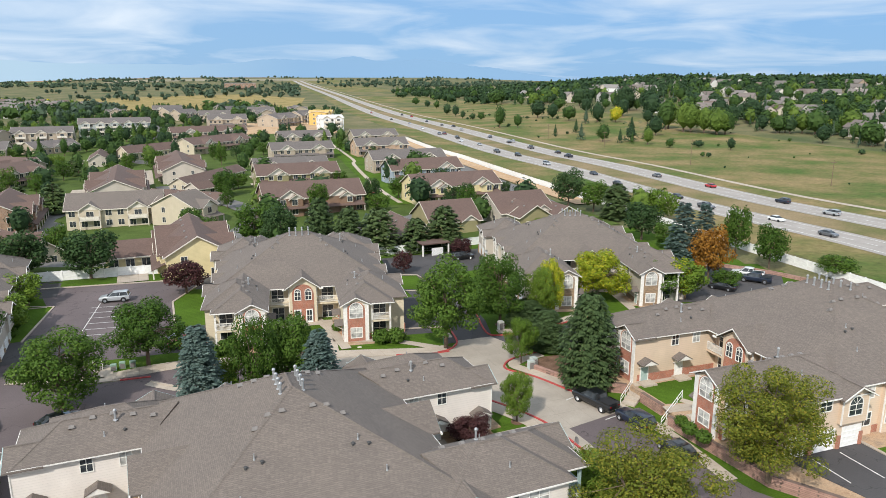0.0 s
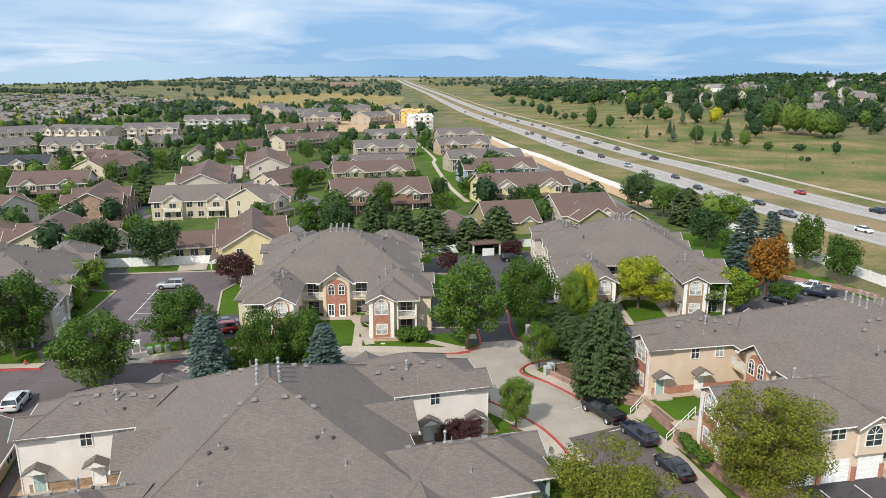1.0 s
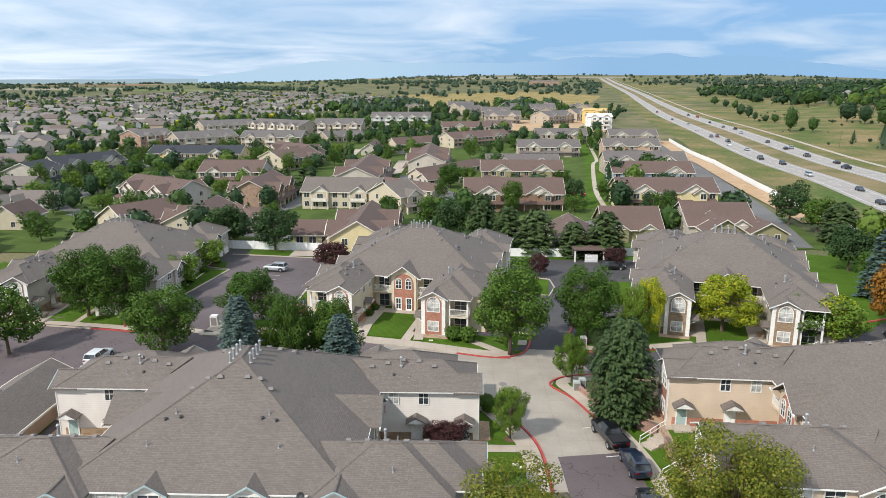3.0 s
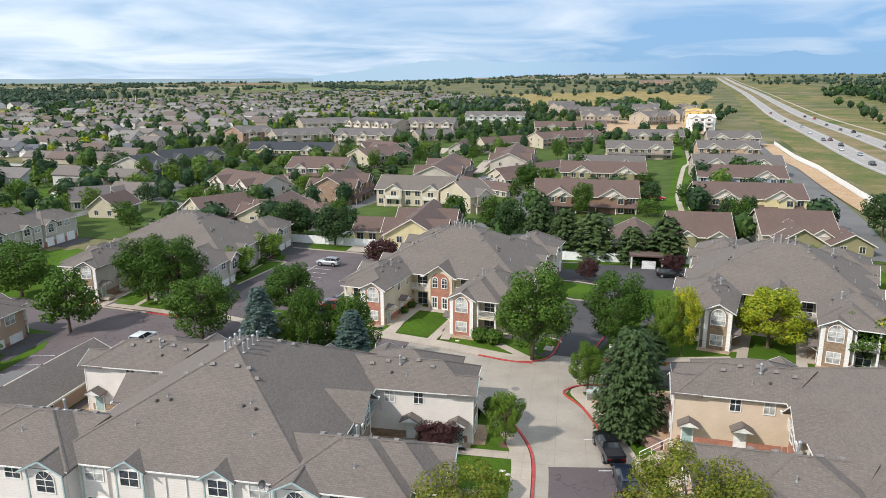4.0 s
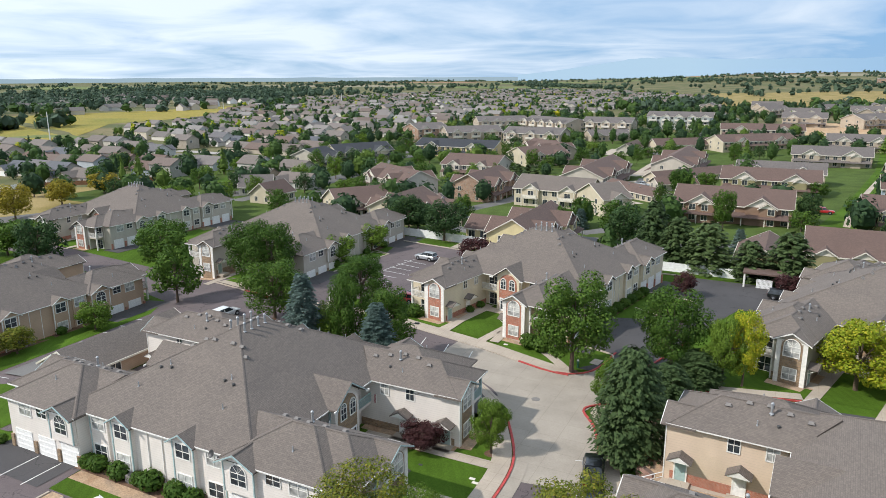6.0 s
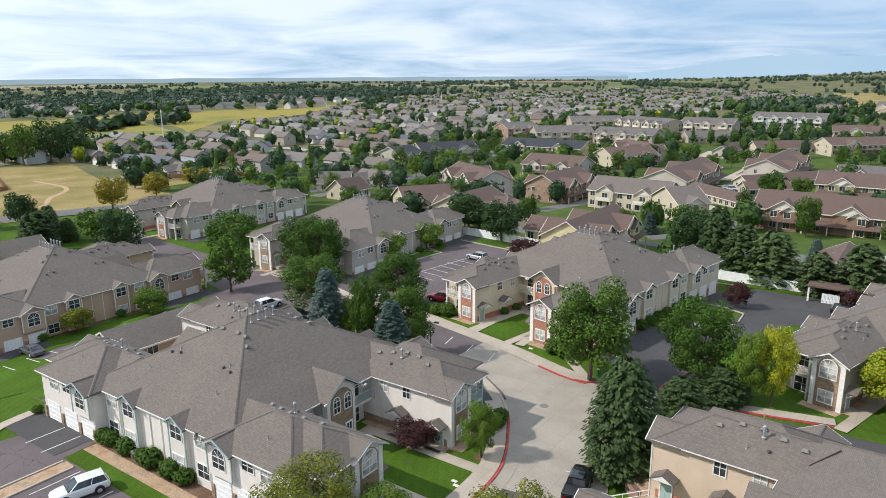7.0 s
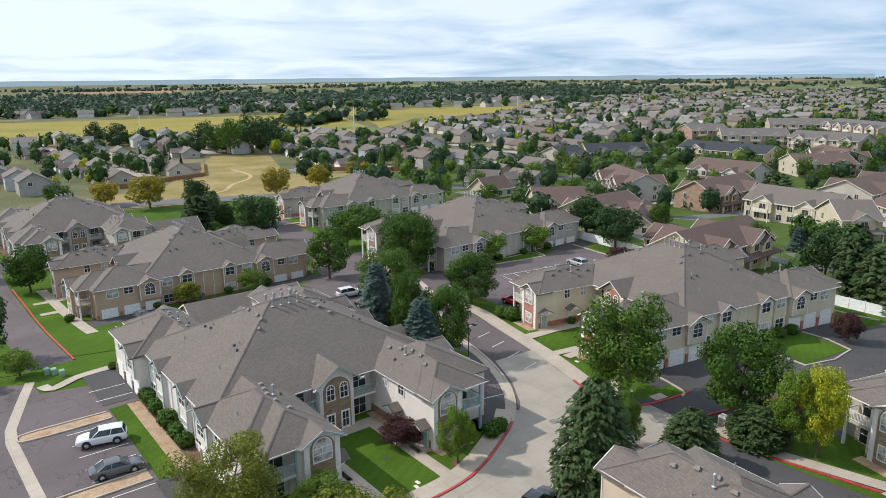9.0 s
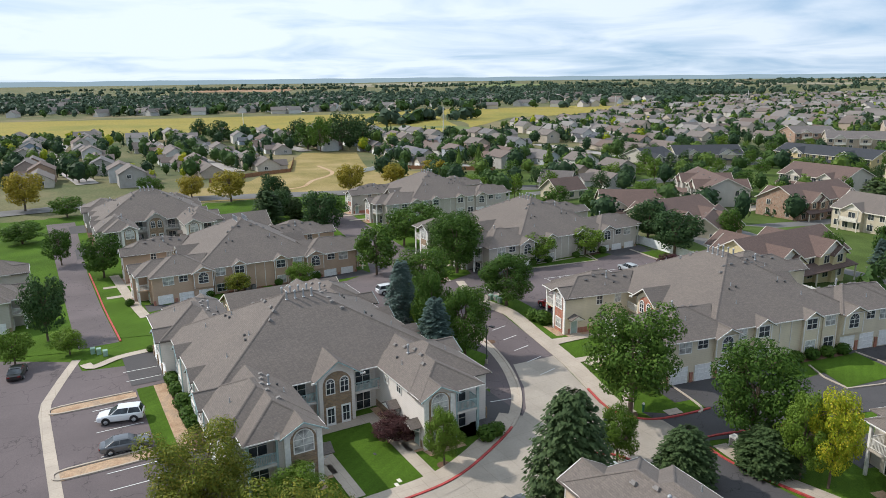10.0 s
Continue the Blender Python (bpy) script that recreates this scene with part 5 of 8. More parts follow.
# streets and greens among the rows of homes
drape("lawn_north", PP((-170, 93), (-60, 91), (100, 88), (104, 130), (118, 300), (96, 430), (-60, 430), (-170, 300)), 0.14, "lawn_far", "green and straw-coloured grass among the rows of homes", "lawn", 12)
# Street and green points scaled out from the camera, keeping their place in view.
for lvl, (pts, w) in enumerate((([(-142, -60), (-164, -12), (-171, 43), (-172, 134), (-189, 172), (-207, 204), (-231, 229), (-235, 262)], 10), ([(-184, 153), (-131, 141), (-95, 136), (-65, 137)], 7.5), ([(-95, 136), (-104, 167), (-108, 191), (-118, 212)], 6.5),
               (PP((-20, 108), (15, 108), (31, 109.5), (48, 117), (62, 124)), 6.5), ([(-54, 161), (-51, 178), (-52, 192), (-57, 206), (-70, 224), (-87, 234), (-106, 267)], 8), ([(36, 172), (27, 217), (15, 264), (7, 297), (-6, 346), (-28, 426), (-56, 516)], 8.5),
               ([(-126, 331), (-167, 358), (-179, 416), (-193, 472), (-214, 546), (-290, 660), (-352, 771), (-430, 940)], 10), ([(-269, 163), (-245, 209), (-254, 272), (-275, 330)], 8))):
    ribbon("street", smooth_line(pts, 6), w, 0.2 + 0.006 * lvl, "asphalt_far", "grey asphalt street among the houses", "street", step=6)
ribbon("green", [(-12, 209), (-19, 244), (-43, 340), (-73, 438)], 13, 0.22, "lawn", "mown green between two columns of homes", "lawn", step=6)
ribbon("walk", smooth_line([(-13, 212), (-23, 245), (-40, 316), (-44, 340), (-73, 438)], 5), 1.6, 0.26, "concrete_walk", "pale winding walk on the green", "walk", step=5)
drape("lawn", [(-28, 65.4), (-27, 69.5), (-23.5, 73.5), (-18, 77.6), (-13.5, 76), (-10.8, 72), (-11.5, 69.4), (-17, 68.2), (-22, 65.6)], 0.09, "lawn", "planted green bed under the spruces and shade trees", "lawn", 2)
drape("lawn", [(-202, 128), (-184, 143), (-212, 178), (-260, 184)], 0.2, "lawn", "mown green beside the street", "lawn", 8)

ribbon("meadow", offset_line(hw, 118), 138, 0.03, "meadow", "open meadow of green and straw grass beyond the highway", "meadow", step=6)

# fields and open land
drape("field", [(-448, -181), (-476, -155), (-495, -14), (-512, 64), (-435, 128), (-610, 206), (-700, 406), (-847, 471), (-813, 178), (-749, 66), (-723, -79), (-695, -295), (-700, -700), (-420, -600)], 0.12, "crop_yellow", "wide field of ripe golden-yellow crop", "field", 40)
drape("field", [(-1171, 346), (-1275, 685), (-1795, 926), (-1681, 505)], 0.2, "crop_brown", "far ploughed reddish-brown field", "field", 80)
drape("marsh", [(-512, 64), (-435, 128), (-470, 150), (-560, 120)], 0.3, "crop_green", "green marshy strip beside the golden crop", "field", 40)
drape("meadow", [(-160, 0), (-166, -20), (-206, 20), (-335, 30), (-332, 60), (-240, 66), (-217, 104), (-170, 70)], 0.1, "dry_grass", "dry straw-coloured park grass with worn trails", "meadow", 8)
drape("meadow", [(-318, 690), (-215, 760), (-200, 1000), (-250, 1300), (-420, 1500), (-640, 1250), (-470, 960)], 0.3, "dry_grass", "dry straw-coloured hillside", "meadow", 40)
drape("meadow", [(-120, 640), (-180, 700), (-196, 900), (-160, 960), (-112, 860)], 0.3, "meadow", "rough green and straw grass beside the highway", "meadow", 40)
ribbon("trail", smooth_line([(-271.1, 41.7), (-238.6, 49.3), (-219.5, 49.3), (-202.5, 43.5), (-187.4, 40.6), (-181.0, 30.6)], 6), 1.6, 0.14, "dirt", "worn earth trail across the dry meadow", "trail", step=3)
drape("building_site", [(-160, 440), (-70, 480), (-95, 620), (-190, 580)], 0.12, "dirt", "bare orange earth of a building site", "site", 20)
drape("pond", [(-397, 119), (-388, 146), (-425, 150), (-440, 128)], 0.15, "glass", "small pale pond beside the field", "pond", 20)
# Far fields; the palest ones carry haze painted into their colour.
for fx, fy, fw, fh, fa, fm in ((-1500, 1600, 700, 260, 30, "crop_green"), (-2200, 1500, 900, 400, 20, "crop_hazed"), (-1900, 2600, 900, 420, 40, "crop_green"), (-900, 2900, 800, 400, 15, "crop_hazed"),
                               (-2600, 600, 900, 380, 8, "crop_green"), (-2500, -300, 900, 300, 0, "crop_brown"), (-3300, 300, 900, 600, 5, "crop_hazed"), (-1400, 3500, 1100, 400, 30, "crop_brown"), (-3000, 2300, 900, 500, 30, "crop_brown")):
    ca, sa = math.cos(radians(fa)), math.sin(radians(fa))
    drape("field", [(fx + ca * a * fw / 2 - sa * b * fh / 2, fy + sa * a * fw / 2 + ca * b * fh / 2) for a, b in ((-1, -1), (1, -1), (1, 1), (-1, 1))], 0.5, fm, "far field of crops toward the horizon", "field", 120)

# ---- estate houses ----
apartment_house(-12.8, 53.8, 23, "wall_white", "stone_tan", "trim_white", "white-sided two-storey apartment house with grey shingle roof and stone entrance bay")
apartment_house(-23.5, 111.8, -77.4, "wall_cream", "brick_red", "trim_white", "cream two-storey apartment house with red brick bays and grey hip roof")
apartment_house(44.2, 78.3, 19.5, "wall_beige", "brick_red", "trim_white", "beige-sided two-storey apartment house with red brick bays and base", 1.25)
apartment_house(23.9, 128.8, -83, "wall_stonew", "stone_tan", "trim_white", "grey-beige apartment house with stone bays behind yellowing trees")
apartment_house(-77.8, 97.0, 113, "wall_stonew", "stone_tan", "trim_white", "pale stone-coloured apartment house with white garage doors")
apartment_house(-73.3, 37.6, 113, "wall_tan", "brick_red", "trim_white", "tan-sided apartment house with white garage doors below")
apartment_house(-136.0, 81.0, 111, "wall_stonew", "brick_red", "trim_white", "grey-beige apartment house near the dry meadow")
apartment_house(-116.5, 7.8, 23, "wall_greyw", "stone_tan", "trim_white", "grey-sided apartment house with stone entrance gable")
apartment_house(-47.4, -15.4, 113, "wall_stonew", "stone_tan", "trim_white", "pale apartment house at the end of the drive")


# ---- other houses ----
OCC = [(-13, 54, 27), (-23, 112, 27), (44, 78, 27), (24, 129, 27), (-78, 97, 27), (-73, 38, 27), (-136, 81, 27), (-116, 8, 27), (-47, -15, 27)]


def town_house(x, y, deg, length, width, eave, ridge, roof, wall, label, gables=2, floors=2, trim="trim_cream", balcony=False, step=2.9, garage=0):
    """A gabled house or row: walls, roof with cross gables, windows in rows, a door to each unit."""
    b = thing("town_house", label, "house", stand(x, y, deg), "houses beyond the estate")
    L, W = length / 2, width / 2
    OCC.append((x, y, max(length, width) * 0.5 + 1.5))
    g, gr, gt = Geo(), Geo(), Geo()
    pitch = (ridge - eave) / W
    g.profile([(-W, -3), (W, -3), (W, eave), (0, ridge - 0.12), (-W, eave)], -L, L)
    g.v = [(vy, vx, vz) for vx, vy, vz in g.v]
    for s in (-1, 1):
        shell(gr, [(-L - 0.5, s * (W + 0.45), eave - 0.45 * pitch), (L + 0.5, s * (W + 0.45), eave - 0.45 * pitch), (L + 0.5, 0, ridge), (-L - 0.5, 0, ridge)], 0.14)
        gt.box(-L - 0.5, L + 0.5, s * (W + 0.45) - 0.06, s * (W + 0.45) + 0.06, eave - 0.45 * pitch - 0.22, eave - 0.45 * pitch + 0.02)
        for e in (-1, 1):
            gt.solid([(e * (L + 0.5), s * (W + 0.5), eave - 0.5 * pitch - 0.2), (e * (L + 0.56), s * (W + 0.5), eave - 0.5 * pitch - 0.2), (e * (L + 0.56), 0, ridge - 0.2), (e * (L + 0.5), 0, ridge - 0.2),
                      (e * (L + 0.5), s * (W + 0.5), eave - 0.5 * pitch + 0.03), (e * (L + 0.56), s * (W + 0.5), eave - 0.5 * pitch + 0.03), (e * (L + 0.56), 0, ridge + 0.03), (e * (L + 0.5), 0, ridge + 0.03)],
                     [(0, 1, 2, 3), (4, 7, 6, 5), (0, 4, 5, 1), (1, 5, 6, 2), (3, 2, 6, 7), (0, 3, 7, 4)])
    big = floors == 2 and length > 24 and not balcony
    spots = [-L * 0.52, L * 0.5] if big else [-L + (k + 0.5) * 2 * L / gables for k in range(gables)] if gables else []
    gw = 3.7 if big else min(2.6, L / max(1, gables) * 0.62)
    for s in (-1, 1):
        for c in spots:
            fronts = [(c, gw, 0.9, eave)]
            if big:
                fronts.append((c + 1.5, 1.9, 1.5, eave - 0.15))
            for c, hw, out, ev in fronts:
                top = ev + hw * 0.6
                f, back = s * (W + out), s * W * 0.25
                g.box(c - hw, c + hw, min(s * W, f), max(s * W, f), -3, ev)
                g.solid([(c - hw, f, ev), (c + hw, f, ev), (c, f, top), (c - hw, back, ev), (c + hw, back, ev), (c, back, top)],
                        [(0, 1, 2), (3, 5, 4), (0, 2, 5, 3), (1, 4, 5, 2)])
                gt.poly([(c - hw * 0.86, f + s * 0.03, ev + 0.05), (c + hw * 0.86, f + s * 0.03, ev + 0.05), (c, f + s * 0.03, top - 0.22)])
                gt.box(c - hw - 0.05, c + hw + 0.05, min(f, f + s * 0.05), max(f, f + s * 0.05), ev - 0.12, ev + 0.08)
                gg = Geo() if math.hypot(x, y) < 250 else gr
                for e in (-1, 1):
                    shell(gg, [(c + e * (hw + 0.4), f + s * 0.45, ev - 0.25), (c, f + s * 0.45, top + 0.16), (c, back, top + 0.16), (c + e * (hw + 0.4), back, ev - 0.25)], 0.12)
                    gt.solid([(c + e * (hw + 0.45), f + s * 0.46, ev - 0.44), (c, f + s * 0.46, top - 0.04), (c, f + s * 0.46, top + 0.2), (c + e * (hw + 0.45), f + s * 0.46, ev - 0.22),
                              (c + e * (hw + 0.45), f + s * 0.54, ev - 0.44), (c, f + s * 0.54, top - 0.04), (c, f + s * 0.54, top + 0.2), (c + e * (hw + 0.45), f + s * 0.54, ev - 0.22)],
                             [(0, 1, 2, 3), (4, 7, 6, 5), (0, 4, 5, 1), (3, 2, 6, 7)])
                if gg is not gr:
                    part("gable_roof", gg, roof, b)
    # paved forecourt on one side
    ca, sa = math.cos(radians(deg)), math.sin(radians(deg))
    if y < 420:
        drape("forecourt", [(x + u * ca - v * sa, y + u * sa + v * ca) for u, v in ((-L, W + 3.2), (L, W + 3.2), (L, W + 8.5), (-L, W + 8.5))], 0.21, "concrete_walk" if length > 20 else "asphalt_far", "paved forecourt behind the homes", "forecourt", 8)
    # low porch roofs along both fronts
    if floors > 1 and not balcony:
        for s in (-1, 1):
            q = Geo()
            shell(q, [(-L + 0.3, s * (W + 2.6), 2.55), (L - 0.3, s * (W + 2.6), 2.55), (L - 0.9, s * (W + 0.02), 3.5), (-L + 0.9, s * (W + 0.02), 3.5)], 0.14)
            part("porch_roof", q, roof, b)
            for k in range(max(2, int(length / 5)) + 1 if y < 225 else 0):
                part("porch_post", simple("porch_post", trim, lambda g: g.box(-0.11, 0.11, -0.11, 0.11, -0.6, 2.5), trim), None, b, at=pose(-L + 0.6 + k * (length - 1.2) / max(2, int(length / 5)), s * (W + 2.3), 0))
    fh = eave / floors
    many = Geo() if math.hypot(x, y) > 250 else None
    n = max(2, int(length / step))
    for s in (-1, 1):
        for k in range(n):
            c = -L + (k + 0.5) * length / n
            out = (1.5 if big and any(abs(c - q - 1.5) < 1.3 for q in spots) else 0.9) if any(abs(c - q) < gw - 0.6 for q in spots) else (None if any(abs(c - q) < gw + 0.6 for q in spots) else 0.0)
            if big and any(1.3 <= abs(c - q - 1.5) < 2.4 for q in spots):
                out = None
            if out is None:
                continue
            for fl in range(floors):
                if balcony and out and fl:
                    continue
                small_window(b, c, s * (W + out + 0.012), fl * fh + 0.8, 1.5, min(1.5, fh - 1.2), 0 if s < 0 else 180, trim, many)
        if balcony:
            for c in spots:
                for fl in range(1, floors):
                    part("balcony", simple("balcony", (gw, trim), lambda q: (q.box(-gw, gw, -1.5, 0, -0.15, 0.0), q.box(-gw, gw, -1.52, -1.46, 0.95, 1.05), q.box(-gw, gw, -1.5, -1.47, 0.1, 0.9), q.box(-gw, -gw + 0.2, -1.5, -1.3, -fh, fh), q.box(gw - 0.2, gw, -1.5, -1.3, -fh, fh)), trim), None, b,
                         at=pose(c, s * (W + 0.9), fl * fh, 0, 0, 0 if s < 0 else 180))
                    small_window(b, c, s * (W + 0.912), fl * fh + 0.1, 1.8, 2.0, 0 if s < 0 else 180, trim, many)
    for e in (-1, 1):
        for fl in range(floors):
            for c in (-W * 0.45, W * 0.45):
                small_window(b, e * (L + 0.012), c, fl * fh + 0.85, 1.1, min(1.4, fh - 1.25), 90 if e > 0 else -90, trim, many)
    if many:
        tagged(part("windows", many, [trim, "glass"], b), kind="stuff")
    for k in range(garage):
        garage_door(b, -L + 1.9 + k * 3.1, -(W + 0.012), 0, 0, 2.7, 2.15)
    part("wall", g, wall, b)
    part("roof", gr, roof, b)
    part("fascia", gt, trim, b)
    for k in range(max(2, int(length / 6)) if y < 270 else 0):
        part("roof_vent", simple("roof_vent", 0, vent_box_geo, "vent_grey"), None, b, at=pose(-L + (k + 0.6) * 6, W * 0.3, ridge - 0.3 * (ridge - eave) + 0.06, 0, 0, 0))
    return b

town_house(-121.8, 191.6, 113, 27, 14, 5.5, 9.2, "roof_brown", "brick_tan", "brown brick two-storey row of homes with brown shingle roof", 3, 2, balcony=False)
town_house(-91.9, 195.2, 19, 24.0, 14, 5.5, 9.0, "roof_grey", "wall_straw", "cream two-storey row of homes with grey shingle roof", 2, 2, balcony=True)
town_house(-71.3, 191.1, 69, 9.0, 15.0, 5.5, 9.0, "roof_grey", "wall_straw", "cream two-storey house with grey shingle roof", 1, 2, balcony=False)
town_house(-50.1, 137.6, 113, 24.3, 11.5, 5.1, 8.5, "roof_brown", "wall_yellow", "pale yellow two-storey row of homes with brown shingle roof", 3, 2, balcony=False)
town_house(-39.0, 204.8, 23, 28.6, 14, 5.3, 9.0, "roof_brown", "wall_umber", "brown two-storey row of homes with brown shingle roof", 3, 2, balcony=False)
town_house(-54.2, 258.2, 23, 29.5, 13, 5.3, 8.5, "roof_brown", "wall_olive", "olive green two-storey row of homes with brown shingle roof", 3, 2, balcony=False)
town_house(-61.3, 280.9, 23, 28.6, 13, 5.3, 8.5, "roof_greyb", "wall_sand", "beige two-storey row of homes with grey-brown shingle roof", 3, 2, balcony=False)
town_house(-69.9, 346.9, 23, 29.9, 13, 5.3, 8.5, "roof_greyb", "wall_sand", "beige two-storey row of homes with grey-brown shingle roof", 3, 2, balcony=False)
town_house(-80.7, 408.7, 23, 29.1, 14.3, 5.3, 8.5, "roof_greyb", "wall_sand", "beige two-storey row of homes with grey-brown shingle roof", 3, 2, balcony=False)
town_house(2.4, 217.6, 23, 27.6, 14, 5.3, 8.5, "roof_brown", "wall_yellow", "pale yellow two-storey row of homes with brown shingle roof", 3, 2, balcony=False)
town_house(-7.9, 260.7, 23, 27.3, 13, 5.3, 8.5, "roof_brown", "wall_blue", "blue-grey two-storey row of homes with brown shingle roof", 3, 2, balcony=False)
town_house(-15.9, 296.4, 23, 31.7, 13, 5.3, 8.5, "roof_greyb", "wall_sand", "beige two-storey row of homes with grey-brown shingle roof", 3, 2, balcony=False)
town_house(-32.3, 358.3, 23, 26.5, 13, 5.3, 8.5, "roof_greyb", "wall_tan", "tan two-storey row of homes with grey-brown shingle roof", 3, 2, balcony=False)
town_house(-40.9, 412.5, 23, 26.1, 13, 5.3, 8.5, "roof_greyb", "wall_sand", "beige two-storey row of homes with grey-brown shingle roof", 3, 2, balcony=False)
town_house(0.6, 172.6, 23, 13.0, 13.5, 3.3, 7.4, "roof_brown", "wall_olive", "olive green gabled house with brown shingle roof", 2, 1, balcony=False)
town_house(-9.2, 161.0, 113, 18.0, 10.5, 2.7, 5.4, "roof_brown", "wall_olive", "low olive green garage wing with brown shingle roof", 0, 1, balcony=False)
town_house(18.6, 181.6, 23, 15.0, 15.0, 3.6, 7.6, "roof_brown", "wall_stonew", "white gabled house with brown shingle roof", 2, 1, balcony=False)
town_house(20.6, 172.4, 113, 10.0, 8.5, 3.6, 6.2, "roof_brown", "wall_olive", "olive green front wing with brown shingle roof", 0, 1, balcony=False)
town_house(28.2, 181.4, 113, 16.0, 8.0, 2.6, 4.8, "roof_brown", "wall_olive", "low olive green garage wing with brown shingle roof", 0, 1, balcony=False)
town_house(-113.7, 243.6, 113, 45.4, 15.5, 5.5, 9, "roof_brown", "wall_stonew", "white two-storey row of homes with brown shingle roof", 4, 2, balcony=False)
town_house(-111.1, 296.7, 113, 47.1, 15.5, 5.5, 9, "roof_brown", "wall_stonew", "white two-storey row of homes with brown shingle roof", 5, 2, balcony=False)
town_house(-90.8, 272.5, 78, 42.8, 7.7, 2.8, 5.0, "roof_brown", "wall_straw", "cream single-storey row of homes with brown shingle roof", 0, 1, balcony=False)
town_house(-113.2, 133.8, 78, 16.0, 13.8, 4.0, 7.5, "roof_brown", "wall_straw", "cream two-storey house with brown shingle roof", 2, 2, balcony=False)
town_house(-97.1, 138.9, 113, 17.6, 14.3, 4.0, 7.5, "roof_brown", "wall_straw", "cream two-storey house with brown shingle roof", 2, 2, balcony=False)
town_house(-91.4, 146.9, 23, 8.8, 9.6, 3, 6, "roof_brown", "wall_bark", "tan single-storey house with brown shingle roof", 0, 1, balcony=False)
town_house(-148.6, 175.5, 171, 28.4, 14.6, 5.5, 9, "roof_brown", "wall_greyw", "grey two-storey row of homes with brown shingle roof", 3, 2, balcony=False)
town_house(-159.9, 223.5, 23, 23.7, 17.8, 5.5, 9, "roof_brown", "wall_stonew", "white two-storey row of homes with brown shingle roof", 2, 2, balcony=False)
town_house(-229.0, 188.0, 113, 15.5, 17.0, 5.5, 9, "roof_slate", "wall_stonew", "white two-storey house with dark slate-grey roof", 2, 2, balcony=False)
town_house(-239.3, 218.4, 83, 30.0, 15.7, 5.0, 8.5, "roof_slate", "wall_straw", "cream and maroon two-storey row of homes with dark slate-grey roof", 3, 2, balcony=False)
town_house(-221.1, 269.0, 23, 44.1, 17.0, 5.3, 8.5, "roof_slate", "wall_ochre", "ochre yellow two-storey row of homes with dark slate-grey roof", 5, 2, balcony=False)
town_house(-169.8, 272.2, 76, 23.2, 16.9, 5.3, 8.5, "roof_brown", "wall_straw", "cream two-storey row of homes with brown shingle roof", 2, 2, balcony=False)
town_house(-148.0, 367.8, 62, 44.7, 9.7, 3.4, 6.5, "roof_brown", "wall_straw", "cream single-storey row of homes with brown shingle roof", 0, 1, balcony=False)
town_house(-126.1, 389.7, 64, 44.5, 14.7, 4.9, 8, "roof_brown", "wall_straw", "cream two-storey row of homes with brown shingle roof", 5, 2, balcony=False)
town_house(-164.6, 337.7, 113, 26.6, 8.8, 3.2, 6, "roof_brown", "wall_stonew", "white single-storey row of homes with brown shingle roof", 0, 1, balcony=False)
town_house(-167.4, 129.3, 57, 10.5, 9.0, 3.2, 6.5, "roof_greyb", "wall_greyw", "grey single-storey house with grey-brown shingle roof", 0, 1, balcony=False)
town_house(-150.2, 126.2, 113, 10.9, 9.0, 3.2, 6.5, "roof_brown", "wall_straw", "cream single-storey house with brown shingle roof", 0, 1, balcony=False)
town_house(-294.8, 305.9, 81, 21.9, 19.6, 8.5, 11.5, "roof_greyb", "brick_tan", "brown brick three-storey row of homes with grey-brown shingle roof", 2, 3, balcony=True)
town_house(-256.1, 308.8, 62, 32.4, 19.6, 8.5, 11.5, "roof_greyb", "wall_sand", "beige three-storey row of homes with grey-brown shingle roof", 3, 3, balcony=True)
town_house(-219.3, 325.5, 23, 32.8, 20.5, 8.5, 11.5, "roof_greyb", "wall_sand", "beige three-storey row of homes with grey-brown shingle roof", 3, 3, balcony=True)
town_house(-296.7, 373.5, 59, 34.1, 18.9, 8.5, 11.5, "roof_greyb", "wall_sand", "beige three-storey row of homes with grey-brown shingle roof", 4, 3, balcony=True)
town_house(-259.2, 386.0, 173, 43.3, 19.4, 8.5, 11.5, "roof_greyb", "wall_sand", "beige three-storey row of homes with grey-brown shingle roof", 5, 3, balcony=True)
town_house(-227.0, 403.4, 23, 30.5, 19.8, 8.5, 11.5, "roof_greyb", "wall_sand", "beige three-storey row of homes with grey-brown shingle roof", 3, 3, balcony=True)
town_house(-215.7, 468.3, 23, 42.3, 18.9, 8.5, 11.5, "roof_greyb", "wall_teal", "grey-green three-storey row of homes with grey-brown shingle roof", 5, 3, balcony=True)
town_house(-210.9, 379.1, 59, 25.1, 15.0, 3.5, 6.5, "roof_greyb", "wall_sand", "beige single-storey row of homes with grey-brown shingle roof", 3, 1, balcony=False)
town_house(-165.1, 543.5, 23, 27.8, 18.8, 6.5, 10, "roof_greyb", "wall_sand", "beige two-storey row of homes with grey-brown shingle roof", 3, 2, balcony=False)
town_house(-128.2, 558.8, 68, 31.6, 18.8, 6.5, 10, "roof_greyb", "wall_sand", "beige two-storey row of homes with grey-brown shingle roof", 4, 2, balcony=False)
town_house(-81.0, 510.8, 23, 16.5, 14, 9, 11, "roof_white", "wall_snow", "unfinished white three-storey house with white wrapped roof", 2, 3, balcony=True)
town_house(-98.2, 576.0, 81, 18.0, 14, 10, 11, "roof_osb", "wall_osb", "unfinished bare yellow sheathing three-storey house with raw sheathing roof", 2, 3, balcony=True)
town_house(-89.7, 145.2, 144, 19.8, 8.5, 3, 6, "roof_brown", "wall_straw", "cream single-storey house with brown shingle roof", 0, 1, balcony=False)
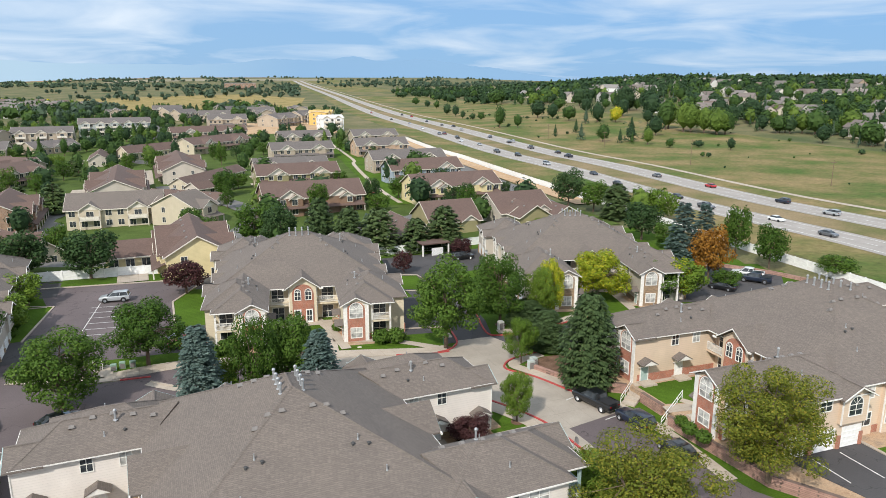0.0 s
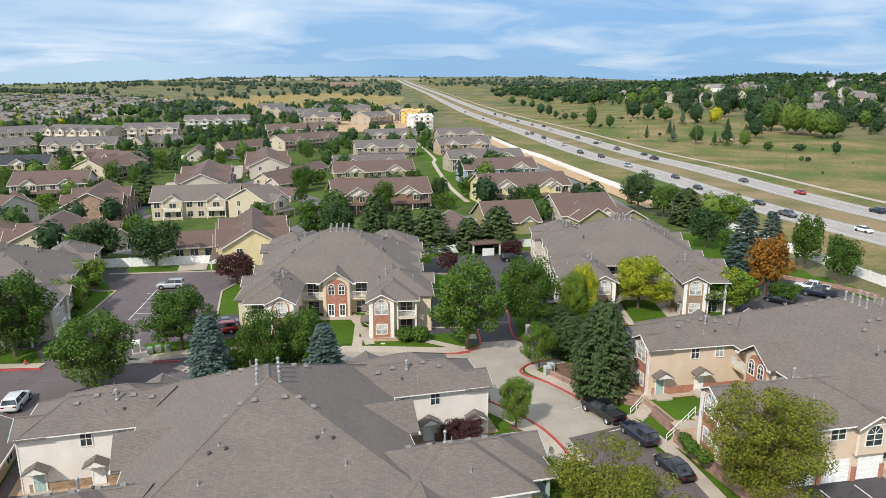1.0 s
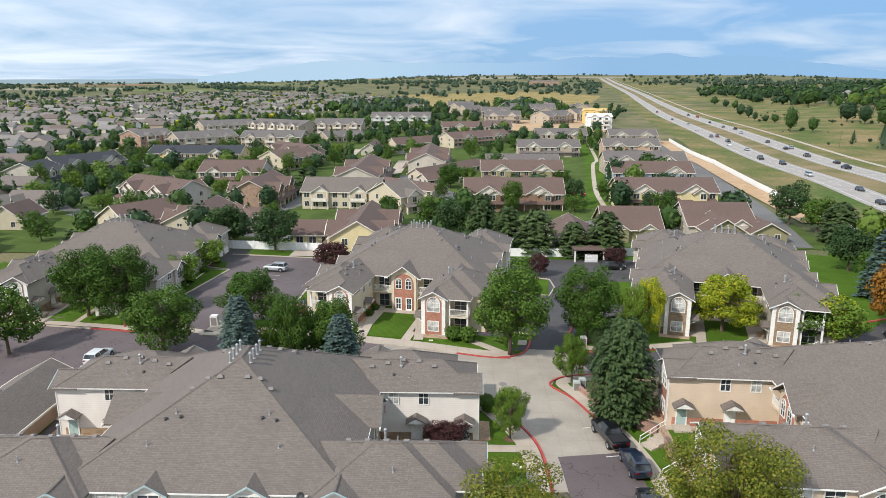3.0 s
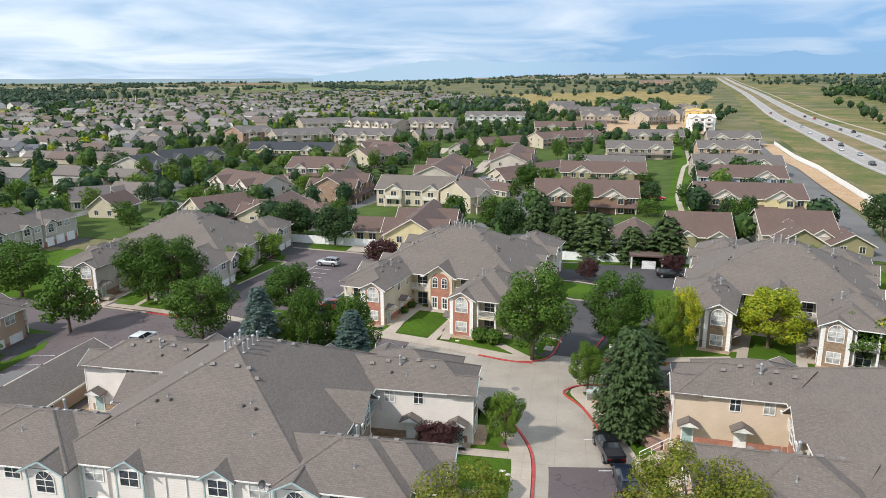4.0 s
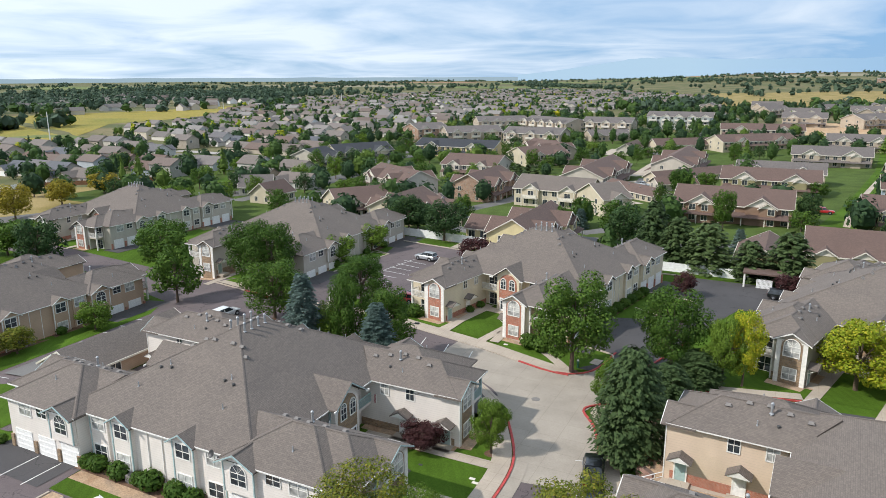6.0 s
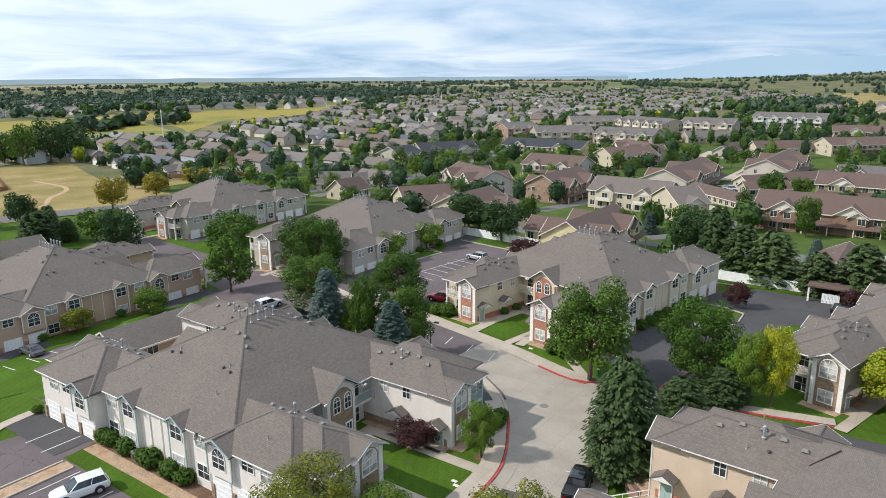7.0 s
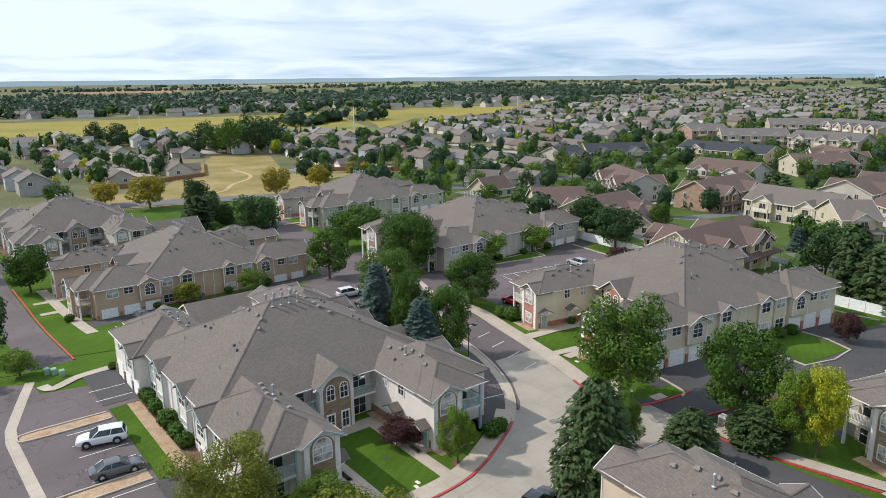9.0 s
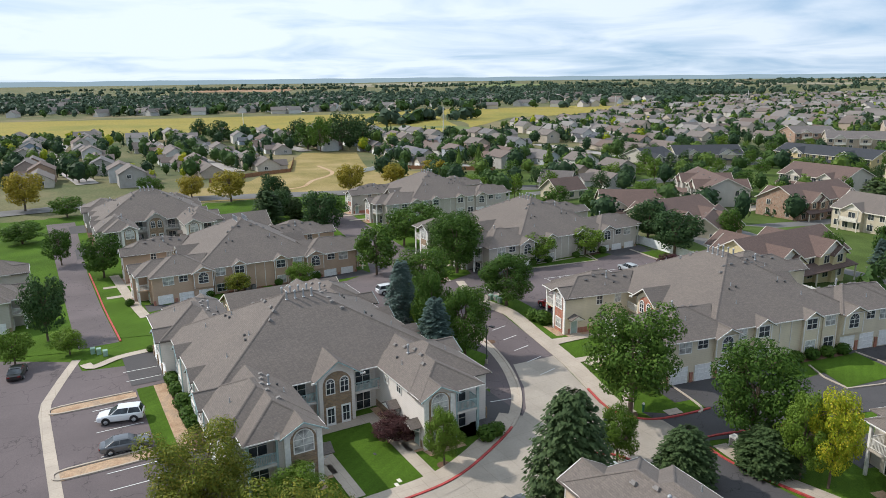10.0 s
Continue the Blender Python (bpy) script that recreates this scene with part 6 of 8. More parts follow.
town_house(-82.1, 223.1, 162, 26.3, 7.7, 2.7, 4.6, "roof_brown", "wall_straw", "cream single-storey row of garages with brown shingle roof", 0, 1, balcony=False)
town_house(-82.9, 246.8, 57, 14.3, 7.7, 2.7, 4.6, "roof_brown", "wall_stonew", "white single-storey row of garages with brown shingle roof", 0, 1, balcony=False)
town_house(-146.0, 441.2, 30, 45.0, 14.1, 5.3, 8.5, "roof_brown", "wall_straw", "cream two-storey row of homes with brown shingle roof", 5, 2, balcony=False)
town_house(-185.4, 296.8, 160, 29.2, 15.5, 5.3, 8.5, "roof_brown", "wall_sand", "beige two-storey row of homes with brown shingle roof", 3, 2, balcony=False)
town_house(-63.1, 137.4, 23, 8.7, 8.2, 3.0, 5.4, "roof_brown", "wall_yellow", "pale yellow single-storey house with brown shingle roof", 0, 1, balcony=False)


# homes beyond the building site, and a long brick building on the far hill
NORTH = random.Random(8)
for hx, hy in ((-196, 612), (-160, 640), (-232, 640), (-176, 690), (-214, 706), (-262, 690), (-150, 735), (-196, 768), (-240, 764), (-286, 742), (-120, 610), (-304, 664)):
    town_house(hx, hy, NORTH.choice((23, 113, 68)), NORTH.uniform(22, 30), 15, 6.2, 10, "roof_greyb", "wall_sand", "beige two-storey row of homes with grey-brown shingle roof", 3, 2, balcony=False)
town_house(-520, 1850, 15, 78, 22, 15, 16.5, "roof_greyb", "brick_tan", "long brown brick building on the far hill", 0, 4, step=6)


# ---- trees ----
def leaf_quads(g, rng, c, n, r, size, flat=1.0):
    """Small tilted leaf clumps filling a lobe, denser toward its skin."""
    for _ in range(n):
        while True:
            d = Vector((rng.uniform(-1, 1), rng.uniform(-1, 1), rng.uniform(-1, 1)))
            if 0.05 < d.length < 1:
                break
        d = d.normalized() * (d.length ** 0.6)
        p = Vector(c) + Vector((d.x * r, d.y * r, d.z * r * flat))
        nrm = (d * 1.2 + Vector((rng.uniform(-0.6, 0.6), rng.uniform(-0.6, 0.6), rng.uniform(-0.2, 0.9)))).normalized()
        q = nrm.to_track_quat("Z", "Y").to_matrix()
        s = size * rng.uniform(0.55, 1.3)
        a = rng.uniform(0, 6.28)
        pts = [p + q @ Vector((s * math.cos(a + k) * m, s * math.sin(a + k) * m, 0)) for k, m in ((0, 1), (1.3, 0.7), (2.9, 1.05), (4.4, 0.75))]
        g.poly(pts)


def broad_tree_meshes(seed, lobes, quads, size, tall=1.0):
    """Trunk, limbs and crown of a unit tree: about 1 high, crown about 0.8 wide."""
    rng = random.Random(seed)
    gt, gc = Geo(), Geo()
    gt.tube((0, 0, -0.05), (0.008, 0, 0.2), 0.026, 0.019, 8)
    gt.tube((0.008, 0, 0.19), (-0.004, 0.01, 0.7), 0.018, 0.006, 6)
    waves = [(rng.uniform(0, 6.28), rng.uniform(0.05, 0.17), rng.choice((2, 3, 5))) for _ in range(4)]
    limbs = []
    for k in range(9):
        a, hgt = 2.4 * k + rng.uniform(-0.4, 0.4), 0.42 + 0.045 * k
        rad = 0.2 * (1 - 0.05 * k)
        tip = Vector((rad * math.cos(a), rad * math.sin(a), hgt))
        gt.tube((0, 0, 0.2 + 0.03 * k), tuple(tip), 0.011, 0.005, 5)
        limbs.append(tip)
    ends = []
    for k in range(lobes):
        f = (k + 0.5) / lobes
        up = -0.92 + 1.86 * f
        a = 2.399 * k + rng.uniform(-0.5, 0.5)
        lump = 1 + sum(w * math.sin(n * a + ph + 2.3 * up) for ph, w, n in waves)
        skin = math.sqrt(max(0.0, 1 - up * up)) * lump
        deep = rng.choice((1.24, 1.12, 0.98, 0.8, 0.5) if lobes > 50 else (1.08, 1.0, 0.95, 0.85, 0.6))
        rad = 0.315 * skin * deep
        hgt = 0.56 + 0.345 * up * deep * (1 + 0.5 * (lump - 1)) * tall
        c = Vector((rad * math.cos(a), rad * math.sin(a), hgt))
        near = min(limbs, key=lambda v: (v - c).length)
        gt.tube(tuple(near), tuple(c), 0.0045, 0.002, 3)
        ends.append((c, rng.uniform(0.07, 0.13) * (1.75 if lobes < 20 else 1.3 if lobes < 40 else 1.12)))
    tot = sum(r * r for _, r in ends)
    for c, r in ends:
        leaf_quads(gc, rng, c, int(quads * r * r / tot), r, size, 0.8)
    return gt.mesh("trunk", "bark"), gc


def spruce_meshes(seed, quads, size, bushy=False):
    """A full cone of separate drooping boughs in uneven tiers, with gaps between them; bushy: a rounded bullet of upswept boughs."""
    rng = random.Random(seed)
    gt, gc = Geo(), Geo()
    gt.tube((0, 0, -0.03), (0, 0, 0.95), 0.024, 0.004, 8)
    n = int(quads / 26)
    for k in range(n):
        t = (k + 0.5) / n
        h = 0.05 + 0.93 * t ** 1.25
        reach = 0.225 * (1 - h) ** 0.62 * rng.uniform(0.74, 1.12) + 0.012
        if bushy:
            h = 0.05 + 0.92 * t
            reach = 0.235 * max(0.0, 1 - ((h - 0.24) / 0.76) ** 2) ** 0.72 * rng.uniform(0.86, 1.06) + 0.01
        a = 2.399963 * k + rng.uniform(-0.35, 0.35)
        ca, sa = math.cos(a), math.sin(a)
        lift = 0.02 + 0.05 * h
        wide = 0.055 * (1 - h) ** 0.5 + 0.012
        for j in range(26):
            f = (j + rng.random()) / 26
            rr = reach * (0.25 + 0.75 * f)
            w = wide * rng.uniform(-1, 1) * math.sin(math.pi * (0.2 + 0.72 * f))
            z = h + lift * f - 0.075 * f * f * (1 - 0.5 * h) - 0.35 * abs(w) + rng.uniform(-0.006, 0.006)
            if bushy:
                z = h + (0.055 * f - 0.02) * (1 - 0.3 * h) - 0.2 * abs(w) + rng.uniform(-0.014, 0.014)
            p = Vector((rr * ca - w * sa, rr * sa + w * ca, z))
            s = size * rng.uniform(0.6, 1.15)
            out = Vector((ca, sa, (-0.75 if bushy else -0.35) + rng.uniform(-0.3, 0.3))) * s * 1.3
            side = Vector((-sa, ca, rng.uniform(-0.45, 0.45))) * s * 0.62
            gc.poly([p - side, p + out * 0.45 - side * 0.7, p + out, p + out * 0.35 + side])
    return gt.mesh("trunk", "bark"), gc


TREES = {}


def tree_kind(kind, detail, variant):
    key = (kind, detail, variant)
    if key not in TREES:
        lab, mat, shape = KINDS[kind]
        form = (shape, detail, variant)
        if form not in TREES:
            quads, size = {"hero": (12500, 0.0138), "fore": (28000, 0.0090), "near": (3900, 0.0240), "mid": (1500, 0.031)}[detail]
            if shape == "cone":
                TREES[form] = spruce_meshes(31 + variant, quads, size * 1.35)
            elif shape == "bullet":
                TREES[form] = spruce_meshes(47 + variant, quads, size * 1.55, True)
            else:
                TREES[form] = broad_tree_meshes(7 + variant * 13, {"fore": 56, "hero": 46, "near": 36, "mid": 16}[detail], quads, size, 1.0)
        TREES[key] = (TREES[form][0], TREES[form][1].mesh("crown", mat))
    return TREES[key]


KINDS = {
    "green": ("broad green shade tree", "leaf_green", "round"),
    "light": ("light green leafy tree", "leaf_light", "round"),
    "dark": ("dark green dense tree", "leaf_dark", "round"),
    "yellow": ("tree in bright yellow autumn leaf", "leaf_yellow", "round"),
    "gold": ("green tree turning gold", "leaf_gold", "round"),
    "amber": ("round tree in golden autumn leaf", "leaf_amber", "round"),
    "orange": ("tree in rusty orange autumn leaf", "leaf_orange", "round"),
    "plum": ("small dark purple-leaved plum tree", "leaf_plum", "round"),
    "spruce": ("tall conical blue-grey spruce tree", "leaf_spruce", "cone"),
    "pine": ("dark green bushy pine", "leaf_pine", "bullet"),
}
TREE_RNG = random.Random(5)


def tree(kind, x, y, h, r, detail="", lift=0.0):
    """A tree of height h and crown radius r."""
    variant = TREE_RNG.randrange(3)
    detail = detail or ("fore" if kind == "gold" and x > 0 and y < 60 else "hero" if math.hypot(x - 2, y - 76) < 48 else "near")
    t, c = tree_kind(kind, detail, variant)
    wide = r / {"cone": 0.195, "bullet": 0.225, "round": 0.45}[KINDS[kind][2]]
    o = new("tree", t)
    o.matrix_world = stand(x, y, TREE_RNG.uniform(0, 360), lift - 0.05) @ Matrix.Diagonal((wide, wide, h, 1))
    tagged(o, KINDS[kind][0], "tree")
    part("crown", c, None, o)
    return o


# ---- courts and garden beds of the estate houses ----
def court(x, y, deg, sides=(1, -1), lift=0.0):
    """Walks, rock beds and a lawn in the courts before the entrances, and aprons before the garages."""
    c, s = math.cos(radians(deg)), math.sin(radians(deg))

    def at(*pts):
        return [(x + u * c - v * s, y + u * s + v * c) for u, v in pts]
    for k in sides:
        for m in (-1, 1):
            drape("bed", at((k * 10.5, m * 4.25), (k * 21.4, m * 4.25), (k * 21.4, m * 5.4), (k * 10.5, m * 5.4)), 0.075 + lift, "rock_mulch", "bed of tan river rock along the wall", "garden bed", 3)
            ribbon("walk", at((k * 13.4, m * 3.55), (k * 25.6, m * 3.55)), 1.35, 0.10 + lift, "concrete_walk", "tan concrete walk along the court", "walk", high=0.02, step=1.0)
            drape("bed", at((k * 21.4, m * 5.0), (k * 22.8, m * 5.2), (k * 22.8, m * 9.3), (k * 21.4, m * 9.3)), 0.07 + lift, "rock_mulch", "bed of tan river rock before the bay", "garden bed", 3)
        ribbon("walk", at((k * 12.5, -4.2), (k * 12.5, 4.2)), 1.9, 0.095 + lift, "concrete_walk", "tan concrete walk before the entrance", "walk", high=0.02, step=1.0)
    for m in (-1, 1):
        for k in (-1, 1):
            drape("apron", at((k * 9.7, m * 12.6), (k * 20.4, m * 12.6), (k * 20.4, m * 18), (k * 9.7, m * 18)), 0.068 + lift, "asphalt_dark", "dark asphalt apron before the garages", "apron", 3)
        drape("bed", at((-9.6, m * 12.6), (9.6, m * 12.6), (9.6, m * 14.3), (-9.6, m * 14.3)), 0.066 + lift, "bark_mulch", "mulched bed along the garage side", "garden bed", 3)


court(-12.8, 53.8, 23)
court(-23.5, 111.8, -77.4)
court(-77.8, 97.0, 113)
court(-73.3, 37.6, 113)
court(-136.0, 81.0, 111)
court(-116.5, 7.8, 23)
court(23.9, 128.8, -83)


def shrub_mesh(seed):
    key = ("shrub", seed)
    if key not in CACHE:
        g, rng = Geo(), random.Random(seed)
        leaf_quads(g, rng, (0, 0, 0.45), 420, 0.55, 0.09, 0.85)
        for k in range(5):
            leaf_quads(g, rng, (0.25 * math.cos(k * 1.3), 0.25 * math.sin(k * 1.3), 0.5), 60, 0.4, 0.09)
        CACHE[key] = g
    return CACHE[key]


def shrub(x, y, r, mat="leaf_green", lift=0.0, label="rounded green shrub in the rock bed"):
    key = ("shrubmesh", mat)
    if key not in CACHE:
        CACHE[key] = shrub_mesh(3).mesh("shrub", mat)
    o = new("shrub", CACHE[key])
    o.matrix_world = stand(x, y, (x * 37 + y * 91) % 360, lift) @ Matrix.Scale(r / 0.55, 4)
    return tagged(o, label, "shrub")


# trees of the estate
tree("green", -42.1, 71.2, 9.6, 5.4)
tree("green", -37.8, 84.2, 9.4, 5.2)
tree("spruce", -24.9, 66.7, 11.6, 3.0)
tree("green", -20.3, 70.3, 12.0, 3.0)
tree("green", -17.2, 74.4, 10.9, 4.0)
tree("spruce", -13.2, 70.1, 9.9, 2.9)
tree("light", -23.4, 69.6, 8.0, 2.3)
tree("green", -63.6, 64.2, 10.4, 4.6)
tree("green", -105.3, 77.1, 8.1, 6.0)
tree("green", -66.0, 79.0, 11.8, 5.4, "hero")
tree("green", -58.8, 79.1, 12.0, 5.6, "hero")
tree("light", -63.2, 95.2, 6.2, 4.2)
tree("light", -67.5, 106.8, 6.2, 3.8)
tree("gold", -57.1, 39.1, 4.4, 2.7)
tree("light", -59.4, 50.0, 4.8, 2.9)
tree("green", -121.6, 52.1, 9.1, 6.7)
tree("pine", -136.6, 40.0, 8.4, 2.5)
tree("pine", -130.7, 43.5, 5.8, 2.3)
tree("dark", -153.5, 34.4, 10.4, 4.4)
tree("amber", -169.2, 58.2, 10.8, 5.4)
tree("amber", -185.2, 73.5, 8.7, 4.8)
tree("amber", -202.4, 90.9, 7.7, 5.7)
tree("dark", -76.9, 124.0, 9.9, 5.0)
tree("pine", 17.3, 77.9, 11.8, 3.3)
tree("light", 10.1, 84.7, 6.7, 2.3)
tree("pine", 12.4, 98.5, 4.4, 2.8)
tree("green", 0.4, 89.8, 13.0, 5.7)
tree("light", 15.4, 112.1, 6.7, 2.4)
tree("yellow", 19.0, 113.1, 3.1, 2.0)
tree("green", 8.5, 99.2, 11.3, 4.8)
tree("yellow", 16.3, 101.9, 10.2, 2.5)
tree("light", 14.6, 100.3, 9.4, 2.6)
tree("yellow", 25.5, 111.0, 9.3, 5.4)
tree("green", 36.0, 111.4, 7.3, 3.5)
tree("yellow", 39.5, 113.2, 7.2, 3.4)
tree("green", 49.5, 118.3, 3.6, 2.9)
tree("orange", 47.6, 121.6, 11.3, 4.0)
tree("light", 40.3, 111.9, 7.2, 3.4)
tree("green", 62.9, 130.9, 9.6, 3.5)
tree("spruce", 48.7, 139.2, 11.7, 3.4)
tree("spruce", 54.0, 142.1, 10.9, 2.9)
tree("green", 60.2, 140.6, 11.5, 3.2)
tree("green", 72.7, 124.9, 4.8, 3.9)
tree("dark", 35.7, 197.7, 11.8, 5.3)
tree("green", 41.6, 191.5, 9.4, 4.7)
tree("pine", 45.4, 181.0, 9.4, 4.0)
tree("pine", 52.0, 183.3, 7.6, 2.7)
tree("light", 55.6, 178.0, 9.1, 5.1)
tree("dark", 45.3, 156.3, 9.5, 4.9)
tree("green", 48.5, 148.1, 6.2, 3.7)
tree("pine", -13.8, 147.2, 10.0, 4.1)
tree("pine", -20.2, 147.0, 10.4, 3.3)
tree("pine", -26.6, 148.4, 12.6, 3.3)
tree("dark", -36.4, 152.1, 11.0, 4.6)
tree("green", -44.0, 161.5, 10.4, 5.6)
tree("pine", -5.8, 147.6, 7.6, 3.0)
tree("pine", 0.2, 150.0, 9.8, 3.8)
tree("spruce", -18.3, 168.2, 5.4, 1.9)
tree("green", -34.4, 191.2, 10.8, 3.2)
tree("dark", -21.6, 210.0, 9.0, 3.4)
tree("green", -14.2, 220.8, 7.8, 3.5)
tree("green", -38.1, 257.2, 5.6, 3.1)
tree("green", -74.5, 236.6, 9.0, 4.4)
tree("green", -74.7, 254.4, 6.4, 3.9)
tree("dark", 2.6, 195.2, 8.0, 2.7)
tree("dark", 6.8, 196.7, 8.6, 2.7)
tree("dark", 20.0, 222.3, 4.6, 1.8)
tree("light", 24.5, 165.0, 3.6, 3.4)
tree("green", -82.3, 145.7, 8.4, 3.1)
tree("green", -62.0, 169.6, 8.6, 2.9)
tree("spruce", -60.0, 166.8, 5.6, 2.0)
tree("plum", 3.7, 142.1, 4.2, 2.6)
tree("plum", -7.4, 128.8, 4.6, 2.1)
tree("plum", -43.9, 115.1, 6.4, 4.0)
tree("dark", -64.9, 124.6, 9.8, 5.6)
tree("dark", -79.5, 128.8, 6.7, 5.1)
tree("dark", -87.6, 134.2, 5.6, 3.3)
tree("yellow", -48.1, 140.6, 4.8, 2.8)
tree("green", -50.8, 148.1, 9.3, 3.2)
tree("light", 7.9, 68.6, 6.4, 2.0)
tree("plum", 2.7, 64.2, 3.1, 2.6)
tree("green", -74.7, 10.2, 9.6, 4.3)
tree("green", -142.6, -22.4, 6.5, 4.9)
tree("green", -171.8, -7.7, 7.8, 4.5)
tree("green", -126.2, 49.2, 8.7, 4.7)
tree("dark", -129.7, 38.1, 8.9, 4.1)
tree("green", -92.3, 71.3, 9.4, 5.5)
tree("green", -86.2, -2.3, 8.5, 3.1)
tree("green", -109.0, -20.1, 5.8, 5.4)
tree("dark", -35.7, 15.3, 10.7, 3.4)
tree("light", -27.7, 21.5, 4.0, 2.3)
tree("light", -24.2, 16.0, 5.3, 2.5)
tree("dark", -104.6, 51.7, 12.0, 5.0)
tree("amber", -160.3, 20.6, 11.0, 6.1)
tree("amber", -169.3, 6.5, 8.2, 4.8)
tree("pine", -120.7, 36.8, 9.9, 3.9)
tree("amber", -154.2, -38.8, 12.7, 6.1)
tree("pine", 14.1, 89.5, 5.9, 2.5)
tree("gold", 29.2, 56.4, 10.6, 5.0, lift=1.1)
tree("gold", 15.9, 48.2, 9.6, 5.0)
tree("light", 12.9, 55.2, 4.2, 2.7)


# ---- vehicles ----
def wheel_geo(r):
    def build(g):
        g.tube((0, -0.11, 0), (0, 0.11, 0), r, r, 16)
        g.tube((0, -0.125, 0), (0, -0.11, 0), r * 0.86, r, 16)
        g.tube((0, 0.11, 0), (0, 0.125, 0), r, r * 0.86, 16)
    return build


def rim_geo(r):
    def build(g):
        for s in (-1, 1):
            g.tube((0, s * 0.118, 0), (0, s * 0.132, 0), r * 0.62, r * 0.58, 12)
            for k in range(5):
                a = 2 * math.pi * k / 5
                g.tube((0, s * 0.135, 0), (r * 0.56 * math.cos(a), s * 0.13, r * 0.56 * math.sin(a)), 0.045, 0.03, 4)
    return build


# length, width, belt, roof height, wheel x, wheel radius; body stations (x, width share, low z, high z); glass (x, z) from the tail foot over the roof to the screen foot
SHAPES = {
    "sedan": (4.7, 1.82, 0.95, 1.45, 1.38, 0.33, [(-2.36, 0.72, 0.42, 0.80), (-2.2, 0.90, 0.28, 0.94), (-1.6, 0.98, 0.22, 0.97), (-0.4, 1.0, 0.2, 0.95), (0.9, 1.0, 0.2, 0.93), (1.6, 0.97, 0.22, 0.86), (2.15, 0.88, 0.26, 0.74), (2.36, 0.66, 0.40, 0.58)],
              (-1.85, -0.95, -0.1, 0.3, 1.15)),
    "suv": (4.75, 1.9, 1.07, 1.72, 1.4, 0.37, [(-2.38, 0.78, 0.50, 1.0), (-2.28, 0.93, 0.34, 1.08), (-1.6, 0.99, 0.27, 1.09), (-0.4, 1.0, 0.25, 1.07), (0.95, 1.0, 0.25, 1.06), (1.7, 0.97, 0.27, 0.99), (2.2, 0.90, 0.32, 0.88), (2.38, 0.70, 0.45, 0.70)],
            (-2.27, -1.95, -0.7, 0.15, 1.1)),
    "truck": (5.7, 1.98, 1.14, 1.88, 1.75, 0.41, [(-2.86, 0.90, 0.55, 1.1), (-2.78, 0.97, 0.45, 1.15), (-1.6, 1.0, 0.40, 1.15), (-0.4, 1.0, 0.38, 1.15), (1.2, 1.0, 0.38, 1.14), (2.0, 0.98, 0.4, 1.1), (2.65, 0.92, 0.45, 1.0), (2.85, 0.78, 0.55, 0.82)],
              (-1.1, -0.92, -0.2, 0.5, 1.4)),
}


def loft(g, rings, cap=True):
    """Skin over rings of equal length."""
    n = len(rings[0])
    faces = [(j * n + k, j * n + (k + 1) % n, (j + 1) * n + (k + 1) % n, (j + 1) * n + k) for j in range(len(rings) - 1) for k in range(n)]
    if cap:
        faces += [tuple(range(n - 1, -1, -1)), tuple(range((len(rings) - 1) * n, len(rings) * n))]
    g.solid([p for r in rings for p in r], faces)


def car_parts(shape):
    key = ("car", shape)
    if key in CACHE:
        return CACHE[key]
    ln, w, belt, top, wx, wr, stations, (g0, g1, g2, g3, g4) = SHAPES[shape]
    h = w / 2
    body = Geo()
    rings = []
    for x, f, lo, hi in stations:
        y, t = h * f, hi - lo
        half = [(y * 0.86, lo), (y * 0.97, lo + 0.14 * t), (y, lo + 0.5 * t), (y * 0.97, lo + 0.82 * t), (y * 0.88, lo + 0.97 * t), (y * 0.45, hi + 0.015)]
        rings.append([(x, yy, z) for yy, z in half] + [(x, -yy, z) for yy, z in half[::-1]])
    loft(body, rings)
    if shape == "truck":
        body.box(-2.8, -1.15, -h + 0.05, -h + 0.14, 1.1, 1.24)
        body.box(-2.8, -1.15, h - 0.14, h - 0.05, 1.1, 1.24)
        body.box(-2.84, -2.72, -h + 0.1, h - 0.1, 1.1, 1.24)
    cab, roof, hb, hr = Geo(), Geo(), h * 0.88, h * 0.70
    e = top - 0.1
    cab.solid([(g0, -hb * 0.94, belt), (g4, -hb * 0.94, belt), (g4, hb * 0.94, belt), (g0, hb * 0.94, belt), (g0 + 0.15, -hb, belt), (g4 - 0.35, -hb, belt), (g4 - 0.35, hb, belt), (g0 + 0.15, hb, belt),
               (g1, -hr, e), (g3, -hr, e), (g3, hr, e), (g1, hr, e)],
              [(4, 5, 9, 8), (5, 1, 9), (1, 2, 10, 9), (2, 6, 10), (6, 7, 11, 10), (7, 3, 11), (3, 0, 8, 11), (0, 4, 8)])
    loft(roof, [[(x, -hr - 0.03, z - 0.09), (x, -hr * 0.8, z - 0.02), (x, 0, z), (x, hr * 0.8, z - 0.02), (x, hr + 0.03, z - 0.09), (x, 0, z - 0.11)] for x, z in ((g1 - 0.06, top - 0.05), (g1 + 0.25, top - 0.005), (g2, top), (g3 - 0.2, top - 0.015), (g3 + 0.06, top - 0.06))])
    pil = []
    for s in (-1, 1):
        for xa, xb, r in ((g0 + 0.1, g1, 0.055), (g4 - 0.2, g3, 0.045), ((g0 + g4) / 2 - 0.2, (g1 + g3) / 2 - 0.1, 0.04)):
            q = Geo()
            q.tube((xa, s * hb * 0.99, belt - 0.04), (xb, s * hr, top - 0.08), r, r * 0.9, 5)
            pil.append(q)
    bed = None
    if shape == "truck":
        bed = Geo()
        bed.box(-2.72, -1.17, -h + 0.14, h - 0.14, 1.15, 1.175)
    CACHE[key] = (body, cab, roof, bed, pil)
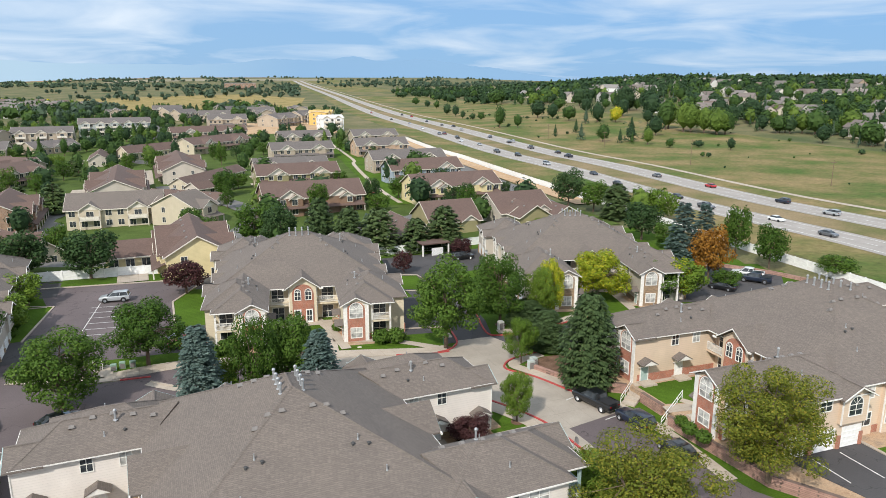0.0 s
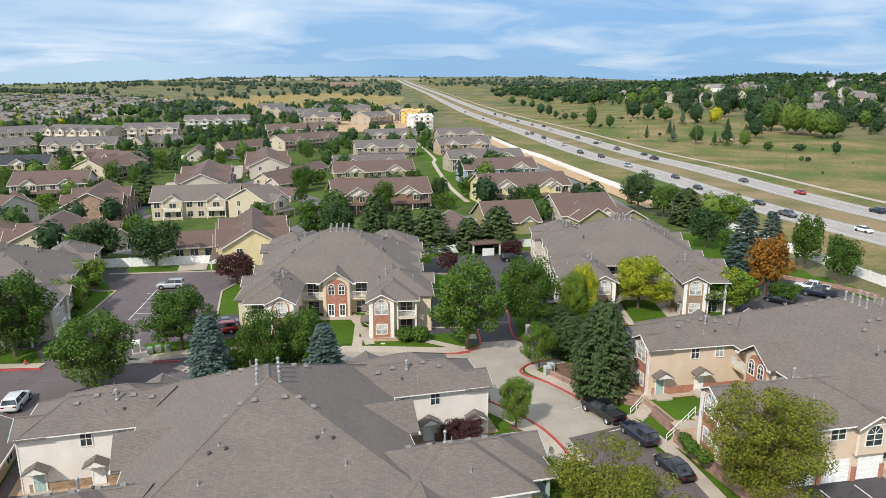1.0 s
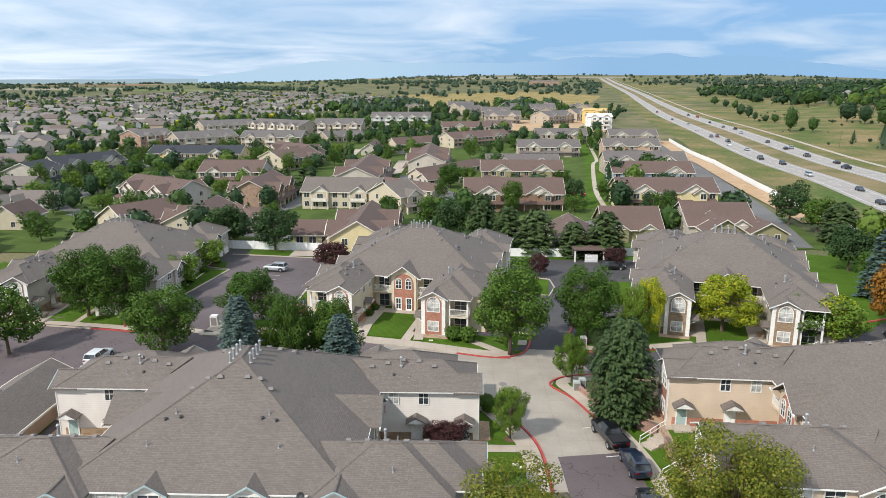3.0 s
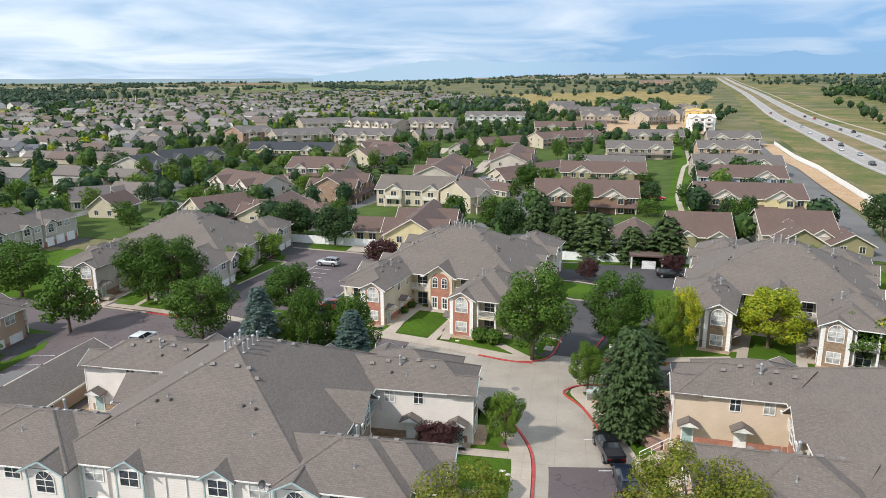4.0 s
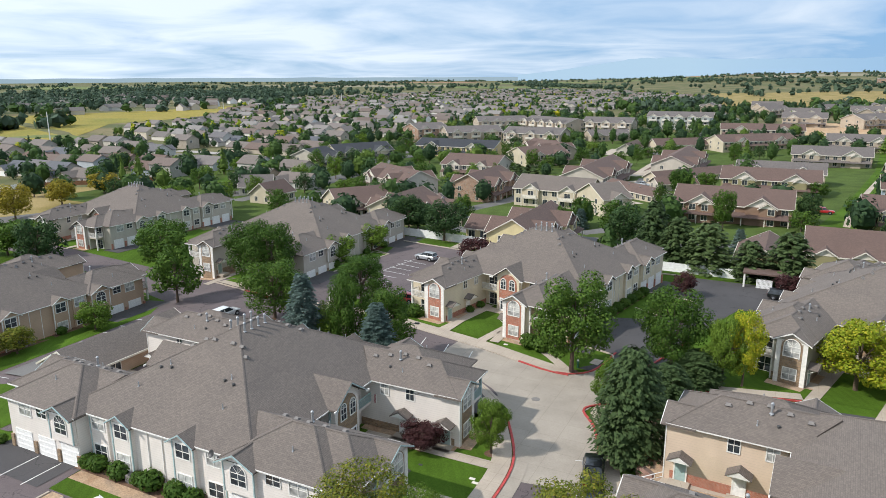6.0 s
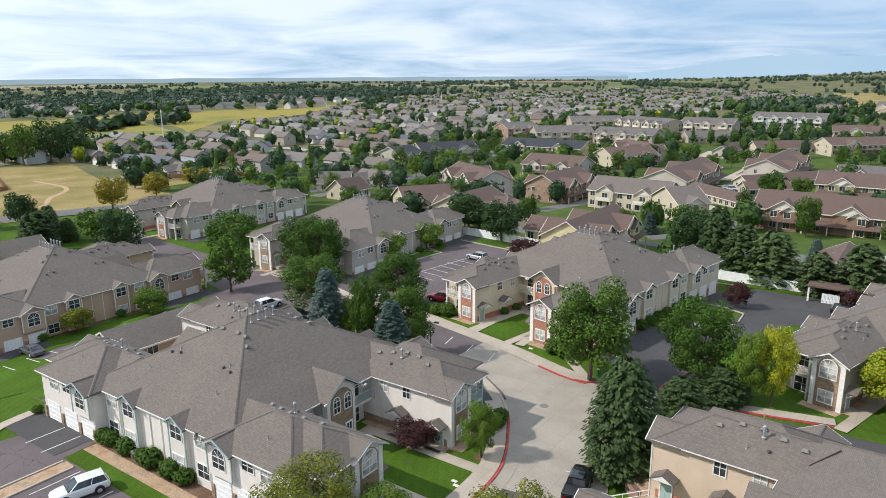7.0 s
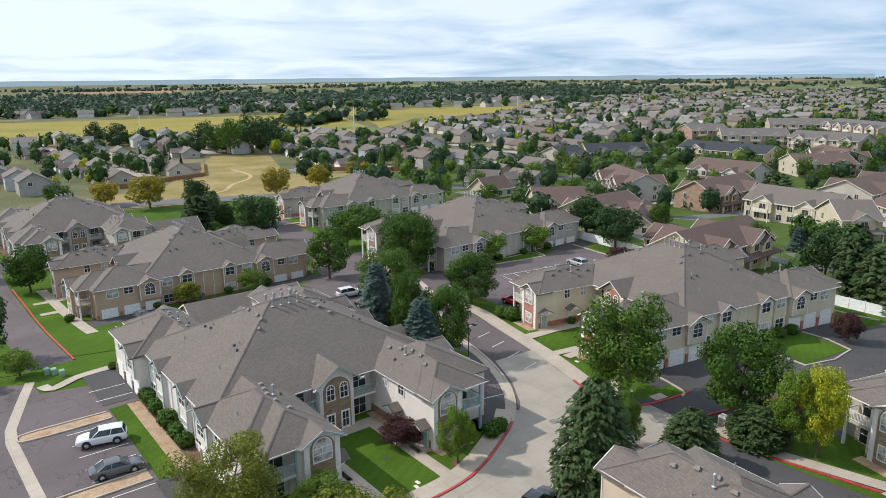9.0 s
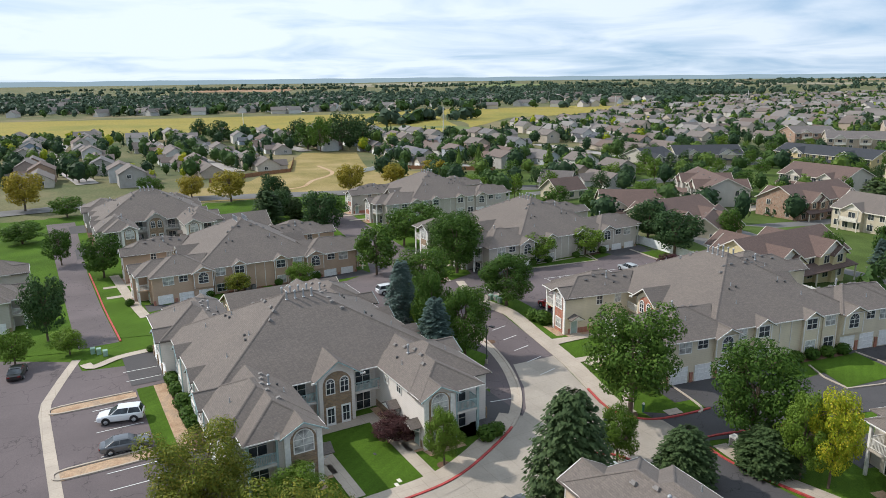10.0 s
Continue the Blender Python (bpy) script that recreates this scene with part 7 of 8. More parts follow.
    return CACHE[key]


def vehicle(shape, colour, x, y, deg, label, lift=0.07, group=""):
    ln, w, belt, top, wx, wr, stations, glass = SHAPES[shape]
    e = thing("pickup_truck" if shape == "truck" else "car", label, "truck" if shape == "truck" else "car", stand(x, y, deg, lift), group)
    body, cab, roof, bed, pil = car_parts(shape)
    key = ("carmesh", shape, colour)
    if key not in CACHE:
        CACHE[key] = (body.mesh("body", "car_" + colour), roof.mesh("roof", "car_" + colour), [q.mesh("pillar", "car_" + colour) for q in pil])
    part("body", CACHE[key][0], None, e)
    part("roof", CACHE[key][1], None, e)
    part("cabin_glass", simple("cabin_glass", shape, lambda g: (g.v.extend(cab.v), g.f.extend(cab.f), g.i.extend(cab.i)), "glass"), None, e)
    if bed:
        part("cargo_bed", simple("cargo_bed", shape, lambda g: (g.v.extend(bed.v), g.f.extend(bed.f), g.i.extend(bed.i)), "black_plastic"), None, e)
    if not group:
        for q in CACHE[key][2]:
            part("pillar", q, None, e)
    for sx in (-1, 1):
        for sy in (-1, 1):
            wh = part("wheel", simple("wheel", wr, wheel_geo(wr), "rubber"), None, e, at=pose(sx * wx, sy * (w / 2 - 0.1), wr - 0.02))
            if not group:
                part("rim", simple("rim", wr, rim_geo(wr), "alloy"), None, wh)
                part("wheel_arch", simple("wheel_arch", wr, lambda g: g.tube((0, -0.05, 0), (0, 0.05, 0), wr + 0.07, wr + 0.07, 16), "black_plastic"), None, e, at=pose(sx * wx, sy * (w / 2 - 0.045), wr + 0.03))
            xx = (ln / 2 - 0.2) if sx > 0 else -(ln / 2 - 0.06)
            z = stations[6][3] - 0.13 if sx > 0 else stations[1][3] - 0.2
            part("headlight" if sx > 0 else "tail_light", simple("lamp", (shape, sx), lambda g: g.box(-0.1, 0.1, -0.16, 0.16, -0.07, 0.07), "lamp_clear" if sx > 0 else "lamp_red"), None, e, at=pose(xx, sy * (w / 2 - 0.34), z))
    return e


def parked(shape, colour, p, q, deg, label):
    x, y = P(p, q)
    return vehicle(shape, colour, x, y, 23 + deg, label)


parked("truck", "black", 34.9, 5.75, 103, "black pickup truck parked along the concrete drive")
parked("suv", "navy", 36.2, 0.3, 95, "dark navy estate car parked on the asphalt")
parked("sedan", "black", 36.1, -6.2, 92, "dark car parked along the drive")
parked("suv", "silver", -15.8, 68.6, 172, "silver off-road car in a parking bay")
parked("suv", "red", -6.4, 43.0, 185, "bright red car in a parking bay")
parked("sedan", "grey", -6.2, 45.6, 185, "dark grey car in a parking bay")
parked("suv", "white", -1.0, -20.0, -105, "white car in a bay beside the rock island")
parked("sedan", "grey", 5.9, -20.3, 85, "grey saloon in a parking bay")
parked("sedan", "black", -21.0, -30.0, 172, "dark saloon parked in the shade")
vehicle("suv", "white", -48.0, 66.0, 110, "large white car parked on the apron, seen beside the lawn")
vehicle("sedan", "black", -40.5, 67.9, 43, "black saloon parked on the drive")
parked("sedan", "grey", -43.0, -4.6, 180, "grey saloon before the garages")
vehicle("suv", "black", 4.0, 139.6, 23, "dark car parked beside the white fence")
vehicle("truck", "red", -25.1, 228.1, 23, "red pickup truck between the rows of homes", 0.24)
vehicle("truck", "silver", -95.1, 246.2, 10, "silver pickup truck on the street between the homes", 0.24)
parked("sedan", "silver", 60, 66, 10, "silver car on the drive")
vehicle("truck", "white", 56.4, 125.3, 150, "pale pickup truck in the lot behind the trees", 0.09)
vehicle("truck", "navy", 56.3, 122.0, 150, "dark blue pickup truck in the lot behind the trees", 0.09)
vehicle("sedan", "black", 48.6, 117.4, 140, "black saloon in the lot behind the trees", 0.09)


def on_highway(offset, y, shape, colour, label):
    line = offset_line(hw, offset)
    for (x0, y0), (x1, y1) in zip(line, line[1:]):
        if y0 <= y < y1:
            k = (y - y0) / (y1 - y0)
            d = math.degrees(math.atan2(y1 - y0, x1 - x0))
            return vehicle(shape, colour, x0 + (x1 - x0) * k, y, d + (180 if offset < 18 else 0), label, 0.13, "traffic on the highway")


TRAFFIC = random.Random(11)
for off, ys in ((4.4, (160, 196, 242, 300, 352, 415, 468, 520, 640, 770)), (8.0, (178, 214, 268, 335, 392, 438, 470, 580)), (28.2, (186, 262, 330, 372, 405, 440, 505, 560, 610, 720)), (31.8, (205, 236, 348, 410, 540, 690))):
    for yy in ys:
        col = TRAFFIC.choice(["black", "navy", "white", "silver", "grey", "maroon", "red", "grey", "black"])
        shp = TRAFFIC.choice(["sedan", "suv", "suv", "truck", "sedan"])
        on_highway(off, yy, shp, col, "%s %s on the highway" % ({"navy": "dark blue", "grey": "dark grey"}.get(col, col), {"sedan": "saloon car", "suv": "tall family car", "truck": "pickup truck"}[shp]))


# ---- suburb, far trees, hills ----
def inside(x, y, poly):
    hit = False
    for (x0, y0), (x1, y1) in zip(poly, poly[1:] + poly[:1]):
        if (y0 > y) != (y1 > y) and x < (x1 - x0) * (y - y0) / (y1 - y0) + x0:
            hit = not hit
    return hit


def hwy_offset(x, y):
    """Signed distance to the highway's near edge; positive to its far side."""
    best = (1e9, 0)
    for (x0, y0), (x1, y1) in zip(HWY, HWY[1:]):
        l = math.hypot(x1 - x0, y1 - y0)
        t = min(1, max(0, ((x - x0) * (x1 - x0) + (y - y0) * (y1 - y0)) / l / l))
        d = math.hypot(x - x0 - t * (x1 - x0), y - y0 - t * (y1 - y0))
        if d < best[0]:
            best = (d, ((x - x0) * (y1 - y0) - (y - y0) * (x1 - x0)) / l)
    return math.copysign(best[0], best[1])


mm, nt, bb = base_mat("wall_suburb", 0.75)
nt.links.new(mix(nt, 1.0, ramp(nt, node(nt, "ShaderNodeObjectInfo").outputs["Random"], [(0.0, (0.46, 0.38, 0.28)), (0.2, (0.35, 0.33, 0.31)), (0.4, (0.52, 0.47, 0.39)), (0.55, (0.32, 0.2, 0.13)), (0.7, (0.25, 0.31, 0.37)), (0.85, (0.55, 0.53, 0.5))]),
                 ramp(nt, noisy(nt, coords(nt), 0.8), [(0.3, (0.85, 0.85, 0.85)), (0.7, (1.05, 1.05, 1.05))]), "MULTIPLY"), bb.inputs["Base Color"])
mm, nt, bb = base_mat("roof_suburb", 0.9)
nt.links.new(mix(nt, 1.0, ramp(nt, node(nt, "ShaderNodeObjectInfo").outputs["Random"], [(0.0, (0.14, 0.115, 0.1)), (0.3, (0.17, 0.145, 0.13)), (0.5, (0.13, 0.085, 0.068)), (0.75, (0.18, 0.155, 0.14)), (0.92, (0.10, 0.105, 0.12))]),
                 ramp(nt, noisy(nt, coords(nt), 3.0, 5), [(0.3, (0.75, 0.75, 0.75)), (0.7, (1.15, 1.15, 1.15))]), "MULTIPLY"), bb.inputs["Base Color"])
mm, nt, bb = base_mat("wall_stuff", 0.8)
nt.links.new(ramp(nt, node(nt, "ShaderNodeNewGeometry").outputs["Random Per Island"], [(0.0, (0.55, 0.48, 0.38)), (0.35, (0.42, 0.40, 0.38)), (0.6, (0.66, 0.63, 0.57)), (0.8, (0.36, 0.27, 0.2)), (1.0, (0.7, 0.7, 0.7))]), bb.inputs["Base Color"])
mm, nt, bb = base_mat("roof_stuff", 0.9)
nt.links.new(ramp(nt, node(nt, "ShaderNodeNewGeometry").outputs["Random Per Island"], [(0.0, (0.13, 0.115, 0.105)), (0.4, (0.18, 0.16, 0.15)), (0.7, (0.12, 0.085, 0.07)), (1.0, (0.22, 0.21, 0.2))]), bb.inputs["Base Color"])


def gable(g, x0, x1, w, ze, zr, y0=0.0):
    """A plain gabled volume along x; walls in slot 0, roof planes in slot 1 are added apart."""
    g.solid([(x0, y0 - w, -2), (x1, y0 - w, -2), (x1, y0 + w, -2), (x0, y0 + w, -2), (x0, y0 - w, ze), (x1, y0 - w, ze), (x1, y0 + w, ze), (x0, y0 + w, ze), (x0, y0, zr), (x1, y0, zr)],
            [(0, 1, 5, 4), (2, 3, 7, 6), (1, 2, 6, 9, 5), (3, 0, 4, 8, 7)])


def suburb_variants():
    out = []
    for k, (l, w, ze, zr) in enumerate(((7, 4.6, 2.8, 5.4), (6, 4.6, 5.2, 7.8), (7.5, 5, 3.0, 5.8), (6.2, 4.4, 5.4, 7.6))):
        gw, gr, gg = Geo(), Geo(), Geo()
        gable(gw, -l, l, w, ze, zr)
        p = (zr - ze) / w
        for s in (-1, 1):
            shell(gr, [(-l - 0.4, s * (w + 0.4), ze - 0.4 * p), (l + 0.4, s * (w + 0.4), ze - 0.4 * p), (l + 0.4, 0, zr + 0.1), (-l - 0.4, 0, zr + 0.1)], 0.15)
        # front wing with a garage
        c, hw2, out_y, e2 = l * (0.45 if k % 2 else -0.45), 3.1, w + 3.6, 2.7
        top = e2 + 2.0
        gw.solid([(c - hw2, -out_y, -2), (c + hw2, -out_y, -2), (c + hw2, 0, -2), (c - hw2, 0, -2), (c - hw2, -out_y, e2), (c + hw2, -out_y, e2), (c + hw2, 0, e2), (c - hw2, 0, e2), (c, -out_y, top), (c, 0, top)],
                 [(0, 1, 5, 8, 4), (1, 2, 6, 5), (3, 0, 4, 7)])
        for s in (-1, 1):
            shell(gr, [(c + s * (hw2 + 0.4), -out_y - 0.4, e2 - 0.25), (c, -out_y - 0.4, top + 0.1), (c, 0, top + 0.1), (c + s * (hw2 + 0.4), 0, e2 - 0.25)], 0.15)
        out.append((gw.mesh("wall", "wall_suburb"), gr.mesh("roof", "roof_suburb"), l, w, ze, c, out_y))
    return out


SUB = suburb_variants()


def suburb_house(k, x, y, deg):
    wall, roof, l, w, ze, c, oy = SUB[k]
    b = thing("house", "small suburban house with shingle roof and front garage", "house", stand(x, y, deg), "houses of the suburb")
    part("wall", wall, None, b)
    part("roof", roof, None, b)
    garage_door(b, c, -oy - 0.01, 0, 0, 4.6, 2.15)
    for s in (-1, 1):
        small_window(b, s * (l + 0.01), 1.2, 1.0 if ze < 4 else 3.4, 1.3, 1.3, 90 * s)
    small_window(b, -c, -w - 0.01, 0.9 if ze < 4 else 3.4, 1.6, 1.3, 0)
    OCC.append((x, y, 9))


ZONES = [
    [(-190, -130), (-205, -10), (-245, 28), (-335, 22), (-345, 60), (-250, 76), (-226, 112), (-240, 165), (-300, 150), (-385, 160), (-425, 122), (-480, 20), (-465, -60), (-430, -190), (-300, -260)],
    [(-262, 190), (-330, 290), (-330, 345), (-390, 420), (-420, 760), (-439, 937), (-800, 1250), (-1150, 1350), (-960, 560), (-819, 440), (-640, 330), (-480, 180), (-390, 168), (-320, 163)],
    [(-150, 108), (-195, 118), (-232, 170), (-165, 158)],
]
FAR = random.Random(21)
gfw, gfr, gft, gfd, gfl, gfg, gfk, gff = [Geo() for _ in range(8)]
tree_spots = []


def far_tree(x, y, h, r, g, many=16, cone=False):
    """A far crown: leaf clumps over a few lobes on a stub of trunk, in one mesh with its neighbours."""
    z = gz(x, y)
    if many > 30:
        gfk.tube((x, y, z - 0.3), (x, y, z + h * 0.6), 0.03 * h, 0.012 * h, 5, False)
    n = 1 if many < 20 else 3 if many < 70 else 6
    lobes = [(0.0, 0.0, h * 0.51, r * 0.8, h * 0.45)]
    turn = FAR.uniform(0, 6.283)
    for k in range(n if n > 1 else 0):
        a = turn + k * 2.4
        off = r * FAR.uniform(0.3, 0.55)
        lobes.append((off * math.cos(a), off * math.sin(a), h * FAR.uniform(0.40, 0.70), r * FAR.uniform(0.38, 0.52), h * FAR.uniform(0.18, 0.26)))
    # the shaded heart of the crown, uneven and closed
    sides, tiers = (5, 3) if many < 20 else (6, 4)
    heart = [(x, y, z + h * 0.10)]
    for j in range(1, tiers):
        u = -1 + 2 * j / tiers
        for k in range(sides):
            a = turn + 6.283 * k / sides
            f = FAR.uniform(0.72, 0.92) * (math.sqrt(1 - u * u) if not cone else 0.75 * (1 - u) / 1.5)
            heart.append((x + r * 0.82 * f * math.cos(a), y + r * 0.82 * f * math.sin(a), z + h * (0.50 + 0.40 * u)))
    heart.append((x, y, z + h * (0.9 if not cone else 0.97)))
    last = len(heart) - 1
    faces = [(0, 1 + (k + 1) % sides, 1 + k) for k in range(sides)]
    for j in range(tiers - 2):
        faces += [(1 + j * sides + k, 1 + j * sides + (k + 1) % sides, 1 + (j + 1) * sides + (k + 1) % sides, 1 + (j + 1) * sides + k) for k in range(sides)]
    faces += [(last - sides + k, last - sides + (k + 1) % sides, last) for k in range(sides)]
    g.solid(heart, faces)
    size = r * 1.75 / math.sqrt(many)
    for k in range(many):
        ox, oy, oz, rx, rz = lobes[0 if k % 2 else (k // 2) % len(lobes)]
        a, u = FAR.uniform(0, 6.283), FAR.uniform(-0.75, 1.0)
        w = math.sqrt(1 - u * u)
        d = Vector((w * math.cos(a), w * math.sin(a), u))
        f = FAR.uniform(0.86, 1.04)
        if cone:
            t = FAR.random() ** 1.5
            rr = r * (1 - t) ** 0.9 * FAR.uniform(0.6, 1.0)
            c = Vector((x + rr * math.cos(a), y + rr * math.sin(a), z + h * (0.06 + 0.94 * t)))
            d = Vector((math.cos(a), math.sin(a), 0.5))
        else:
            c = Vector((x + ox + d.x * rx * f, y + oy + d.y * rx * f, z + oz + d.z * rz * f))
        nrm = (d + Vector((FAR.uniform(-0.55, 0.55), FAR.uniform(-0.55, 0.55), FAR.uniform(-0.3, 0.6)))).normalized()
        q = nrm.to_track_quat("Z", "Y").to_matrix()
        s = size * FAR.uniform(0.65, 1.2)
        b = FAR.uniform(0, 6.28)
        g.poly([c + q @ Vector((s * m * math.cos(b + t), s * m * math.sin(b + t), 0)) for t, m in ((0, 1), (1.2, 0.75), (2.8, 1.1), (4.3, 0.8))])


for zone in ZONES:
    xs, ys = [p[0] for p in zone], [p[1] for p in zone]
    c, s = math.cos(radians(20)), math.sin(radians(20))
    n = int(max(max(xs) - min(xs), max(ys) - min(ys)) * 1.5 / 20)
    cx, cy = (min(xs) + max(xs)) / 2, (min(ys) + max(ys)) / 2
    for i in range(-n, n):
        for j in range(-n, n):
            a, b = i * 19 + FAR.uniform(-3, 3), j * 27 + FAR.uniform(-3, 3) + 10 * math.sin(i * 19 * 0.012 + j // 2)
            if FAR.random() < 0.12:
                continue
            x, y = cx + a * c - b * s, cy + a * s + b * c
            if not inside(x, y, zone) or any(math.hypot(x - ox, y - oy) < orr + 8 for ox, oy, orr in OCC[:70]):
                continue
            d = math.hypot(x, y - 40)
            turn = 20 + (180 if j % 2 else 0)
            if d < 400:
                suburb_house(FAR.randrange(4), x, y, turn + FAR.uniform(-4, 4))
            elif FAR.random() < 0.95:
                m = stand(x, y, turn + FAR.uniform(-8, 8) + (90 if FAR.random() < 0.2 else 0))
                gfw.m = gfr.m = m
                ze = FAR.choice((2.8, 5.2))
                gable(gfw, -6.5, 6.5, 4.6, ze, ze + 2.6)
                for t in (-1, 1):
                    gfr.poly([(-6.9, t * 5, ze - 0.2), (6.9, t * 5, ze - 0.2), (6.9, 0, ze + 2.75), (-6.9, 0, ze + 2.75)])
            for _ in range(5):
                tx, ty = x + FAR.uniform(-12, 12), y + FAR.uniform(-15, 15)
                if d < 430:
                    if not any(math.hypot(tx - ox, ty - oy) < orr - 2 for ox, oy, orr in OCC[-40:]) and inside(tx, ty, zone):
                        k = FAR.random()
                        h = FAR.uniform(4.5, 10)
                        if FAR.random() < 0.22:
                            far_tree(tx, ty, h, h * 0.27, gfd, 48, True)
                        else:
                            far_tree(tx, ty, h, h * FAR.uniform(0.36, 0.5), gfg if k < 0.075 else (gft if k < 0.5 else (gfl if k < 0.6 else gfd)), 70)
                else:
                    far_tree(tx, ty, FAR.uniform(4.5, 9), FAR.uniform(2.2, 4.2), gfg if FAR.random() < 0.06 else FAR.choice((gft, gfl, gfd, gfd)), 12, FAR.random() < 0.2)

# streets of the suburb
for zone in ZONES[:2]:
    xs, ys = [p[0] for p in zone], [p[1] for p in zone]
    cx, cy = (min(xs) + max(xs)) / 2, (min(ys) + max(ys)) / 2
    c, s = math.cos(radians(20)), math.sin(radians(20))
    for j in range(-30, 30):
        run = []
        for a in range(-700, 701, 20):
            b = j * 54 + 13.5 + 10 * math.sin(a * 0.012 + j)
            x, y = cx + a * c - b * s, cy + a * s + b * c
            if inside(x, y, zone) and math.hypot(x, y - 40) < 900:
                run.append((x, y))
            else:
                if len(run) > 3:
                    ribbon("street", run, 8, 0.25, "concrete_hwy", "pale street between suburban houses", "street", step=10)
                run = []

# trees among the rows of homes
for _ in range(1500):
    p, q = FAR.uniform(-180, 110), FAR.uniform(88, 330)
    x, y = P(p, q)
    if hwy_offset(x, y) > -24 or inside(x, y, ZONES[1]) or any(math.hypot(x - ox, y - oy) < orr * 0.82 for ox, oy, orr in OCC) or any(math.hypot(x - ox, y - oy) < 9.0 for ox, oy in tree_spots):
        continue
    if -130 < x < 45 and 118 < y < 330 and FAR.random() < 0.85:
        continue
    tree_spots.append((x, y))
    tree(FAR.choice(["green", "green", "dark", "dark", "green", "pine", "light"]), x, y, FAR.uniform(5.5, 10), FAR.uniform(2.3, 4.2), "mid")
    if len(tree_spots) > 95:
        break

# more of them, too many to tell apart
more = 0
for _ in range(5000):
    p, q = FAR.uniform(-190, 110), FAR.uniform(88, 560)
    x, y = P(p, q)
    if hwy_offset(x, y) > -20 or inside(x, y, ZONES[1]) or any(math.hypot(x - ox, y - oy) < orr * 0.75 for ox, oy, orr in OCC) or any(math.hypot(x - ox, y - oy) < 7.5 for ox, oy in tree_spots):
        continue
    if inside(x, y, [(-160, 440), (-70, 480), (-95, 620), (-190, 580)]):
        continue
    if -130 < x < 45 and 118 < y < 345 and FAR.random() < 0.8 or x > -120 and y > 300 and FAR.random() < 0.5:
        continue
    tree_spots.append((x, y))
    more += 1
    far_tree(x, y, FAR.uniform(6, 11), FAR.uniform(2.8, 4.8), FAR.choice((gft, gfd, gft, gfd, gfl)), 130, FAR.random() < 0.15)
    if more > 380:
        break

# dark woods and gardens on the rise beyond the meadow
for _ in range(15000):
    a, d = FAR.uniform(28, 108), 130 + 1500 * FAR.random() ** 1.25
    x, y = d * math.cos(radians(a)), 40 + d * math.sin(radians(a))
    o = hwy_offset(x, y)
    edge = 200 + 45 * noise.noise(Vector((x * 0.008, y * 0.008, 2.0))) - 60 * smooth01((y - 600) / 400)
    if o < edge:
        continue
    clump = noise.noise(Vector((x * 0.013, y * 0.013, 7.0)))
    if FAR.random() > 0.8 * smooth01(0.62 + 1.9 * clump):
        continue
    cone = FAR.random() < 0.22
    k = FAR.random()
    if d < 900:
        g = (gff if k < 0.2 else gfd) if cone else gfd if k < 0.5 else gft if k < 0.87 else gfl if k < 0.98 else gfg
        h = FAR.uniform(6, 12) + 7 * FAR.random() ** 3
        far_tree(x, y, h, h * (0.22 if cone else FAR.uniform(0.36, 0.52)), g, 150 if d < 520 else 56, cone)
    else:
        far_tree(x, y, FAR.uniform(10, 17), FAR.uniform(4.5, 8), gft if k < 0.2 else gfd, 14, cone)
for _ in range(560):
    a, d = FAR.uniform(30, 88), FAR.uniform(430, 1400)
    x, y = d * math.cos(radians(a)), 40 + d * math.sin(radians(a))
    if hwy_offset(x, y) < 225 or FAR.random() > 0.5:
        continue
    gfw.m = gfr.m = stand(x, y, FAR.uniform(0, 180))
    gable(gfw, -8, 8, 5.5, 6, 10)
    for t in (-1, 1):
        gfr.poly([(-8.6, t * 6.1, 5.8), (8.6, t * 6.1, 5.8), (8.6, 0, 10.2), (-8.6, 0, 10.2)])

# single trees of the meadow: round crowns, then conifers
for x, y, h, rr, g, many in ((170, 582, 21, 11, gfd, 420), (164, 646, 26, 13, gfd, 420), (180, 628, 22, 10, gfd, 300), (139, 729, 21, 10.5, gfd, 300), (66, 885, 21, 14, gft, 260), (42, 526, 18, 5.4, gft, 300), (55, 523, 11, 3.9, gft, 200),
                             (82, 619, 16, 8.5, gfd, 300), (91, 593, 15, 6.2, gfd, 260), (101, 572, 13.5, 7.4, gft, 260), (119, 550, 17, 6.6, gfd, 280), (132, 545, 13.5, 6.3, gfg, 240), (93, 412, 11.5, 4.9, gft, 300),
                             (114, 394, 10.5, 3.8, gfl, 260), (134, 447, 13.5, 6.1, gfd, 320), (121, 377, 5.5, 3.0, gft, 160), (137, 379, 4.0, 3.6, gfd, 160), (148, 363, 7.2, 2.7, gfd, 180), (212, 395, 11.5, 5.4, gfd, 280),
                             (4, 723, 12, 5, gfd, 120), (12, 689, 12, 4.5, gfd, 120), (18, 649, 8.5, 2.8, gfd, 90), (26, 628, 6.5, 3.4, gfd, 90), (33, 618, 7.8, 4, gft, 90), (-38, 1007, 12, 6, gft, 60), (-20, 930, 10, 5, gfd, 60), (-8, 880, 11, 5, gft, 60),
                             (128, 640, 15, 7, gfd, 200), (150, 596, 16, 7, gfd, 220), (112, 690, 14, 7, gft, 160), (152, 530, 12, 5, gfd, 220), (236, 545, 18, 10, gfd, 300)):
    far_tree(x, y, h, rr, g, many)
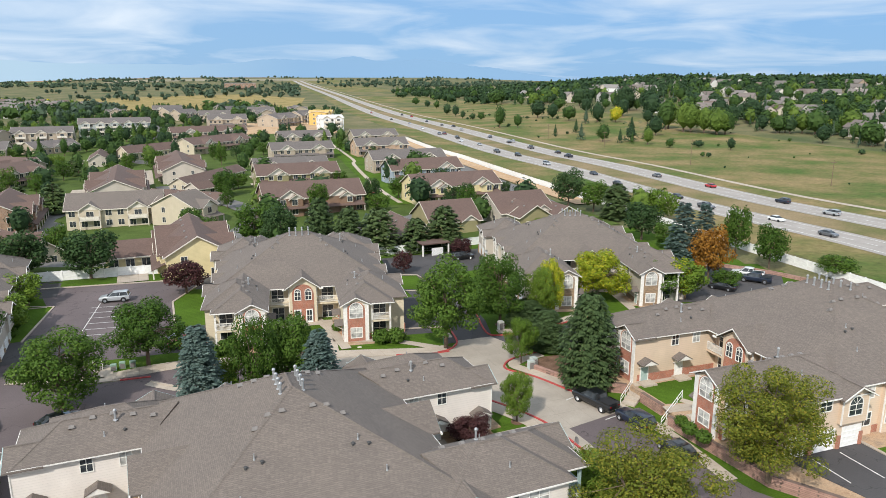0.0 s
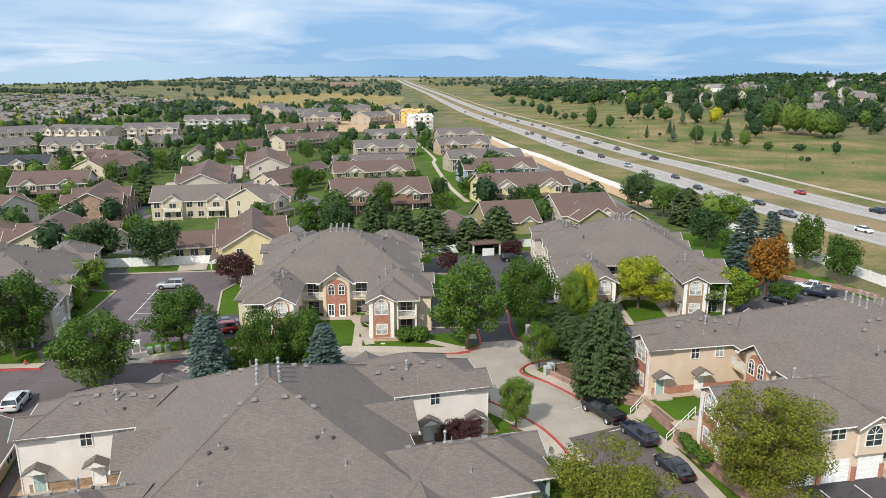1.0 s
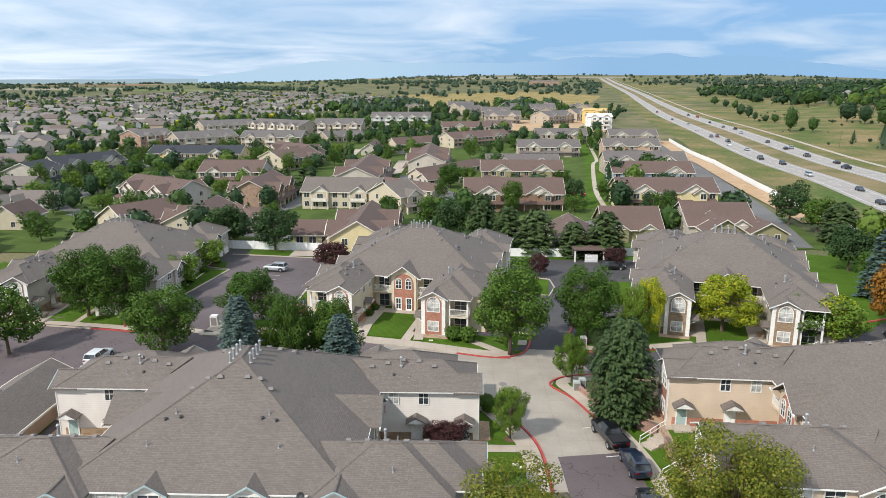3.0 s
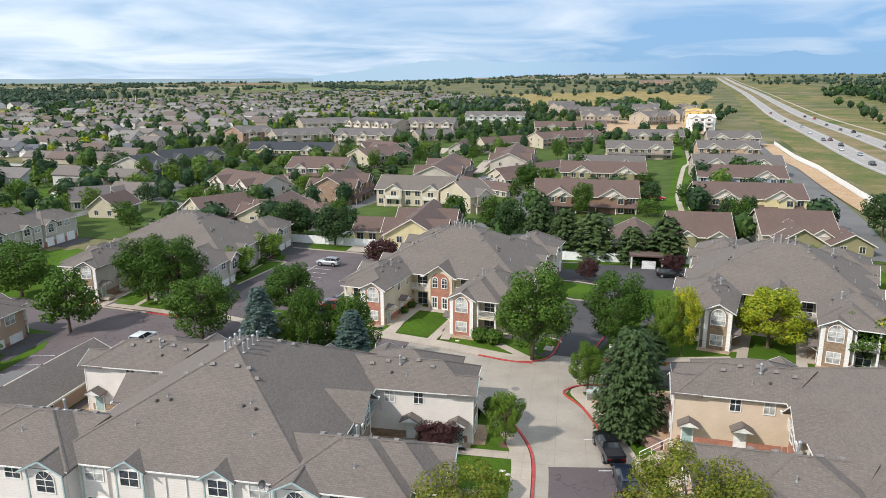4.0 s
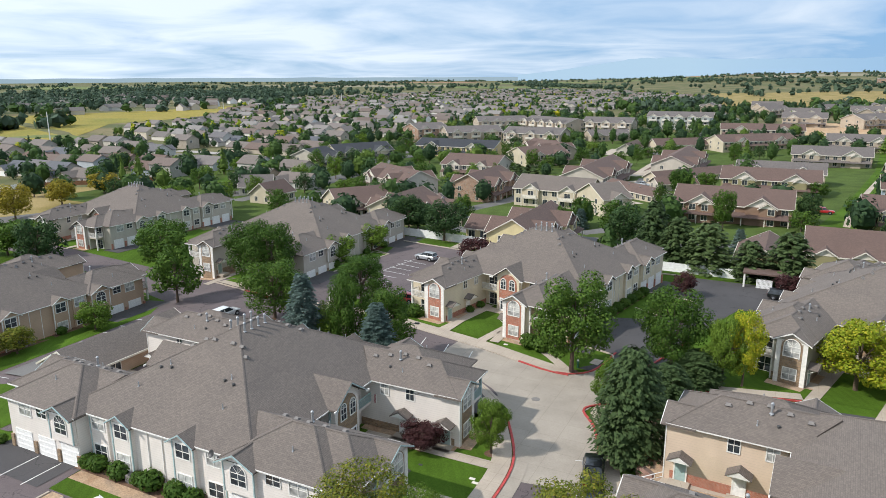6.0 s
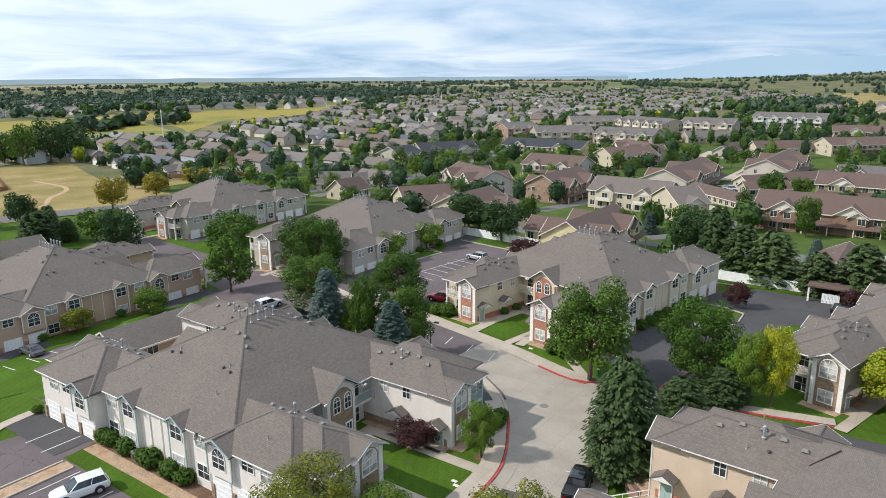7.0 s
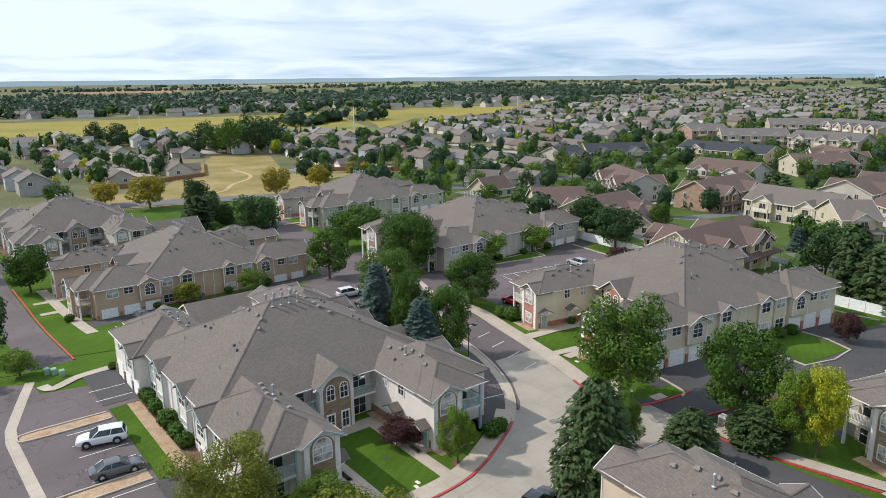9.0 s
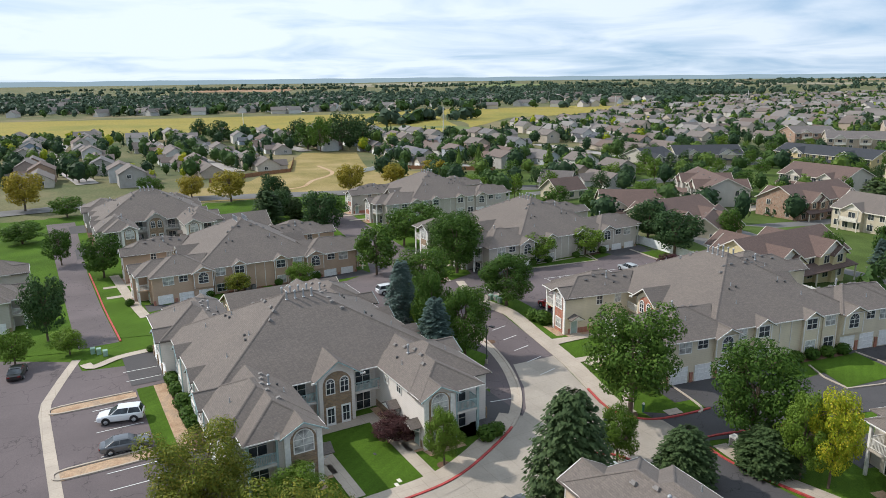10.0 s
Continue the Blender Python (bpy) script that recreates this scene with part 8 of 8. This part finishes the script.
for x, y, h, rr, g in ((108, 539, 13, 3.4, gff), (82, 421, 10.2, 3.4, gff), (109, 411, 14, 5.2, gfd), (106, 397, 6.7, 1.9, gft), (101, 404, 8, 2.6, gfd), (122, 424, 10, 4, gfd), (98, 430, 8.5, 2.8, gfd), (72, 455, 7, 2.2, gfd), (88, 470, 9, 3, gfd), (140, 470, 11, 3.6, gfd)):
    far_tree(x, y, h, rr, g, 320, True)
for _ in range(260):
    x, y = FAR.uniform(-20, 260), FAR.uniform(220, 860)
    if 56 < hwy_offset(x, y) < 190 and noise.noise(Vector((x * 0.02, y * 0.02, 1.0))) > 0.05:
        h = FAR.uniform(0.8, 3.0)
        far_tree(x, y, h, h * FAR.uniform(0.5, 0.8), FAR.choice((gft, gfd, gfd)), 40)
# the stand of pale cottonwoods
for k in range(9):
    far_tree(152 + 3.4 * k, 486 - 5.0 * k + 10 * math.sin(1.9 * k), 23 - 0.8 * k, FAR.uniform(7.5, 9.0), gfl if k % 4 else gft, 480)

# trees about the homes beyond the building site and along the highway's near side
for _ in range(230):
    x, y = FAR.uniform(-360, -90), FAR.uniform(600, 860)
    if -90 < hwy_offset(x, y) - 16 < 40 and FAR.random() < 0.7 or any(math.hypot(x - ox, y - oy) < orr * 0.6 for ox, oy, orr in OCC if oy > 500):
        continue
    far_tree(x, y, FAR.uniform(5, 11), FAR.uniform(2.6, 5), FAR.choice((gft, gfd, gfd)), 40, FAR.random() < 0.15)
# tall old trees at the head of the dry meadow
for x, y, hh, r in ((-338, 40, 20, 8), (-345, 52, 22, 9), (-352, 32, 18, 8), (-360, 46, 21, 9), (-375, 24, 17, 7), (-342, 64, 18, 7), (-372, 60, 19, 8), (-420, -30, 16, 8), (-430, -45, 15, 7)):
    tree(FAR.choice(["green", "dark"]), x, y, hh, r, "mid")
# houses showing among the far woods
for _ in range(420):
    x, y = FAR.uniform(-1450, -780), FAR.uniform(-700, 500)
    gfw.m = gfr.m = stand(x, y, FAR.uniform(0, 180))
    gable(gfw, -8, 8, 5, 4.5, 8)
    for t in (-1, 1):
        gfr.poly([(-8.6, t * 5.6, 4.3), (8.6, t * 5.6, 4.3), (8.6, 0, 8.2), (-8.6, 0, 8.2)])

# wooded belts and hedgerows toward the horizon
for x0, y0, x1, y1, n, wide in ((-1080, -700, -1080, 260, 1500, 300), (-1180, 300, -1500, 760, 800, 280), (-560, 75, -600, 160, 40, 20), (-700, 420, -850, 490, 60, 25), (-1300, 700, -1800, 900, 120, 30), (-1000, 1500, -1700, 1900, 160, 40), (-560, 1250, -330, 1650, 60, 120),
                                 (-350, 600, -420, 900, 60, 40), (-1700, 300, -2100, 900, 160, 40), (-1500, -700, -1600, 200, 240, 90), (-600, 1900, -1500, 2300, 160, 50), (-2300, 1500, -2900, 2000, 110, 60), (-2400, -600, -2500, 500, 160, 60), (-300, 2300, 400, 2300, 260, 260), (-210, 700, -250, 900, 40, 30), (-330, 1700, -420, 2100, 60, 60)):
    for _ in range(n):
        t = FAR.random()
        x, y = x0 + (x1 - x0) * t + FAR.uniform(-wide, wide), y0 + (y1 - y0) * t + FAR.uniform(-wide, wide)
        if abs(hwy_offset(x, y) - 16) > 48:
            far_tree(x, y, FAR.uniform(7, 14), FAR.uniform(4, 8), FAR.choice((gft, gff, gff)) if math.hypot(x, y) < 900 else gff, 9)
# scattered trees and farmsteads on the far plain
for _ in range(1300):
    x, y = FAR.uniform(-3600, 300), FAR.uniform(-900, 3600)
    if math.hypot(x, y) < 1250 or abs(hwy_offset(x, y) - 16) < 60 or noise.noise(Vector((x * 0.003, y * 0.003, 3.0))) < -0.05:
        continue
    for _ in range(3):
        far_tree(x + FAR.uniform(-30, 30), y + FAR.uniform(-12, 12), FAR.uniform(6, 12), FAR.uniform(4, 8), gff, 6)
tagged(part("far_houses", gfw, "wall_stuff"), "walls of many small houses in the far suburb", "houses", kind="stuff")
tagged(part("far_roofs", gfr, "roof_stuff"), "roofs of many small houses in the far suburb", "roofs", kind="stuff")
tagged(part("far_trees", gft, "leaf_mid"), "many far green trees among the houses", "trees", kind="stuff")
tagged(part("far_trunks", gfk, "bark"), "trunks of the far trees", "trunks", kind="stuff")
tagged(part("far_trees", gfl, "leaf_pale"), "many far light green trees among the houses", "trees", kind="stuff")
tagged(part("far_trees", gfg, "leaf_yellow"), "scattered far trees in yellow autumn leaf", "trees", kind="stuff")
tagged(part("far_woods", gff, "leaf_far"), "far woods and hedgerows tinted blue-green for haze, with blue spruces", "woods", kind="stuff")
tagged(part("far_woods", gfd, "leaf_wood"), "far belts of dark green woods", "woods", kind="stuff")

# mountains on the horizon: glowing backdrop, blue haze painted in, fading paler westward
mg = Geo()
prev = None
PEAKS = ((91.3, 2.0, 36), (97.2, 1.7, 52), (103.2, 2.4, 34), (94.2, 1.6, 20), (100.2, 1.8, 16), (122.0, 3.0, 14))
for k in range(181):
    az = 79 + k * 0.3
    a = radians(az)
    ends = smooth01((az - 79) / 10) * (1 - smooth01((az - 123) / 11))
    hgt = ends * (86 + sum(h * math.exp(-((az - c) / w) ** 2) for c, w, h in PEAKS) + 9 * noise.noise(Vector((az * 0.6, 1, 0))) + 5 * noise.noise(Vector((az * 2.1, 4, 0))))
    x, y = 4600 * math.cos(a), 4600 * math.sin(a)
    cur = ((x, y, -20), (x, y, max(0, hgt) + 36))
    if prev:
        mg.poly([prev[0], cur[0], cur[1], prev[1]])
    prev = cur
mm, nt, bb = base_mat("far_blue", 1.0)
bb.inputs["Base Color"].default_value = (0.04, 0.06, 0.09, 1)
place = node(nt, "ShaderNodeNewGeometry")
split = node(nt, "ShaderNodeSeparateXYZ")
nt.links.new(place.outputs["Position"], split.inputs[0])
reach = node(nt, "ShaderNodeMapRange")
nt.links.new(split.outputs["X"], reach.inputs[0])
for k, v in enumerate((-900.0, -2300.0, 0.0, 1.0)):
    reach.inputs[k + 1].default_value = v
# Daylit haze given as emission, paler toward -x.
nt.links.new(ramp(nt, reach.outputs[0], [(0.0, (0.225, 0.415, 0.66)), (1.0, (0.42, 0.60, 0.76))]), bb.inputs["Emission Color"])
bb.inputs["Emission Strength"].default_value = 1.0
tagged(part("backdrop", mg, "far_blue"), "mountain range backdrop along the horizon, haze painted pale blue and glowing", "mountains", kind="structure")
# upright glowing strip that paints pale blue haze where the plain meets the sky
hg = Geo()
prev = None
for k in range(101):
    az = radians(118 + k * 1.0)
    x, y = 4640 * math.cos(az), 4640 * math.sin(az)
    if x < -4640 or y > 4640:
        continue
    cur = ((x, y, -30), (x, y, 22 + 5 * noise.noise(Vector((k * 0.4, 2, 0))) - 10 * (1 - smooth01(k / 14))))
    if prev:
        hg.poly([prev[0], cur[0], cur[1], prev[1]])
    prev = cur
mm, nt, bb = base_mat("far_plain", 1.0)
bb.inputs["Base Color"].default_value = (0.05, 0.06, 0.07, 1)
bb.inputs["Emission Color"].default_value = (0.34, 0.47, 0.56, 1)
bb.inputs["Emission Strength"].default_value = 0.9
tagged(part("backdrop", hg, "far_plain"), "glowing pale blue haze strip at the far horizon", "plain", kind="structure")


# ---- fences, shelters and small things ----
def fence(pts, high, mat, label, bay=2.4):
    x0, y0 = pts[0]
    f = thing("fence", label, "fence", Matrix())
    line = []
    for (xa, ya), (xb, yb) in zip(pts, pts[1:]):
        n = max(1, round(math.hypot(xb - xa, yb - ya) / bay))
        line += [(xa + (xb - xa) * k / n, ya + (yb - ya) * k / n) for k in range(n)]
    line.append(pts[-1])
    for k, (x, y) in enumerate(line):
        part("post", simple("post", (high, mat), lambda g: (g.box(-0.065, 0.065, -0.065, 0.065, -0.3, high + 0.08), g.box(-0.085, 0.085, -0.085, 0.085, high + 0.08, high + 0.13)), mat), None, f, at=stand(x, y, 0))
        if k + 1 < len(line):
            xb, yb = line[k + 1]
            l = math.hypot(xb - x, yb - y)
            z = (gz(x, y) + gz(xb, yb)) / 2
            part("panel", simple("panel", (high, mat), lambda g: (g.box(-0.5, 0.5, -0.02, 0.02, 0.06, high - 0.1), g.box(-0.5, 0.5, -0.045, 0.045, high - 0.12, high), g.box(-0.5, 0.5, -0.045, 0.045, 0.02, 0.14)), mat), None, f,
                 at=pose((x + xb) / 2, (y + yb) / 2, z, 0, 0, math.degrees(math.atan2(yb - y, xb - x))) @ Matrix.Diagonal((l, 1, 1, 1)))
    return f


fence(PP((-62, 90), (-29.6, 86.6), (0.4, 84.8), (47, 83.0)), 1.8, "fence_white", "white vinyl privacy fence behind the estate")
fence(PP((49, 83), (63, 84.5), (72, 86)), 1.8, "fence_white", "white vinyl privacy fence behind the estate")
fence([(80, 100), (70, 130.4), (60, 160), (46, 204), (35.3, 236.2), (27.6, 260.6), (18.3, 294.6), (9, 329.2), (-3.9, 366.4), (-22.7, 432.7)], 1.9, "fence_white", "white vinyl fence along the highway", 3.2)
fence([(-222, 60), (-236, 66), (-246, 72)], 1.6, "fence_white", "white fence at the edge of the meadow")
fence([(-246, 74), (-225, 110), (-222, 118)], 1.6, "wood_fence", "brown wooden fence at the edge of the meadow")
fence([(-205, 5), (-240, 32), (-300, 28)], 1.6, "wood_fence", "brown wooden fence behind the houses")

# shelter with a white gate by the fence
sx, sy = P(45.5, 80.0)
sh = thing("shelter", "small white bin shelter with a flat dark roof", "shelter", stand(sx, sy, 23))
sg = Geo()
sg.box(-3.2, 3.2, -2.0, 2.0, 2.55, 2.8)
part("roof", sg, "roof_brown", sh)
for ux in (-2.9, 2.9):
    for uy in (-1.7, 1.7):
        part("post", simple("post", "shelter", lambda g: g.box(-0.14, 0.14, -0.14, 0.14, -0.2, 2.55), "trim_white"), None, sh, at=pose(ux, uy, 0))
part("gate", simple("gate", 0, lambda g: [g.box(-1.3 + k * 0.2, -1.14 + k * 0.2, -0.04, 0.04, 0.1, 1.7) for k in range(13)] and g.box(-1.3, 1.3, 0.04, 0.08, 0.5, 0.7), "fence_white"), None, sh, at=pose(0.4, -1.7, 0))

# detached garage block beside the tan house
gx, gy = P(-28.0, 6.5)
town_house(gx, gy, 113, 17, 7.6, 2.5, 4.5, "roof_grey", "wall_tan", "low tan garage block with a grey shingle roof", 0, 1, step=9)
town_house(-111.0, 30.0, 113, 15.0, 9.0, 2.8, 5.6, "roof_grey", "wall_white", "low white garage block with a grey shingle roof", 0, 1, step=9)

# shrubs
for p, q, r in ((-8.4, -13.6, 0.9), (-7.1, -13.5, 1.0), (-4.2, -13.6, 1.05), (-1.8, -13.5, 0.8), (-0.1, -13.6, 1.15), (3.0, -13.6, 1.1), (5.0, -13.6, 0.95), (-20.6, -14.3, 0.6), (22.9, 11.6, 1.0), (22.6, 13.0, 0.9)):
    shrub(*P(p, q), r)


def beside(x, y, deg, spots, lift=0.0):
    c, s = math.cos(radians(deg)), math.sin(radians(deg))
    for u, v, r in spots:
        shrub(x + u * c - v * s, y + u * s + v * c, r, lift=lift)


beside(-23.5, 111.8, -77.4, [(22.8, 10.2, 1.3), (23.0, 12.3, 1.3), (22.2, -10.4, 1.3), (22.9, -12.3, 1.1), (15.5, -4.6, 0.7), (12.6, -4.6, 0.7), (16.5, 4.6, 0.8)] + [(k * 2.6 - 9, 13.8, 0.95) for k in range(7)])
beside(44.2, 78.3, 17, [(-22.6, -6.2, 0.7), (-22.9, -8.0, 0.8), (-22.6, -9.8, 0.8), (-20.4, -14.0, 1.1)] + [(k * 1.6 + 3, -13.8, 0.7) for k in range(6)], 1.15)
beside(-73.3, 37.6, 113, [(-22.5, -11, 0.8), (-9.5, -14.0, 0.8), (3, -14, 0.8), (10.5, -13.8, 0.9)])
beside(-77.8, 97.0, 113, [(-9, -14, 0.9), (-5, -14, 0.8), (2, -14, 0.8), (9, -14, 0.9)])

# stair rails of the beige house, in white painted steel, over flights of steps
def stair(p0, q0, p1, q1):
    (xa, ya), (xb, yb) = P(p0, q0), P(p1, q1)
    l = math.hypot(xb - xa, yb - ya)
    d = math.degrees(math.atan2(yb - ya, xb - xa))
    st = thing("steps", "concrete steps with a white steel handrail", "steps", pose(xa, ya, 0, 0, 0, d))
    n = 6
    for k in range(n):
        g = Geo()
        g.box(l * k / n, l, -1.6, -0.05, -0.3, 1.2 * (k + 1) / n)
        part("step", g, "concrete_walk", st)
    g = Geo()
    g.tube((0, 0, 0.95), (l, 0, 2.15), 0.04, 0.04, 6)
    g.tube((0, 0, 0.5), (l, 0, 1.7), 0.03, 0.03, 6)
    for k in range(5):
        g.tube((l * k / 4, 0, 1.2 * k / 4 - 0.2), (l * k / 4, 0, 0.95 + 1.2 * k / 4), 0.035, 0.035, 6)
    part("handrail", g, "fence_white", st)


stair(37.8, 4.9, 42.6, 8.0)
stair(38.4, -1.2, 43.4, 1.4)


# service boxes, hydrants, post boxes, lamps
def service_box(p, q, w=0.7, h=0.9, mat="cabinet_green", label="green utility cabinet on the lawn"):
    x, y = P(p, q)
    b = thing("utility_box", label, "utility box", stand(x, y, 23))
    part("body", simple("body", (w, h, mat), lambda g: (g.box(-w / 2, w / 2, -w * 0.4, w * 0.4, -0.1, h * 0.9), g.profile([(-w / 2 - 0.03, h * 0.9), (w / 2 + 0.03, h * 0.9), (w / 2 - 0.05, h), (-w / 2 + 0.05, h)], -w * 0.42, w * 0.42)), mat), None, b)
    part("door", simple("door", ("box", w, h), lambda g: g.box(-w * 0.4, w * 0.4, -0.02, 0, 0.1, h * 0.8), "vent_grey"), None, b, at=pose(0, -w * 0.4, 0))


for p, q in ((-24.6, -21.2), (-23.8, -20.5), (-22.4, -19.8), (-15.2, 37.4), (-14.2, 37.8), (-13.0, 37.7)):
    service_box(p, q)
for p, q in ((33.4, 17.4), (34.2, 18.2)):
    service_box(p, q, 0.8, 1.2, "cabinet", "grey-green utility cabinet beside the kerb")
service_box(-17.0, 38.4, 1.1, 1.6, "trim_white", "white cluster of post boxes beside the drive")
service_box(36.6, 31.8, 0.8, 1.3, "trim_white", "white post box at the corner")


def hydrant(p, q):
    x, y = P(p, q)
    h = thing("lamp_post", "low green bollard lamp on the lawn", "bollard", stand(x, y))
    g = Geo()
    g.tube((0, 0, -0.1), (0, 0, 0.85), 0.13, 0.12, 12)
    g.tube((0, 0, 0.85), (0, 0, 1.0), 0.2, 0.16, 12)
    part("body", g, "post_green", h)
    g = Geo()
    g.tube((0, 0, 1.0), (0, 0, 1.2), 0.17, 0.05, 12)
    part("cap", g, "trim_white", h)


hydrant(26.6, 29.6)


def fire_hydrant(x, y):
    h = thing("fire_hydrant", "red iron fire hydrant on the lawn beside the kerb", "hydrant", stand(x, y))
    g = Geo()
    g.tube((0, 0, -0.1), (0, 0, 0.1), 0.19, 0.19, 12)
    g.tube((0, 0, 0.1), (0, 0, 0.62), 0.13, 0.12, 12)
    part("barrel", g, "paint_red", h)
    g = Geo()
    g.tube((0, 0, 0.62), (0, 0, 0.68), 0.17, 0.17, 12)
    g.tube((0, 0, 0.68), (0, 0, 0.86), 0.15, 0.04, 12)
    part("bonnet", g, "paint_red", h)
    for c in (0, 90, 180):
        g = Geo()
        g.m = pose(0, 0, 0.45, 0, 0, c)
        g.tube((0.1, 0, 0), (0.24, 0, 0), 0.075, 0.085, 10)
        part("nozzle", g, "paint_red", h)


fire_hydrant(-55.3, 76.6)


def condenser(x, y, deg, lift=0.0):
    b = thing("air_conditioner", "grey metal air-conditioning unit beside the wall", "air conditioner", stand(x, y, deg, lift))
    part("case", simple("case", 0, lambda g: [g.box(-0.4, 0.4, -0.4, 0.4, 0.05 + 0.1 * k, 0.1 + 0.1 * k) for k in range(8)] and g.box(-0.36, 0.36, -0.36, 0.36, 0, 0.82), "vent_grey"), None, b)
    part("grille", simple("grille", 0, lambda g: g.tube((0, 0, 0.82), (0, 0, 0.86), 0.32, 0.32, 14), "vent_dark"), None, b)


for house in ((-12.8, 53.8, 23, 0), (-23.5, 111.8, -77.4, 0), (44.2, 78.3, 17, 1.15), (-73.3, 37.6, 113, 0)):
    hx, hy, hd, hl = house
    c, s = math.cos(radians(hd)), math.sin(radians(hd))
    for u, v in ((1.5, 13.5), (2.6, 13.5), (-1.6, -13.5), (-2.7, -13.5)):
        condenser(hx + u * c - v * s, hy + u * s + v * c, hd, hl)


def dish(x, y, z, deg, mat="black_plastic"):
    d = thing("satellite_dish", "small satellite dish on the eaves", "satellite dish", pose(x, y, z, 0, 0, deg))
    g = Geo()
    g.m = pose(0, -0.25, 0.35, 60, 0, 0)
    g.tube((0, 0, 0), (0, 0, 0.07), 0.10, 0.34, 16, False)
    g.tube((0, 0, 0), (0, 0, 0.012), 0.12, 0.12, 12)
    part("reflector", g, mat, d)
    g = Geo()
    g.tube((0, 0, -0.3), (0, -0.1, 0.35), 0.03, 0.03, 6)
    part("bracket", g, "steel_pole", d)


dish(*P(8.0, -13.6), 5.45, 10)
dish(*P(22.0, -9.2), 5.7, 60, "vent_grey")


# flag on the court balcony, furled stripes only
fl = thing("flag", "small striped flag hung from the balcony rail", "flag", pose(*P(11.5, 4.6), 3.9, 0, 0, 23))
g = Geo()
g.tube((0, 0, -0.2), (0.9, 0, 0.35), 0.02, 0.02, 6)
part("pole", g, "steel_pole", fl)
for k in range(5):
    g = Geo()
    g.box(0.55 + 0.06 * k, 0.61 + 0.06 * k, -0.015, 0.015, -0.75, 0.14 + 0.03 * k)
    part("stripe", g, "canvas_red" if k % 2 else "trim_white", fl)


# wooden power poles and tall masts
def pole(x, y, h, label, mat="wood_pole", r=0.14, arms=True):
    p = thing("utility_pole", label, "utility pole", stand(x, y))
    g = Geo()
    g.tube((0, 0, -0.5), (0, 0, h), r, r * 0.6, 8)
    part("shaft", g, mat, p)
    if arms:
        g = Geo()
        g.box(-1.1, 1.1, -0.06, 0.06, h - 0.9, h - 0.75)
        part("cross_arm", g, mat, p)


for x, y, h in ((106, 301, 11), (63.5, 428, 9), (133, 239, 9), (86, 377, 9)):
    pole(x, y, h, "wooden power pole in the meadow")
for x, y, h in ((-421, 120, 21), (-639, 323, 18), (-539, -33, 13), (-706, 505, 18)):
    pole(x, y, h, "tall pale mast standing in the fields", "trim_white", 0.35, False)


# lids in lawns and drive
def lid(p, q, r, mat, label, square=True):
    x, y = P(p, q)
    g = Geo()
    if square:
        g.box(-r, r, -r * 0.6, r * 0.6, -0.05, 0.02)
    else:
        g.tube((0, 0, -0.05), (0, 0, 0.012), r, r, 20)
        g.tube((0, 0, 0.0), (0, 0, 0.02), r * 0.8, r * 0.8, 20)
    o = part("ground_lid", g, mat)
    o.matrix_world = stand(x, y, 23, 0.07)
    tagged(o, label, "ground lid")


for p, q in ((25.0, 0.7), (25.5, 0.2), (15.5, 33.0), (44.6, 3.2)):
    lid(p, q, 0.28, "trim_cream", "small pale valve box lid set in the lawn")
lid(24.8, 18.8, 0.5, "vent_grey", "round iron manhole cover in the concrete drive", False)
lid(19.6, 0.7, 0.2, "vent_dark", "small dark sprinkler box in the court lawn")


# mulch round the trunks
for x, y, r in ((0.4, 89.8, 0.9), (7.9, 68.6, 0.7), (2.7, 64.2, 0.8), (8.6, 99.2, 0.9), (-41.9, 70.3, 0.9), (-37.8, 82.6, 0.9), (-22.7, 78.7, 0.8)):
    drape("mulch_ring", [(x + r * math.cos(k * math.pi / 6) * (1 + 0.08 * math.sin(5 * k)), y + r * math.sin(k * math.pi / 6)) for k in range(12)], 0.09, "bark_mulch", "ring of brown mulch round a trunk", "garden bed", 2)


# street lamps of the estate
def street_lamp(x, y, deg, h=5.2):
    b = thing("street_lamp", "slim dark metal street lamp with a flat box head", "street lamp", stand(x, y, deg))
    part("base", simple("base", "lamp", lambda g: g.tube((0, 0, -0.2), (0, 0, 0.6), 0.2, 0.18, 12), "concrete_walk"), None, b)
    part("pole", simple("pole", "lamp", lambda g: g.tube((0, 0, 0.5), (0, 0, h), 0.075, 0.05, 8), "vent_dark"), None, b)
    part("arm", simple("arm", "lamp", lambda g: g.tube((0, 0, h - 0.1), (0.7, 0, h), 0.035, 0.03, 6), "vent_dark"), None, b)
    part("lamp_head", simple("lamp_head", "lamp", lambda g: g.box(0.55, 1.15, -0.18, 0.18, h - 0.06, h + 0.1), "vent_dark"), None, b)


street_lamp(-15.5, 76.9, 40)
